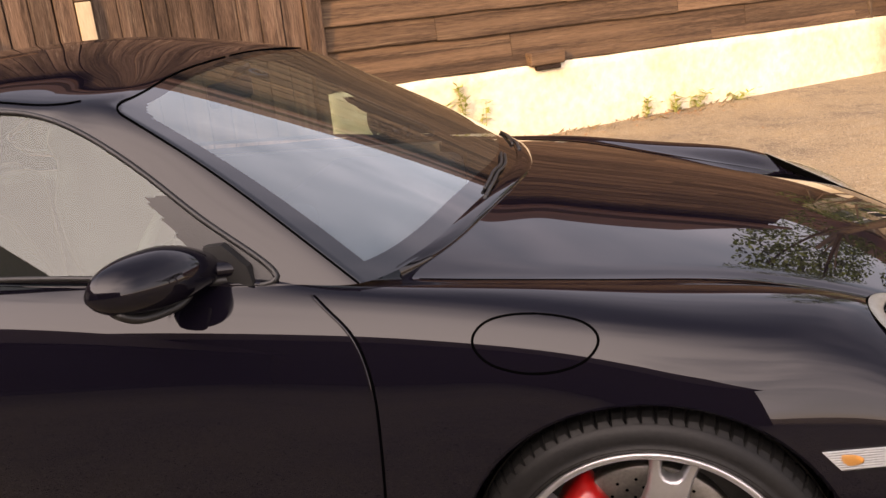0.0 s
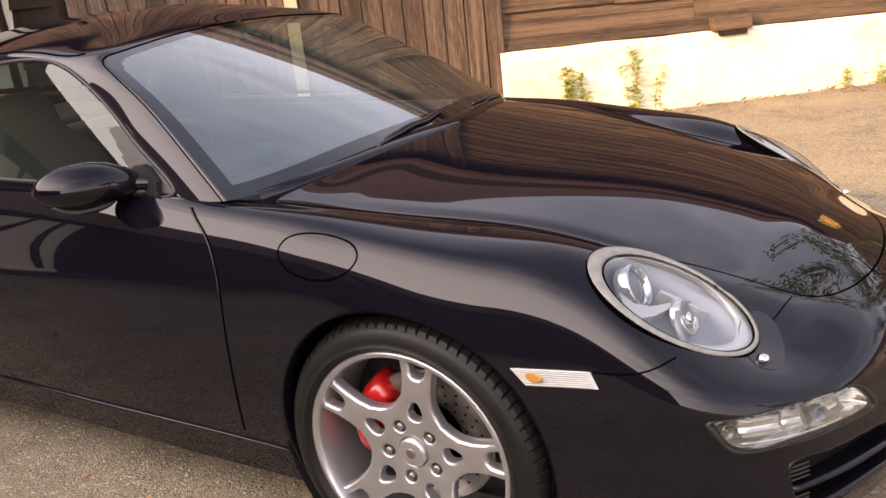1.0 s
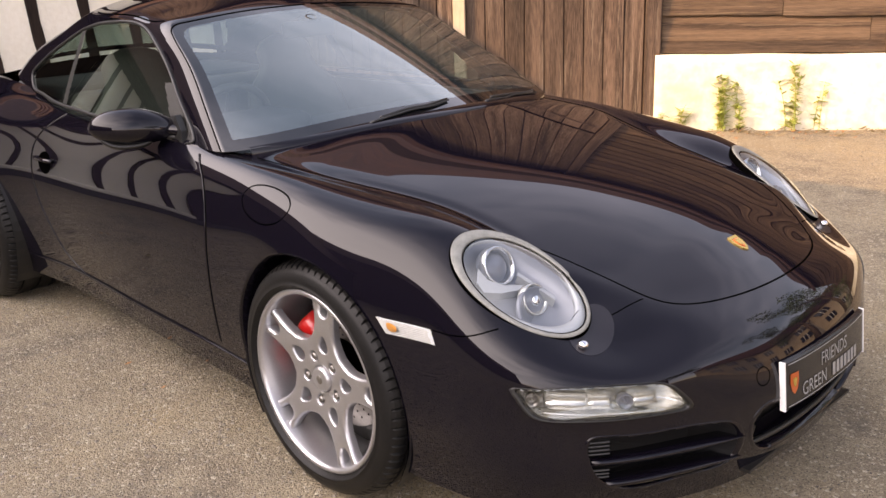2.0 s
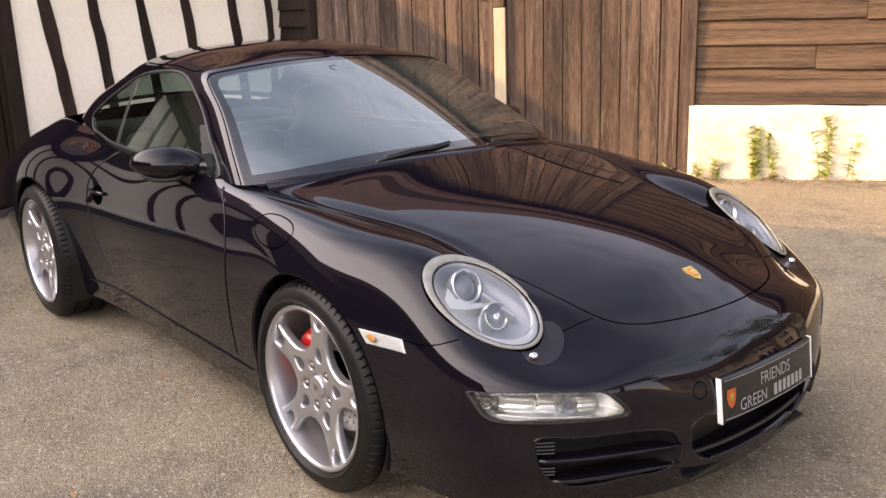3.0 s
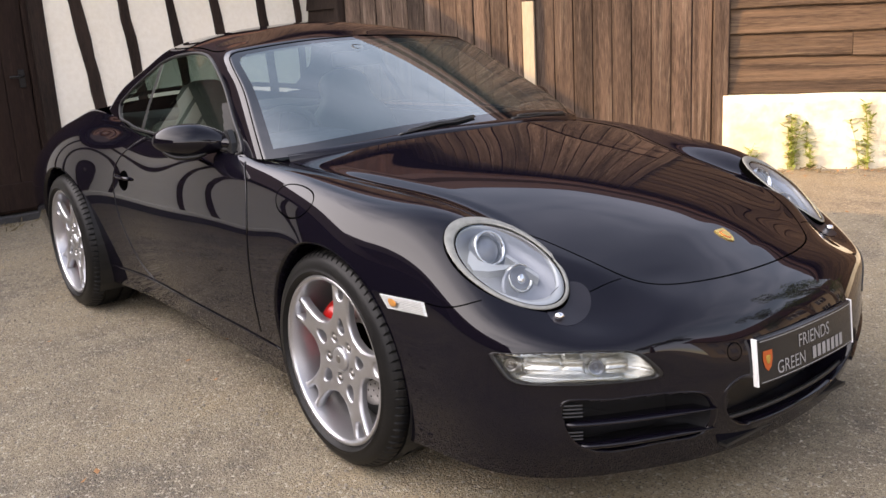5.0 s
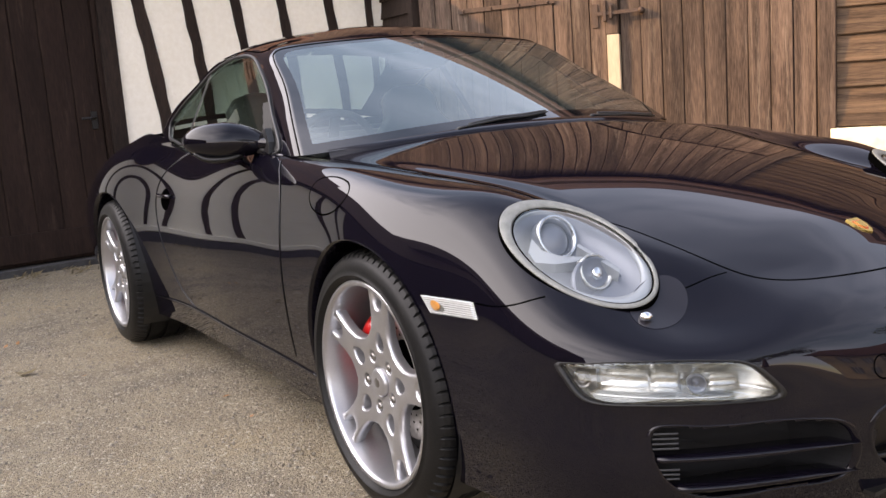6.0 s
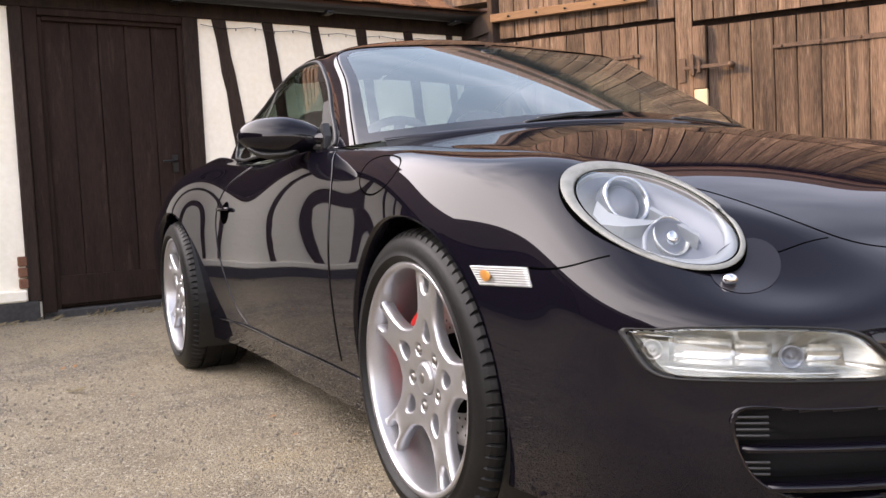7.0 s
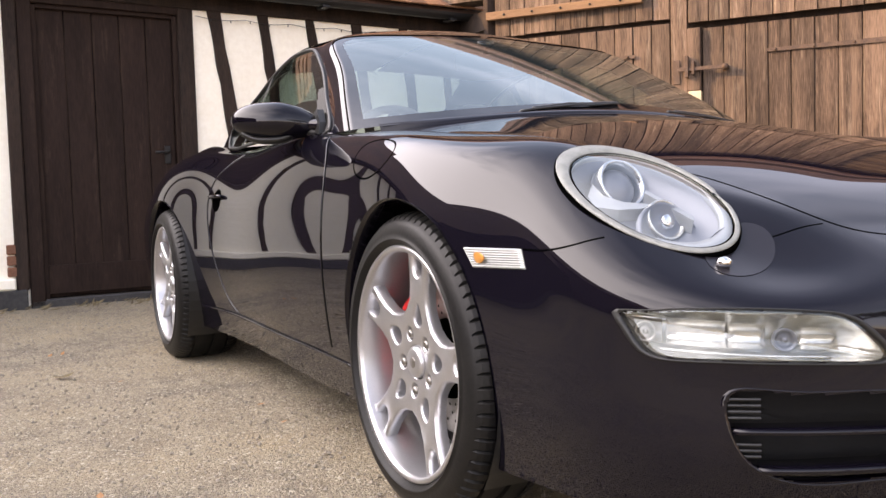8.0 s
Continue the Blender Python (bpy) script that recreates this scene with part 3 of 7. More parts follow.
    box("sill_ledge", (-3.25, -0.05, 0.125), (-1.29, 0.03, 0.205), PLASTER, wall, "cream plaster ledge at wall foot", 0.012)
    for k in range(3):
        box("brick", (-1.335, -0.03, 0.215 + k * 0.075), (-1.275, 0.03, 0.28 + k * 0.075), BRICK, wall, bevel=0.006)
    # the door and its frame
    frame_ob = tagged(new("door_frame"), "black timber door frame in plaster wall", "door frame", kind="structure")
    frame_ob.matrix_basis = LEFT
    box("jamb", (-0.115, -0.025, 0.0), (0.0, 0.12, 2.10), BLACK_WOOD, frame_ob, bevel=0.006)
    box("jamb", (-1.20, -0.02, 0.0), (-1.105, 0.12, 2.10), DOOR_WOOD, frame_ob, bevel=0.006)
    box("post", (-1.285, -0.035, 0.12), (-1.203, 0.03, 2.10), BLACK_WOOD, frame_ob, bevel=0.008)
    box("lintel", (-1.105, -0.022, 2.05), (-0.115, 0.12, 2.10), DOOR_WOOD, frame_ob, bevel=0.005)
    for b0, b1 in ((-0.150, -0.112), (-1.108, -1.075)):
        box("stop_bead", (b0, 0.005, 0.03), (b1, 0.04, 2.045), DOOR_WOOD, frame_ob, bevel=0.004)
    box("stop_bead", (-1.075, 0.005, 2.02), (-0.15, 0.04, 2.053), DOOR_WOOD, frame_ob, bevel=0.004)
    door = tagged(new("door_1"), "dark brown painted plank door, closed", "door", kind="structure")
    door.matrix_basis = LEFT
    plank_run(door, Matrix(), -1.075, -0.15, 0.925 / 5, 0.06, 2.02, DOOR_WOOD, 0.035, 0.003, jitter=0.003)
    box("backing", (-1.105, 0.072, 0.03), (-0.115, 0.10, 2.06), DOOR_WOOD, door)
    box("kick_rail", (-1.075, 0.012, 0.075), (-0.15, 0.034, 0.275), DOOR_WOOD, door, "dark brown rail across the door foot", 0.004)
    v, f = tube([(-0.215, 0.03, 1.052), (-0.215, -0.02, 1.052), (-0.225, -0.032, 1.052), (-0.32, -0.036, 1.050)], 0.009, 8)
    handle = link_mesh("door_handle", v, f, IRON, door, "black iron lever handle", True)
    box("handle_plate", (-0.237, 0.022, 0.97), (-0.193, 0.034, 1.10), IRON, handle, bevel=0.003)
    box("doorstep", (-1.2, -0.02, -0.05), (0.0, 0.2, 0.045), TAR, door, bevel=0.01)
    # eaves: board, gutter and tiled slope
    eaves = tagged(new("eaves_gutter"), "black half-round gutter under the eaves", "gutter", kind="structure")
    eaves.matrix_basis = LEFT
    prof = [(0.055 * math.cos(a), 0.055 * math.sin(a)) for a in np.linspace(math.pi, 2 * math.pi, 9)] + [(0.05 * math.cos(a), 0.05 * math.sin(a)) for a in np.linspace(2 * math.pi, math.pi, 9)]
    v, f = [], []
    for a in (-9.0, 2.46):
        v += [(a, -0.17 + y, 2.235 + z) for y, z in prof]
    k = len(prof)
    f = [(j, (j + 1) % k, k + (j + 1) % k, k + j) for j in range(k)]
    f += [tuple(range(9)), tuple(range(k, k + 9))]
    link_mesh("gutter", v, f, IRON, eaves)
    for i in range(10):
        bm = bmesh.new()
        a = -8.6 + i * 1.2
        add_box(bm, (a - 0.03, -0.235, 2.165), (a + 0.03, -0.105, 2.185), 0.004)
        part("gutter_clip", bm, IRON, eaves)
    box("soffit", (-9.0, -0.12, 2.24), (2.42, 0.03, 2.26), BLACK_WOOD, eaves)
    # tiled slope
    roof = link_mesh("left_roof", [(-2.4, -0.16, 2.275), (3.6, -0.16, 2.275), (3.6, 3.2, 5.2), (-2.4, 3.2, 5.2), (-2.4, -0.16, 2.245), (3.6, -0.16, 2.245), (3.6, 3.2, 5.1), (-2.4, 3.2, 5.1)],
                     [(0, 1, 2, 3), (7, 6, 5, 4), (0, 4, 5, 1), (1, 5, 6, 2), (2, 6, 7, 3), (3, 7, 4, 0)], ROOFING)
    roof.matrix_basis = LEFT
    tagged(roof, "old orange-red clay tile roof over the plaster wall", "roof", kind="structure")
    low = link_mesh("outbuilding_roof", [(-9.2, -0.16, 2.265), (-2.4, -0.16, 2.265), (-2.4, 2.6, 4.6), (-9.2, 2.6, 4.6), (-9.2, -0.16, 2.235), (-2.4, -0.16, 2.235), (-2.4, 2.6, 4.5), (-9.2, 2.6, 4.5)],
                    [(0, 1, 2, 3), (7, 6, 5, 4), (0, 4, 5, 1), (1, 5, 6, 2), (2, 6, 7, 3), (3, 7, 4, 0)], ROOFING)
    low.matrix_basis = LEFT
    tagged(low, "lower clay tile roof over the boarded end", "roof", kind="structure")
    tile = add_box(bmesh.new(), (0, -0.02, 0), (0.162, 0.24, 0.014), 0.003)
    me = bpy.data.meshes.new("tile")
    tile.to_mesh(me)
    tile.free()
    me.materials.append(TILE)
    for row in range(4):
        for i in range(23):
            piece("tile", me, pose(-1.2 + i * 0.166 + (0.083 if row % 2 else 0), -0.20 + row * 0.10, 2.285 + row * 0.092 + rng.uniform(0, 0.006), 36 + rng.uniform(-2, 2), rng.uniform(-1.5, 1.5), rng.uniform(-1.5, 1.5)), roof)
    # string of small lights under the wall plate
    lights = tagged(new("string_lights"), "thin black cable of small unlit bulbs", "string lights")
    lights.matrix_basis = LEFT
    pts = []
    for k in range(60):
        t = k / 59
        pts.append((0.02 + 2.3 * t, -0.024, 2.055 - 0.018 * math.sin(math.pi * (t * 6 % 1))))
    v, f = tube(pts, 0.0022, 5)
    link_mesh("cable", v, f, TRIM, lights)
    for k in range(3, 60, 4):
        v, f = revolve([(0.0, -0.022), (0.004, -0.016), (0.004, 0.0)], 6, "z")
        link_mesh("bulb", v, f, TRIM, lights).matrix_basis = pose(*pts[k])
    # dark weatherboarded return between the wall and the barn
    ret = tagged(new("wall_return"), "black weatherboarded return wall beside the barn", "wall", kind="structure")
    ret.matrix_basis = pose(-5.375, 2.335, 0, 0, 0, -1)
    box("core", (0.02, 0.03, 0.0), (0.57, 0.2, 2.25), BLACK_WOOD, ret)
    for k in range(14):
        v, f = [], []
        z = 0.12 + k * 0.15
        out = rng.uniform(0, 0.012)
        for x in (-0.012 - out, 0.52):
            for y, zz in ((0.03, z - 0.01), (-0.028, z - 0.01), (-0.024, z), (0.0, z + 0.155), (0.03, z + 0.155)):
                v.append((x, y, zz))
        f = [(j, (j + 1) % 5, 5 + (j + 1) % 5, 5 + j) for j in range(5)] + [(4, 3, 2, 1, 0), (5, 6, 7, 8, 9)]
        link_mesh("board", v, f, BLACK_WOOD, ret)
    box("post", (0.515, -0.04, 0.0), (0.585, 0.05, 2.6), BLACK_WOOD, ret, bevel=0.006)
    return wall


barn_wall = build_barn()
left_wall = build_left_wall()
build_boards(barn_wall)


def build_houses():
    """The buildings behind the camera: they shade the yard and are mirrored in the car."""
    m = pose(-6.1, -12.0, 0, 0, 0, -14)
    # unseen shed, added to block the low sun and darken the flank's reflections
    shed = tagged(new("shed"), "unseen long dark boarded shed with tiled roof, added to shade the yard", "shed")
    shed.matrix_basis = m
    part("wall", add_box(bmesh.new(), (-22, -3.2, 0), (11.5, 3.0, 4.0)), BOARD_WOOD, shed)
    v = [(-22.5, 3.5, 3.85), (11.5, 3.5, 3.85), (11.5, 0, 6.3), (-22.5, 0, 6.3), (-22.5, -3.6, 3.8), (11.5, -3.6, 3.8)]
    link_mesh("roof", v, [(0, 1, 2, 3), (3, 2, 5, 4), (0, 3, 4), (1, 5, 2)], ROOFING, shed)
    house = tagged(new("house"), "cream rendered house with tiled roof and small windows", "house")
    house.matrix_basis = pose(29.4, 1.7, 0, 0, 0, 143)
    part("wall", add_box(bmesh.new(), (9.0, -3.2, 0), (29, 2.9, 4.6)), TAN_RENDER, house)
    v = [(8.5, 3.4, 4.35), (29.5, 3.4, 4.35), (29.5, 0, 7.2), (8.5, 0, 7.2), (8.5, -3.6, 4.3), (29.5, -3.6, 4.3)]
    link_mesh("roof", v, [(0, 1, 2, 3), (3, 2, 5, 4), (0, 3, 4), (1, 5, 2)], ROOFING, house)
    bm = add_box(bmesh.new(), (-0.55, -0.06, 0), (0.55, 0.05, 1.1), 0.01)
    me = bpy.data.meshes.new("window")
    bm.to_mesh(me)
    bm.free()
    me.materials.append(PANE)
    for x in (11.2, 13.4, 15.6, 18, 20.2, 22.4, 24.6, 26.8):
        for z in (0.95, 2.85):
            w = piece("window", me, pose(x, 2.92, z), house)
            for dx in (-0.18, 0.18):
                box("glazing_bar", (dx - 0.02, 0.05, 0), (dx + 0.02, 0.07, 1.1), WHITE, w)


build_houses()


# ---------- plants and litter ----------
def weed(place, height, spread, leaves, seed, label, mat=WEED):
    """An upright weed: a few thin stems with small leaves all along."""
    r = random.Random(seed)
    plant = tagged(new("weed"), label, "weed", "weeds along the plinth")
    plant.matrix_basis = Matrix.Translation(place)
    blades = []
    n = max(2, int(spread * 22))
    for k in range(n):
        lean = Vector((r.uniform(-1, 1), r.uniform(-0.4, 0.4), 0)) * spread * 0.5
        h = height * r.uniform(0.55, 1.0)
        root = Vector((r.uniform(-1, 1) * spread * 0.25, r.uniform(-0.02, 0.02), 0))
        pts = [root + lean * (t * t) + Vector((0, 0, h * t)) for t in np.linspace(0, 1, 6)]
        v, f = tube([tuple(p) for p in pts], np.linspace(0.0035, 0.0012, 6), 5)
        link_mesh("stem", v, f, mat, plant)
        for _ in range(leaves // n):
            t = r.uniform(0.08, 1.0)
            p = root + lean * (t * t) + Vector((0, 0, h * t))
            a = r.uniform(0, 2 * math.pi)
            d = Vector((math.cos(a), math.sin(a) * 0.8, r.uniform(-0.3, 0.6))).normalized()
            blades.append((p, d, Vector((0, 0, 1)), r.uniform(0.04, 0.085), r.uniform(0.016, 0.032)))
    v, f = blade_mesh("leaves", mat, blades)
    link_mesh("leaves", v, f, mat, plant)
    return plant


def along_barn(a, out, z=0.0):
    p = BARN @ Vector((a, -out, 0))
    return Vector((p.x, p.y, z + ground_height(p.x, p.y)))


for a, h, s, n, k in ((1.62, 0.16, 0.22, 60, 1), (1.80, 0.26, 0.16, 60, 2), (2.07, 0.60, 0.28, 260, 3), (2.20, 0.38, 0.18, 110, 9), (2.62, 0.54, 0.26, 230, 4), (2.80, 0.42, 0.10, 40, 5),
                      (4.42, 0.22, 0.12, 40, 6), (4.65, 0.20, 0.30, 80, 7), (4.95, 0.14, 0.30, 70, 8), (5.4, 0.10, 0.3, 50, 10), (1.35, 0.12, 0.2, 40, 11)):
    weed(along_barn(a, 0.085), h, s, n, k, "green weed growing at the foot of the plinth")


def litter(name, label, mat, spots, seed, size, flat=True):
    """Many scraps lying on the ground as one mesh."""
    r = random.Random(seed)
    v, f = [], []
    for c, rx, ry, n in spots:
        for _ in range(n):
            x, y = c[0] + r.gauss(0, rx), c[1] + r.gauss(0, ry)
            z = ground_height(x, y) + 0.008
            a, ln, w = r.uniform(0, math.pi), size * r.uniform(0.5, 1.4), size * r.uniform(0.1, 0.6 if flat else 0.12)
            dx, dy = math.cos(a), math.sin(a)
            i = len(v)
            up = r.uniform(0.0, 0.4) * size
            v += [(x - dx * ln / 2, y - dy * ln / 2, z), (x - dy * w / 2, y + dx * w / 2, z + up * 0.5), (x + dx * ln / 2, y + dy * ln / 2, z + up), (x + dy * w / 2, y - dx * w / 2, z + 0.002)]
            f.append((i, i + 1, i + 2, i + 3))
    ob = link_mesh(name, v, f, mat)
    return tagged(ob, label, "litter", kind="stuff")


def at_barn(a, out):
    p = along_barn(a, out)
    return (p.x, p.y)


def at_left(b, out):
    p = LEFT @ Vector((b, -out, 0))
    return (p.x, p.y)


litter("fallen_leaves", "brown and red fallen leaves along the plinth", DEAD_LEAF, [(at_barn(1.8 + k * 0.4, 0.14), 0.22, 0.05, 26) for k in range(9)] + [(at_barn(4.5, 0.2), 0.25, 0.08, 80), ((-1.2, 3.6), 1.2, 0.8, 26), ((-1.5, -1.2), 1.6, 0.6, 10)], 5, 0.035)
litter("dry_grass", "dry grass and straw at the wall foot", STRAW, [(at_left(-0.22 - 0.31 * k, 0.11 + 0.06 * (k % 2)), 0.09, 0.06, 12 + 9 * (k % 3)) for k in range(5)] + [(at_barn(1.7 + k * 0.5, 0.12), 0.2, 0.05, 40) for k in range(8)], 6, 0.09, False)
leaf_ob = link_mesh("dry_leaf", [(-0.05, 0, 0.01), (-0.015, -0.018, 0.004), (0.04, -0.006, 0.012), (0.06, 0.004, 0.03), (0.02, 0.02, 0.012), (-0.02, 0.016, 0.006)], [(0, 1, 2, 3, 4, 5)], STRAW)
leaf_ob.matrix_basis = pose(-2.10, -1.32, 0.004, 0, 0, 40)
tagged(leaf_ob, "pale dry leaf lying on the tarmac", "leaf")


def loose_grit():
    """Small stones lying on the tarmac round the car."""
    r = random.Random(21)
    v, f = [], []
    base = [(1, 0, 0), (0, 1, 0), (-1, 0, 0), (0, -1, 0), (0, 0, 0.8), (0, 0, -0.6)]
    tri = [(0, 1, 4), (1, 2, 4), (2, 3, 4), (3, 0, 4), (1, 0, 5), (2, 1, 5), (3, 2, 5), (0, 3, 5)]
    for _ in range(34000):
        x, y = (r.uniform(-5.2, 2.4), r.uniform(-2.6, -0.4)) if r.random() < 0.75 else (r.uniform(-1, 3.2), r.uniform(0, 5))
        s = 0.0018 + 0.0068 * r.random() ** 4
        a = r.uniform(0, 6.28)
        i = len(v)
        z = ground_height(x, y) + 0.003
        for px, py, pz in base:
            px, py = px * r.uniform(0.6, 1.3), py * r.uniform(0.6, 1.3)
            v.append((x + s * (px * math.cos(a) - py * math.sin(a)), y + s * (px * math.sin(a) + py * math.cos(a)), z + s * pz))
        f += [tuple(i + k for k in t) for t in tri]
    return tagged(link_mesh("loose_grit", v, f, STONE), "loose pale grit scattered on the tarmac", "grit", kind="stuff")


loose_grit()


def leaf_mass(centres, n, seed, size):
    r = random.Random(seed)
    out = []
    for c, rad in centres:
        for _ in range(int(n * rad * rad)):
            d = Vector((r.gauss(0, 1), r.gauss(0, 1), r.gauss(0, 1))).normalized()
            p = Vector(c) + d * rad * r.uniform(0.55, 1.05) * Vector((1, 1, 1)).length / 1.732
            out.append((p, Vector((r.gauss(0, 1), r.gauss(0, 1), r.gauss(0, 0.7))).normalized(), Vector((r.gauss(0, 1), r.gauss(0, 1), 1)).normalized(), size * r.uniform(0.6, 1.3), size * r.uniform(0.4, 0.8)))
    return blade_mesh("leaves", LEAF, out)


def build_greenery():
    ivy = tagged(new("ivy_bush"), "green ivy bush at the end of the plinth", "bush")
    r = random.Random(3)
    o = along_barn(7.35, 0.25)
    stems = []
    for k in range(7):
        p = o + Vector((r.uniform(-0.2, 0.5), r.uniform(-0.2, 0.2), 0))
        v, f = tube([tuple(p), tuple(p + Vector((r.uniform(-0.2, 0.2), r.uniform(-0.1, 0.1), 0.9))), tuple(p + Vector((r.uniform(-0.3, 0.3), r.uniform(-0.2, 0.2), 2.0)))], [0.03, 0.02, 0.01], 6)
        link_mesh("stem", v, f, BARK, ivy)
    balls = []
    for k in range(34):
        q = along_barn(7.15 + r.uniform(0, 1.6), 0.22 + r.uniform(-0.1, 0.25), r.uniform(0.1, 2.6))
        balls.append((q, r.uniform(0.18, 0.34)))
    v, f = leaf_mass(balls, 1500, 11, 0.06)
    link_mesh("leaves", v, f, LEAF, ivy, "small green ivy leaves")
    for x, y, h, seed in ((5.4, 12.2, 9.5, 1), (8.6, 12.5, 9.0, 4), (19.5, -2.0, 8.5, 2), (14.0, 0.5, 8.0, 3)):
        r = random.Random(seed)
        tree = tagged(new("tree"), "leafy green broad tree beyond the yard", "tree", "trees beyond the yard")
        base = Vector((x, y, ground_height(x, y)))
        v, f = tube([tuple(base), tuple(base + Vector((0.1, 0.05, h * 0.3))), tuple(base + Vector((0.0, 0.2, h * 0.65)))], [0.24, 0.17, 0.06], 10)
        link_mesh("trunk", v, f, BARK, tree, "", True)
        balls = []
        for k in range(9):
            a = r.uniform(0, 6.28)
            s = base + Vector((0, 0, h * r.uniform(0.3, 0.55)))
            e = s + Vector((math.cos(a) * h * 0.25, math.sin(a) * h * 0.25, h * r.uniform(0.12, 0.35)))
            v, f = tube([tuple(s), tuple((s + e) / 2 + Vector((0, 0, 0.1))), tuple(e)], [0.07, 0.045, 0.02], 6)
            link_mesh("limb", v, f, BARK, tree)
            for _ in range(4):
                balls.append((e + Vector((r.gauss(0, 0.55), r.gauss(0, 0.55), r.gauss(0, 0.5))), r.uniform(0.45, 0.85)))
        v, f = leaf_mass(balls, 520, seed + 30, 0.13)
        link_mesh("crown", v, f, LEAF, tree, "uneven leafy crown")


build_greenery()

# ---------- the car's surfaces: lofts through its character lines ----------
def spline(t, v, q):
    """Natural cubic spline through the rows of v at the knots t, read at q."""
    t, v, q = np.asarray(t, float), np.asarray(v, float), np.asarray(q, float)
    n = len(t)
    h = np.diff(t)
    a = np.zeros((n, n))
    r = np.zeros((n,) + v.shape[1:])
    a[0, 0] = a[-1, -1] = 1
    hh = h.reshape((-1,) + (1,) * (v.ndim - 1))
    d = np.diff(v, axis=0) / hh
    for i in range(1, n - 1):
        a[i, i - 1], a[i, i], a[i, i + 1] = h[i - 1], 2 * (h[i - 1] + h[i]), h[i]
        r[i] = 6 * (d[i] - d[i - 1])
    m = np.linalg.solve(a, r.reshape(n, -1)).reshape(r.shape)
    i = np.clip(np.searchsorted(t, q, side="right") - 1, 0, n - 2)
    x = (q - t[i]).reshape((-1,) + (1,) * (v.ndim - 1))
    hi = h[i].reshape(x.shape)
    return v[i] + x * (d[i] - hi * (2 * m[i] + m[i + 1]) / 6) + x ** 2 * m[i] / 2 + x ** 3 * (m[i + 1] - m[i]) / (6 * hi)


class Loft:
    """A smooth sheet through lines that run along it; each line has one point a station."""

    def __init__(self, lines, mid_first=True):
        self.p = np.array(lines, float).transpose(1, 0, 2)
        self.mid_first = mid_first
        self.u = np.concatenate([[0], np.cumsum(np.linalg.norm(np.diff(self.p, axis=0), axis=2).mean(1))])
        self.v = np.concatenate([[0], np.cumsum(np.linalg.norm(np.diff(self.p, axis=1), axis=2).mean(0))])

    def grid(self, u, v):
        """The sheet at u and v; it goes on as its own mirror image across the car's middle plane."""
        other = np.array((1, -1, 1))
        k = 3
        us = np.concatenate([-self.u[k:0:-1], self.u, 2 * self.u[-1] - self.u[-2:-2 - k:-1]])
        ps = np.concatenate([self.p[k:0:-1] * other, self.p, self.p[-2:-2 - k:-1] * other])
        a = spline(us, ps, u).transpose(1, 0, 2)
        if self.mid_first:
            vs, rows = np.concatenate([-self.v[k:0:-1], self.v]), np.concatenate([a[k:0:-1] * other, a])
        else:
            vs, rows = np.concatenate([self.v, 2 * self.v[-1] - self.v[-2:-2 - k:-1]]), np.concatenate([a, a[-2:-2 - k:-1] * other])
        return spline(vs, rows, v).transpose(1, 0, 2)

    def between(self, knots, i, j, step, fine=0, small=0.006):
        """Even steps between two knots that also meet every knot on the way; smaller ones up to the knot fine."""
        out = [np.array([knots[i]])]
        for k in range(i, j):
            n = max(2, int(round((knots[k + 1] - knots[k]) / (small if k < fine else step))))
            out.append(np.linspace(knots[k], knots[k + 1], n + 1)[1:])
        return np.concatenate(out)


def normals_of(g):
    a, b = np.gradient(g, axis=0), np.gradient(g, axis=1)
    n = np.cross(a, b)
    return n / np.maximum(np.linalg.norm(n, axis=2, keepdims=True), 1e-9)


# Stations: nose centre, three round the nose, corner, then along the flank to the tail.
# y is the half-width; x = 0 is the front axle, z = 0 the ground.
CENTRE = [(0.56, 0, 0.7225), (0.535, 0, 0.73), (0.49, 0, 0.7435), (0.42, 0, 0.763), (0.34, 0, 0.783), (0.24, 0, 0.804), (0.12, 0, 0.8265), (-0.02, 0, 0.85),
    (-0.15, 0, 0.8715), (-0.29, 0, 0.895), (-0.6, 0, 0.945), (-1.1, 0, 0.95), (-1.6, 0, 0.96), (-2.0, 0, 0.97), (-2.35, 0, 0.98), (-2.65, 0, 0.97),
    (-2.95, 0, 0.88), (-3.15, 0, 0.8), (-3.2, 0, 0.78)]
BONNET = [(0.8, 0, 0.617), (0.79, 0.172, 0.613), (0.745, 0.343, 0.606), (0.655, 0.462, 0.641), (0.55, 0.512, 0.683), (0.4, 0.512, 0.7225), (0.2, 0.524, 0.765), (0, 0.583, 0.797),
    (-0.2, 0.645, 0.826), (-0.47, 0.67, 0.845), (-0.62, 0.707, 0.862), (-1.1, 0.702, 0.87), (-1.6, 0.644, 0.872), (-2.0, 0.602, 0.89), (-2.35, 0.612, 0.93), (-2.7, 0.572, 0.92),
    (-3.0, 0.496, 0.84), (-3.2, 0.343, 0.77), (-3.25, 0, 0.76)]
CROWN = [(0.885, 0, 0.568), (0.875, 0.191, 0.566), (0.83, 0.381, 0.56), (0.72, 0.534, 0.556), (0.6, 0.612, 0.626), (0.4, 0.664, 0.738), (0.2, 0.698, 0.783), (0, 0.718, 0.804),
    (-0.2, 0.731, 0.827), (-0.44, 0.735, 0.839), (-0.62, 0.741, 0.847), (-1.1, 0.732, 0.852), (-1.6, 0.677, 0.857), (-2.0, 0.677, 0.872), (-2.35, 0.737, 0.88), (-2.75, 0.712, 0.84),
    (-3.08, 0.622, 0.76), (-3.28, 0.458, 0.72), (-3.33, 0, 0.72)]
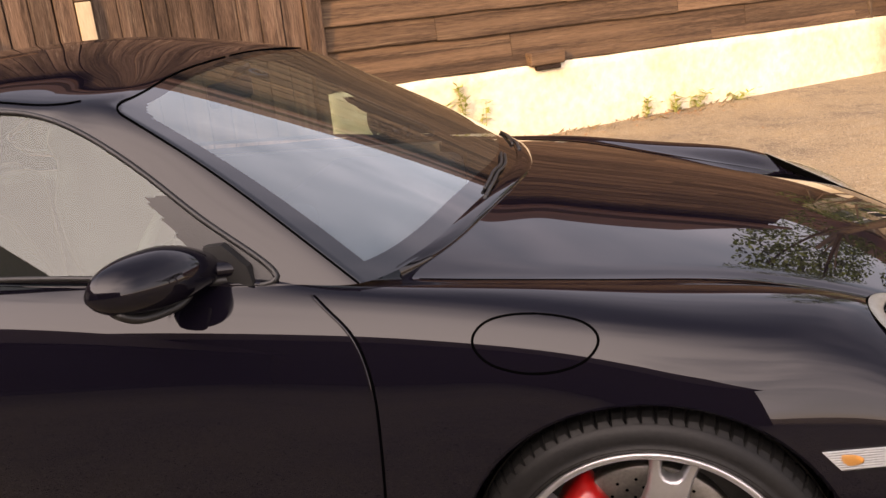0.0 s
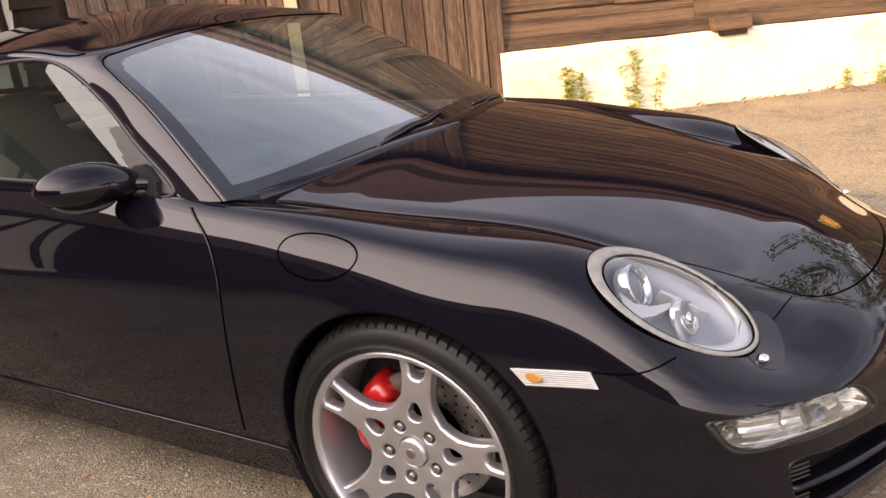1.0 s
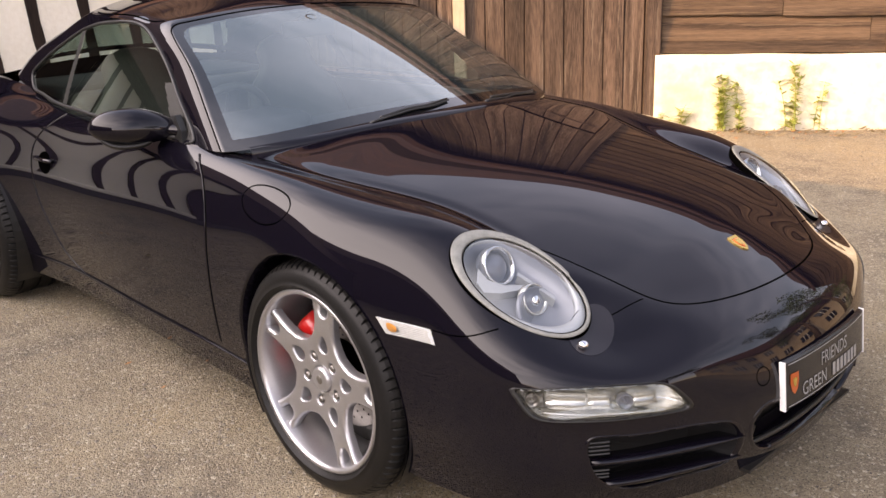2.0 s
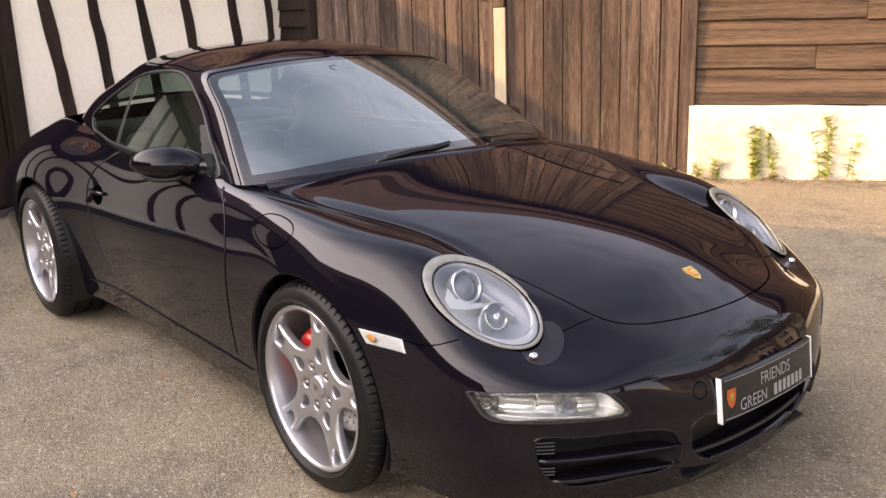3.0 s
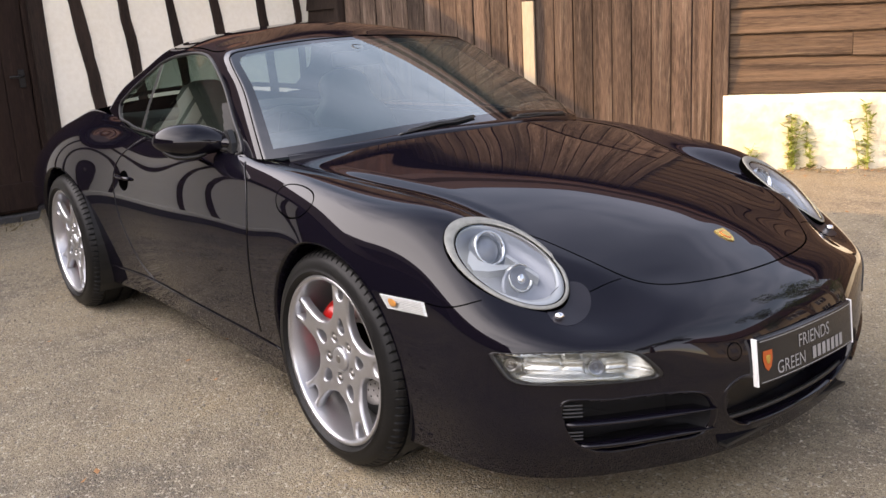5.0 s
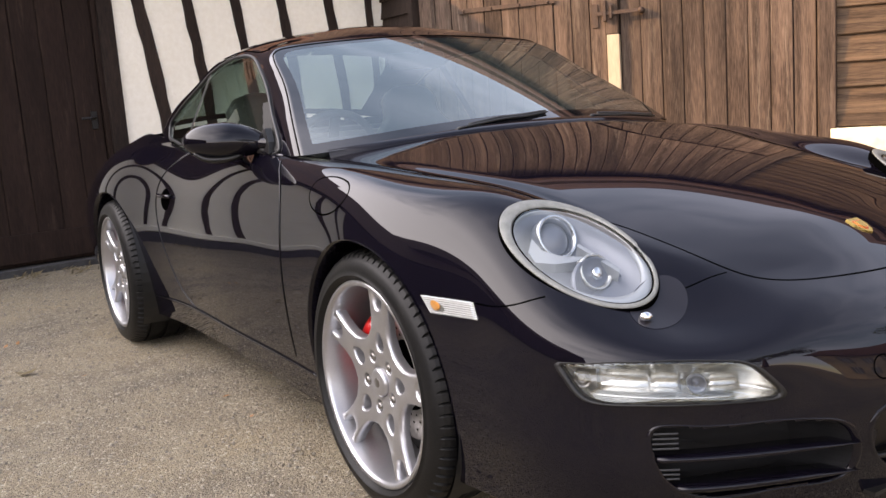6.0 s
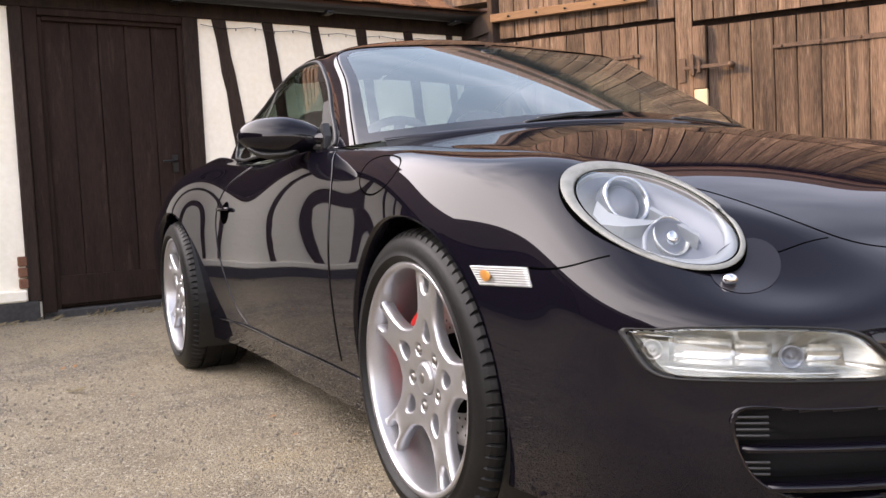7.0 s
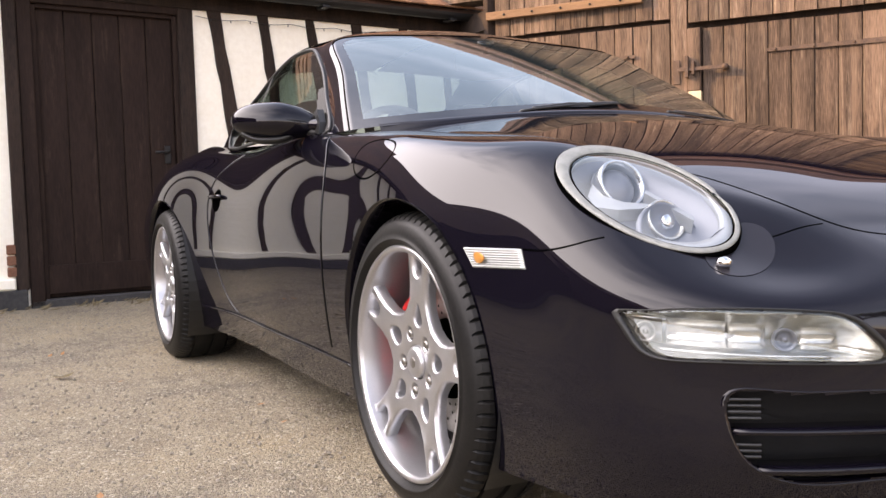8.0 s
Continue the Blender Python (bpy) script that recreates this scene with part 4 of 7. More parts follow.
SHOULDER = [(0.945, 0, 0.515), (0.933, 0.214, 0.514), (0.883, 0.424, 0.51), (0.783, 0.610, 0.508), (0.628, 0.728, 0.560), (0.41, 0.758, 0.672), (0.2, 0.777, 0.738), (0, 0.786, 0.774),
    (-0.2, 0.79, 0.786), (-0.42, 0.787, 0.782), (-0.62, 0.789, 0.78), (-1.1, 0.784, 0.775), (-1.6, 0.76, 0.775), (-2.0, 0.782, 0.785), (-2.35, 0.834, 0.785), (-2.75, 0.817, 0.74),
    (-3.1, 0.742, 0.66), (-3.33, 0.524, 0.62), (-3.4, 0, 0.62)]
WAIST = [(.985, 0, .42), (.968, 0.238, .42), (.888, 0.458, .42), (.765, 0.657, .41), (.62, 0.767, .45), (.42, 0.797, .54), (.2, 0.827, .61), (0, 0.84, .66),
         (-.2, 0.824, .67), (-.42, 0.822, .62), (-.62, 0.822, .60), (-1.1, 0.817, .58), (-1.6, 0.8, .58), (-2.0, 0.824, .60), (-2.35, 0.876, .62), (-2.75, 0.862, .58),
         (-3.1, 0.792, .50), (-3.36, 0.553, .48), (-3.44, 0, .48)]
LOWER = [(.975, 0, .28), (.955, 0.248, .28), (.882, 0.467, .28), (.765, 0.657, .275), (.63, 0.757, .28), (.42, 0.797, .33), (.2, 0.824, .36), (0, 0.834, .39),
         (-.2, 0.82, .39), (-.42, 0.807, .35), (-.62, 0.799, .33), (-1.1, 0.787, .31), (-1.6, 0.772, .31), (-2.0, 0.807, .34), (-2.35, 0.867, .39), (-2.75, 0.842, .36),
         (-3.1, 0.772, .32), (-3.33, 0.534, .30), (-3.4, 0, .30)]
BOTTOM = [(.935, 0, .165), (.915, 0.248, .165), (.845, 0.448, .165), (.74, 0.627, .165), (.62, 0.727, .168), (.42, 0.772, .17), (.2, 0.792, .17), (0, 0.797, .17),
          (-.2, 0.787, .17), (-.42, 0.772, .165), (-.62, 0.762, .16), (-1.1, 0.747, .16), (-1.6, 0.742, .165), (-2.0, 0.772, .17), (-2.35, 0.812, .18), (-2.75, 0.792, .20),
          (-3.1, 0.732, .20), (-3.28, 0.515, .20), (-3.35, 0, .20)]


def between_lines(f):
    """A line of the deck a fraction f of the way from the middle to the bonnet's edge: the middle's own profile plus an even camber."""
    prof = sorted([(c[0], c[2]) for c in CENTRE] + [(.733, .6515), (.80, .617)])
    px, pz = np.array([p[0] for p in prof]), np.array([p[1] for p in prof])
    out = []
    for c, b in zip(CENTRE, BONNET):
        x, y = c[0] + (b[0] - c[0]) * f, b[1] * f
        rise = b[2] - spline(px, pz, [b[0]])[0]
        camber = rise / b[1] ** 2 if b[1] > 0.1 else 0.0
        out.append((x, y, float(spline(px, pz, [x])[0] + camber * y * y)))
    return out


def wing_top():
    """The inner slope of the wings: halfway from the bonnet's edge to the crown, a little full."""
    full = (0, 0, 0, .001, .006, .017, .014, .008, .004, .002) + (.001,) * 9
    return [((b[0] + c[0]) / 2, (b[1] + c[1]) / 2, (b[2] + c[2]) / 2 + e) for b, c, e in zip(BONNET, CROWN, full)]


BODY = Loft([CENTRE, between_lines(0.45), between_lines(0.75), between_lines(0.93), BONNET, wing_top(), CROWN, SHOULDER, WAIST, LOWER, BOTTOM])
COWL, TAIL = 9, 15

# The cabin: stations from the windscreen's middle, round the pillars, to the rear screen's middle.
BASE = [(-.29, 0, .899), (-.345, 0.363, .886), (-.498, 0.722, .855), (-.60, 0.724, .856), (-.85, 0.724, .866), (-1.25, 0.717, .876), (-1.70, 0.677, .884), (-2.05, 0.627, .895),
        (-2.42, 0.558, .935), (-2.62, 0.4, .965), (-2.70, 0, .985)]
LOW = [(-0.53, 0, 1.018), (-0.565, 0.345, 1.003), (-0.672, 0.662, 0.974), (-0.790, 0.662, 0.975), (-0.98, 0.662, 0.985), (-1.28, 0.660, 0.995), (-1.66, 0.627, 1.0), (-1.95, 0.59, 1.005),
    (-2.22, 0.54, 1.045), (-2.4, 0.362, 1.07), (-2.47, 0, 1.09)]
HIGH = [(-0.77, 0, 1.130), (-0.795, 0.325, 1.115), (-0.850, 0.603, 1.085), (-0.955, 0.608, 1.084), (-1.12, 0.606, 1.1), (-1.33, 0.604, 1.112), (-1.62, 0.574, 1.11), (-1.85, 0.545, 1.112),
    (-2.02, 0.49, 1.135), (-2.16, 0.324, 1.165), (-2.22, 0, 1.185)]
HEADER = [(-1.01, 0, 1.222), (-1.015, 0.300, 1.211), (-1.030, 0.548, 1.184), (-1.110, 0.558, 1.178), (-1.25, 0.548, 1.190), (-1.4, 0.542, 1.199), (-1.59, 0.52, 1.197), (-1.74, 0.492, 1.2),
    (-1.84, 0.43, 1.215), (-1.92, 0.286, 1.24), (-1.96, 0, 1.258)]
ROOF = [(-1.25, 0, 1.283), (-1.26, 0.153, 1.279), (-1.29, 0.286, 1.262), (-1.31, 0.324, 1.258), (-1.36, 0.343, 1.262), (-1.45, 0.343, 1.264), (-1.55, 0.324, 1.263), (-1.63, 0.286, 1.262),
        (-1.70, 0.219, 1.269), (-1.74, 0.133, 1.277), (-1.76, 0, 1.28)]
SPINE = [(-1.33, 0, 1.291), (-1.34, 0, 1.291), (-1.36, 0, 1.292), (-1.38, 0, 1.293), (-1.41, 0, 1.293), (-1.46, 0, 1.293), (-1.52, 0, 1.292), (-1.56, 0, 1.291),
         (-1.60, 0, 1.29), (-1.63, 0, 1.289), (-1.66, 0, 1.288)]
CABIN = Loft([BASE, LOW, HIGH, HEADER, ROOF, SPINE], False)

# ---------- the car ----------
car = tagged(new("car"), "black two-door sports coupe with silver wheels, parked on tarmac", "car")

STEP = 0.0125
bu = BODY.between(BODY.u, 0, len(BODY.u) - 1, STEP, 6, 0.0055)
bv = BODY.between(BODY.v, 0, len(BODY.v) - 1, 0.0065)
BG = BODY.grid(bu, bv)
BN = -normals_of(BG)
BN[:, 0, 1] = 0
BN[0, :, 1] = 0
BN[:5, :4] = BN[6, 5]
BN[0, 0, 1] = 0
BN[-3:, :4] = BN[-5, 5]
BN /= np.maximum(np.linalg.norm(BN, axis=2, keepdims=True), 1e-9)


def even_deck():
    """The bonnet's sheet metal has no ripples: its normals follow one smooth crowned surface."""
    uu, vv = np.broadcast_to(bu[:, None], BG.shape[:2]), np.broadcast_to(bv[None, :], BG.shape[:2])
    deck = (vv < BODY.v[4]) & (uu <= BODY.u[9]) & (BG[..., 0] < 0.72) & (BG[..., 0] > -0.45)
    terms = lambda x, y: np.stack([x ** i * y ** j for i in range(4) for j in (0, 2, 4) if i + j <= 4], -1)
    by_x = lambda x, y: np.stack([i * x ** max(i - 1, 0) * y ** j for i in range(4) for j in (0, 2, 4) if i + j <= 4], -1)
    by_y = lambda x, y: np.stack([x ** i * j * y ** max(j - 1, 0) for i in range(4) for j in (0, 2, 4) if i + j <= 4], -1)
    q = BG[deck]
    k = np.linalg.lstsq(terms(q[:, 0], q[:, 1]), q[:, 2], rcond=None)[0]
    x, y = BG[..., 0], BG[..., 1]
    n = np.stack([-(by_x(x, y) @ k), -(by_y(x, y) @ k), np.ones(x.shape)], -1)
    n /= np.linalg.norm(n, axis=2, keepdims=True)
    w = np.clip((BODY.v[4] - vv) / 0.07, 0, 1) * np.clip((0.70 - x) / 0.10, 0, 1) * np.clip((x + 0.34) / 0.16, 0, 1) * (uu <= BODY.u[9])
    w = (w * w * (3 - 2 * w))[..., None]
    out = BN * (1 - w) + n * w
    return out / np.linalg.norm(out, axis=2, keepdims=True)


BN = even_deck()


def averaged(a, sigma, axis):
    k = np.exp(-0.5 * (np.arange(-3 * sigma, 3 * sigma + 1) / sigma) ** 2)
    k /= k.sum()
    pad = [(3 * sigma, 3 * sigma) if q == axis else (0, 0) for q in range(3)]
    return np.apply_along_axis(lambda c: np.convolve(c, k, "valid"), axis, np.pad(a, pad, "edge"))


def calm(n, along, across):
    """Pressed panels carry no small waves: the normals behind the nose are averaged over a hand's width."""
    out = averaged(averaged(n, along, 0), across, 1)
    w = np.clip((bu - BODY.u[5]) / (BODY.u[7] - BODY.u[5]), 0, 1)[:, None, None] * np.clip((bv - BODY.v[5]) / 0.04, 0, 1)[None, :, None]
    out = n * (1 - w) + out * w
    return out / np.linalg.norm(out, axis=2, keepdims=True)


BN = calm(BN, 9, 4)
V_EDGE, V_CROWN = BODY.v[4], BODY.v[6]
U_COWL, U_TAIL = BODY.u[COWL], BODY.u[TAIL]
FLAT_P, FLAT_N = BG.reshape(-1, 3), BN.reshape(-1, 3)


def on_body(p):
    """The place on the flank or deck nearest to p, and the outward normal there (half with y > 0)."""
    d = ((FLAT_P - np.asarray(p)) ** 2).sum(1)
    near = np.argpartition(d, 6)[:6]
    w = 1 / (d[near] + 2e-5)
    n = (FLAT_N[near] * w[:, None]).sum(0)
    n /= np.linalg.norm(n)
    c = (FLAT_P[near] * w[:, None]).sum(0) / w.sum()
    p = np.asarray(p, float)
    return p - n * np.dot(p - c, n), n


def smooth_line(points, n):
    p = np.array(points, float)
    p = p[np.concatenate([[True], np.linalg.norm(np.diff(p, axis=0), axis=1) > 1e-4])]
    t = np.concatenate([[0], np.cumsum(np.linalg.norm(np.diff(p, axis=0), axis=1))])
    return spline(t, p, np.linspace(0, t[-1], n))


def closed_line(points, n):
    p = np.array(list(points) * 3, float)
    t = np.concatenate([[0], np.cumsum(np.linalg.norm(np.diff(p, axis=0), axis=1))])
    k = len(points)
    return spline(t, p, np.linspace(t[k], t[2 * k], n, endpoint=False))


# The headlamp's egg-shaped outline and the other openings in the nose, on the half with y > 0
LAMP_C = np.array((0.530, 0.622, 0.667))
LAMP_N = on_body(LAMP_C)[1]
LAMP_A = np.array((0.80, -0.235, -0.55))
LAMP_A = LAMP_A - LAMP_N * LAMP_A.dot(LAMP_N)
LAMP_A /= np.linalg.norm(LAMP_A)
LAMP_B = np.cross(LAMP_N, LAMP_A)
LAMP_C = LAMP_C + LAMP_A * 0.005 - LAMP_B * 0.010


def lamp_outline(scale, n=72):
    out = []
    for a in np.linspace(0, 2 * math.pi, n, endpoint=False):
        x, y = 0.180 * math.cos(a), 0.113 * math.sin(a) * (1 - 0.07 * math.cos(a))
        out.append(LAMP_C + LAMP_A * x * scale + LAMP_B * y * scale)
    return out


FOG = [(.632, .752, .489), (.660, .731, .4925), (.690, .707, .4935), (.720, .680, .4935), (.750, .650, .493), (.778, .619, .4925), (.803, .588, .492), (.826, .556, .4905), (.845, .526, .4875), (.861, .503, .478),
       (.875, .485, .459), (.889, .462, .422), (.874, .488, .4165), (.852, .525, .417), (.831, .562, .418), (.810, .598, .419), (.786, .631, .420), (.761, .662, .421), (.731, .691, .4215), (.702, .717, .4225),
       (.683, .732, .4265), (.668, .741, .436), (.655, .747, .453), (.643, .750, .472)]
VENT = [(.763, .662, .372), (.806, .605, .380), (.876, .485, .378), (.911, .405, .372), (.934, .337, .345), (.930, .323, .262), (.885, .435, .243), (.806, .595, .243), (.781, .637, .27), (.763, .66, .32)]
GRILLE = [(.957, .300, .372), (.977, .17, .372), (.984, 0.0, .372), (.984, -0.02, .372), (.967, -.02, .215), (.964, 0.0, .215), (.957, .15, .217), (.948, .235, .238), (.948, .29, .29)]


def flat_inside(q, loop):
    """Which of the 2D points q lie inside a loop."""
    x, y = q[..., 0], q[..., 1]
    inside = np.zeros(x.shape, bool)
    n = len(loop)
    for i in range(n):
        (x0, y0), (x1, y1) = loop[i], loop[(i + 1) % n]
        hit = ((y0 > y) != (y1 > y)) & (x < (x1 - x0) * (y - y0) / (y1 - y0 + 1e-12) + x0)
        inside ^= hit
    return inside


def yz(loop):
    q = np.array([on_body(p)[0] for p in closed_line(loop, 80)])
    c = q.mean(0)
    return [(p[1], p[2]) for p in c + (q - c) * (0.985, 0.985, 0.95)]


FOG_YZ, VENT_YZ = yz(FOG), yz(VENT)
GRILLE_YZ = [(p[1], p[2]) for p in GRILLE]


def panel_of(c, u, v):
    """The panel that a face centre belongs to, or '' for an opening. c: centres; u, v: their place in the loft."""
    x, y, z = c[..., 0], c[..., 1], c[..., 2]
    name = np.full(x.shape, "rear_quarter", dtype=object)
    deck = v < V_EDGE
    flank = v >= V_CROWN
    seam_r = np.interp(z, [0.25, 0.28, 0.325, 0.417, 0.536, 0.686, 0.785, 0.86, 0.90], [-1.50, -1.52, -1.633, -1.697, -1.762, -1.775, -1.742, -1.66, -1.64])
    seam_f = np.interp(z, [0.25, 0.29, 0.58, 0.72, 0.79, 0.845], [-0.50, -0.49, -0.463, -0.472, -0.51, -0.58])
    name[x > seam_r] = "door"
    name[x > seam_f] = "front_wing"
    name[(z < 0.262) & (x < -0.3) & (x > -2.0)] = "sill"
    name[(x > 0.565) | ((x > 0.22) & (z < 0.583)) | ((x > 0.44) & (z < 0.60))] = "front_bumper"
    name[deck & (u <= U_COWL)] = "bonnet"
    name[(u >= U_TAIL) & deck] = "engine_lid"
    name[(x < -3.05) & ~deck] = "rear_bumper"
    name[deck & (u > U_COWL) & (u < U_TAIL)] = ""
    for xc, zc, r in ((0.0, 0.329, 0.342), (-2.35, 0.340, 0.352)):
        name[flank & ((x - xc) ** 2 + (z - zc) ** 2 < r * r)] = ""
    rel = c - LAMP_C
    a, b = rel @ LAMP_A, rel @ LAMP_B
    lamp = ((a / 0.168) ** 2 + (b / 0.101) ** 2 < 1) & (abs(rel @ LAMP_N) < 0.12)
    name[lamp] = ""
    front = x > 0.55
    q = np.stack([y, z], -1)
    for loop in (FOG_YZ, VENT_YZ, GRILLE_YZ):
        name[front & (u < BODY.u[5]) & flat_inside(q, loop)] = ""
    return name


def build_body():
    g, nrm = BG.copy(), BN
    # draw the wheel-arch edges out to true circles
    vv = np.broadcast_to(bv[None, :], g.shape[:2])
    for xc, zc, r in ((0.0, 0.329, 0.342), (-2.35, 0.340, 0.352)):
        dx, dz = g[..., 0] - xc, g[..., 2] - zc
        d = np.hypot(dx, dz)
        near = (d < r + 0.012) & (d > r - 0.026) & (vv >= V_CROWN) & (g[..., 1] > 0.6)
        k = np.where(near, r / np.maximum(d, 1e-6), 1)
        g[..., 0], g[..., 2] = xc + dx * k, zc + dz * k
    cu = (bu[:-1] + bu[1:]) / 2
    cv = (bv[:-1] + bv[1:]) / 2
    c = (BG[:-1, :-1] + BG[1:, :-1] + BG[1:, 1:] + BG[:-1, 1:]) / 4
    names = panel_of(c, np.broadcast_to(cu[:, None], c.shape[:2]), np.broadcast_to(cv[None, :], c.shape[:2]))
    nv = g.shape[1]
    idx = np.arange(g.shape[0] * nv).reshape(g.shape[:2])
    quads = np.stack([idx[:-1, :-1], idx[1:, :-1], idx[1:, 1:], idx[:-1, 1:]], -1)
    p, n = g.reshape(-1, 3), nrm.reshape(-1, 3)
    joined = ("bonnet", "front_bumper", "engine_lid", "rear_bumper")
    for kind in sorted(set(names.ravel()) - {""}):
        q = quads[names == kind]
        sides = [(1, q), (-1, q)]
        if kind in joined:
            used = np.unique(q)
            m = np.full(len(p), -1)
            m[used] = np.arange(len(used))
            f1 = m[q][:, ::-1]
            f2 = m[q] + len(used)
            vs = np.concatenate([p[used], p[used] * (1, -1, 1)])
            ns = np.concatenate([n[used], n[used] * (1, -1, 1)])
            link_mesh(kind, vs, np.concatenate([f1, f2]).tolist(), PAINT, car, "", True, ns)
            continue
        for s in (1, -1):
            used = np.unique(q)
            m = np.full(len(p), -1)
            m[used] = np.arange(len(used))
            f1 = m[q][:, ::-1] if s > 0 else m[q]
            link_mesh(kind, p[used] * (1, s, 1), f1.tolist(), PAINT, car, "", True, n[used] * (1, s, 1))
    # arch flanges and dark liners
    for xc, zc, r, y0 in ((0.0, 0.329, 0.342, 0.86), (-2.35, 0.340, 0.352, 0.90)):
        for s in (1, -1):
            v, f = [], []
            for k, a in enumerate(np.linspace(math.radians(-32), math.radians(212), 90)):
                o, nn = on_body((xc + r * math.cos(a), y0, zc + r * math.sin(a)))
                x, z = xc + r * math.cos(a), zc + r * math.sin(a)
                for dr, dy in ((0.003, 0.0005), (0.001, -0.001), (-0.004, -0.006), (-0.005, -0.03), (0.0, -0.10)):
                    rr = r + dr
                    v.append((xc + rr * math.cos(a), s * (o[1] + dy), zc + rr * math.sin(a)))
                if k:
                    for j in range(4):
                        b = (k - 1) * 5 + j
                        f.append((b, b + 1, b + 6, b + 5))
            link_mesh("arch_flange", v, f, PAINT, car, "", True)
            v, f = [], []
            n_a = 40
            for k, a in enumerate(np.linspace(math.radians(-35), math.radians(215), n_a)):
                for y in (y0 - 0.06, y0 - 0.36):
                    v.append((xc + (r + 0.012) * math.cos(a), s * y, zc + (r + 0.012) * math.sin(a)))
                if k:
                    f.append((2 * k - 2, 2 * k - 1, 2 * k + 1, 2 * k))
            v.append((xc, s * (y0 - 0.36), zc))
            f += [(2 * k - 1, len(v) - 1, 2 * k + 1) for k in range(1, n_a)]
            link_mesh("wheel_arch_liner", v, f, TRIM, car)


build_body()


def ribbon(name, points, width=0.005, lift=0.0006, mat=SEAM, n=60, sides=(1, -1), closed=False):
    """A narrow shut line lying on the body."""
    line = closed_line(points, n) if closed else smooth_line(points, n)
    placed = [on_body(p) for p in line]
    pos = np.array([p for p, _ in placed])
    nor = np.array([m for _, m in placed])
    t = np.roll(pos, -1, 0) - np.roll(pos, 1, 0) if closed else np.gradient(pos, axis=0)
    t /= np.linalg.norm(t, axis=1, keepdims=True)
    side = np.cross(t, nor) * width / 2
    for s in sides:
        v, f = [], []
        for i in range(len(pos)):
            for k, h in ((-1, 0.0), (-0.6, lift), (0.6, lift), (1, 0.0)):
                v.append((pos[i] + side[i] * k + nor[i] * h) * (1, s, 1))
        last = len(pos) if closed else len(pos) - 1
        for i in range(last):
            j = (i + 1) % len(pos)
            for k in range(3):
                f.append((i * 4 + k, i * 4 + k + 1, j * 4 + k + 1, j * 4 + k))
        link_mesh(name, v, f, mat, car)


ribbon("bonnet_seam", [(-.40, 0.664, .842), (-.2, 0.645, .826), (0, .583, .80), (.2, 0.524, .761), (.38, 0.508, .728), (.495, .490, .705)])
ribbon("bonnet_seam", [(.495, 0.490, .705), (.574, 0.464, .68), (.647, 0.432, .65), (.713, 0.394, .617), (.759, 0.354, .597), (.790, 0.312, .590), (.823, 0.235, .587), (.846, 0.12, .585), (.852, 0.04, .585), (.853, 0, .585)], n=80)
REAR_SHUT = [(-1.65, 0.672, .858), (-1.70, 0.72, .825), (-1.745, 0.757, .782), (-1.775, 0.797, .686), (-1.774, 0.80, .61), (-1.760, 0.80, .536), (-1.70, 0.79, .417), (-1.633, 0.775, .330), (-1.55, 0.768, .285), (-1.51, 0.764, .272)]
FRONT_SHUT = [(-.578, 0.749, .849), (-.545, 0.766, .820), (-.508, 0.784, .79), (-.474, 0.807, .725), (-.462, 0.822, .60), (-.47, 0.817, .45), (-.49, 0.794, .29)]
ribbon("door_seam", REAR_SHUT, 0.006)

ribbon("door_seam", FRONT_SHUT, 0.006)
# rolled panel edges beside the shut lines, which catch the light
for shut, ahead in ((REAR_SHUT, 0.0045), (FRONT_SHUT, -0.0045)):
    rolled = [(lambda o, m: o + m * 0.0002)(*on_body((q[0] + ahead, q[1], q[2]))) for q in smooth_line(shut, 40)]
    for side_y in (1, -1):
        tv, tf = tube([q * (1, side_y, 1) for q in rolled], 0.0026, 8)
        link_mesh("rolled_edge", tv, tf, PAINT, car, "", True)
ribbon("bumper_seam", [(.43, 0.787, .579), (.49, 0.772, .577), (.53, 0.757, .581), (.565, 0.722, .592)], 0.004, n=24)
ribbon("bumper_seam", [(.665, 0.539, .59), (.69, 0.505, .59), (.705, 0.448, .60), (.71, 0.4, .598)], 0.003, n=24)
ribbon("fuel_flap_seam", [(-.18 + .106 * math.cos(k * math.pi / 6), .797 - .018 * math.sin(k * math.pi / 6), .771 + .052 * math.sin(k * math.pi / 6)) for k in range(12)], 0.005,
       n=64, sides=(-1,), closed=True)


# ---------- cabin: glass, pillars and roof ----------
cu_ = CABIN.between(CABIN.u, 0, len(CABIN.u) - 1, 0.0065)
cv_ = CABIN.between(CABIN.v, 0, len(CABIN.v) - 1, 0.0065)
CG = CABIN.grid(cu_, cv_)
CN = normals_of(CG)
if CN[len(cu_) // 3, -3, 2] < 0:
    CN = -CN
CN[:, -3:] = (0, 0, 1)
CN[:, cv_ > CABIN.v[3]] *= np.sign(CN[:, cv_ > CABIN.v[3], 2:3] + 1e-6)


def calm_cabin(n, along, across):
    """The pillars and the roof are pressed smooth as well."""
    out = averaged(averaged(n, along, 0), across, 1)
    out[:, -3:] = (0, 0, 1)
    return out / np.linalg.norm(out, axis=2, keepdims=True)


CN = calm_cabin(CN, 5, 11)


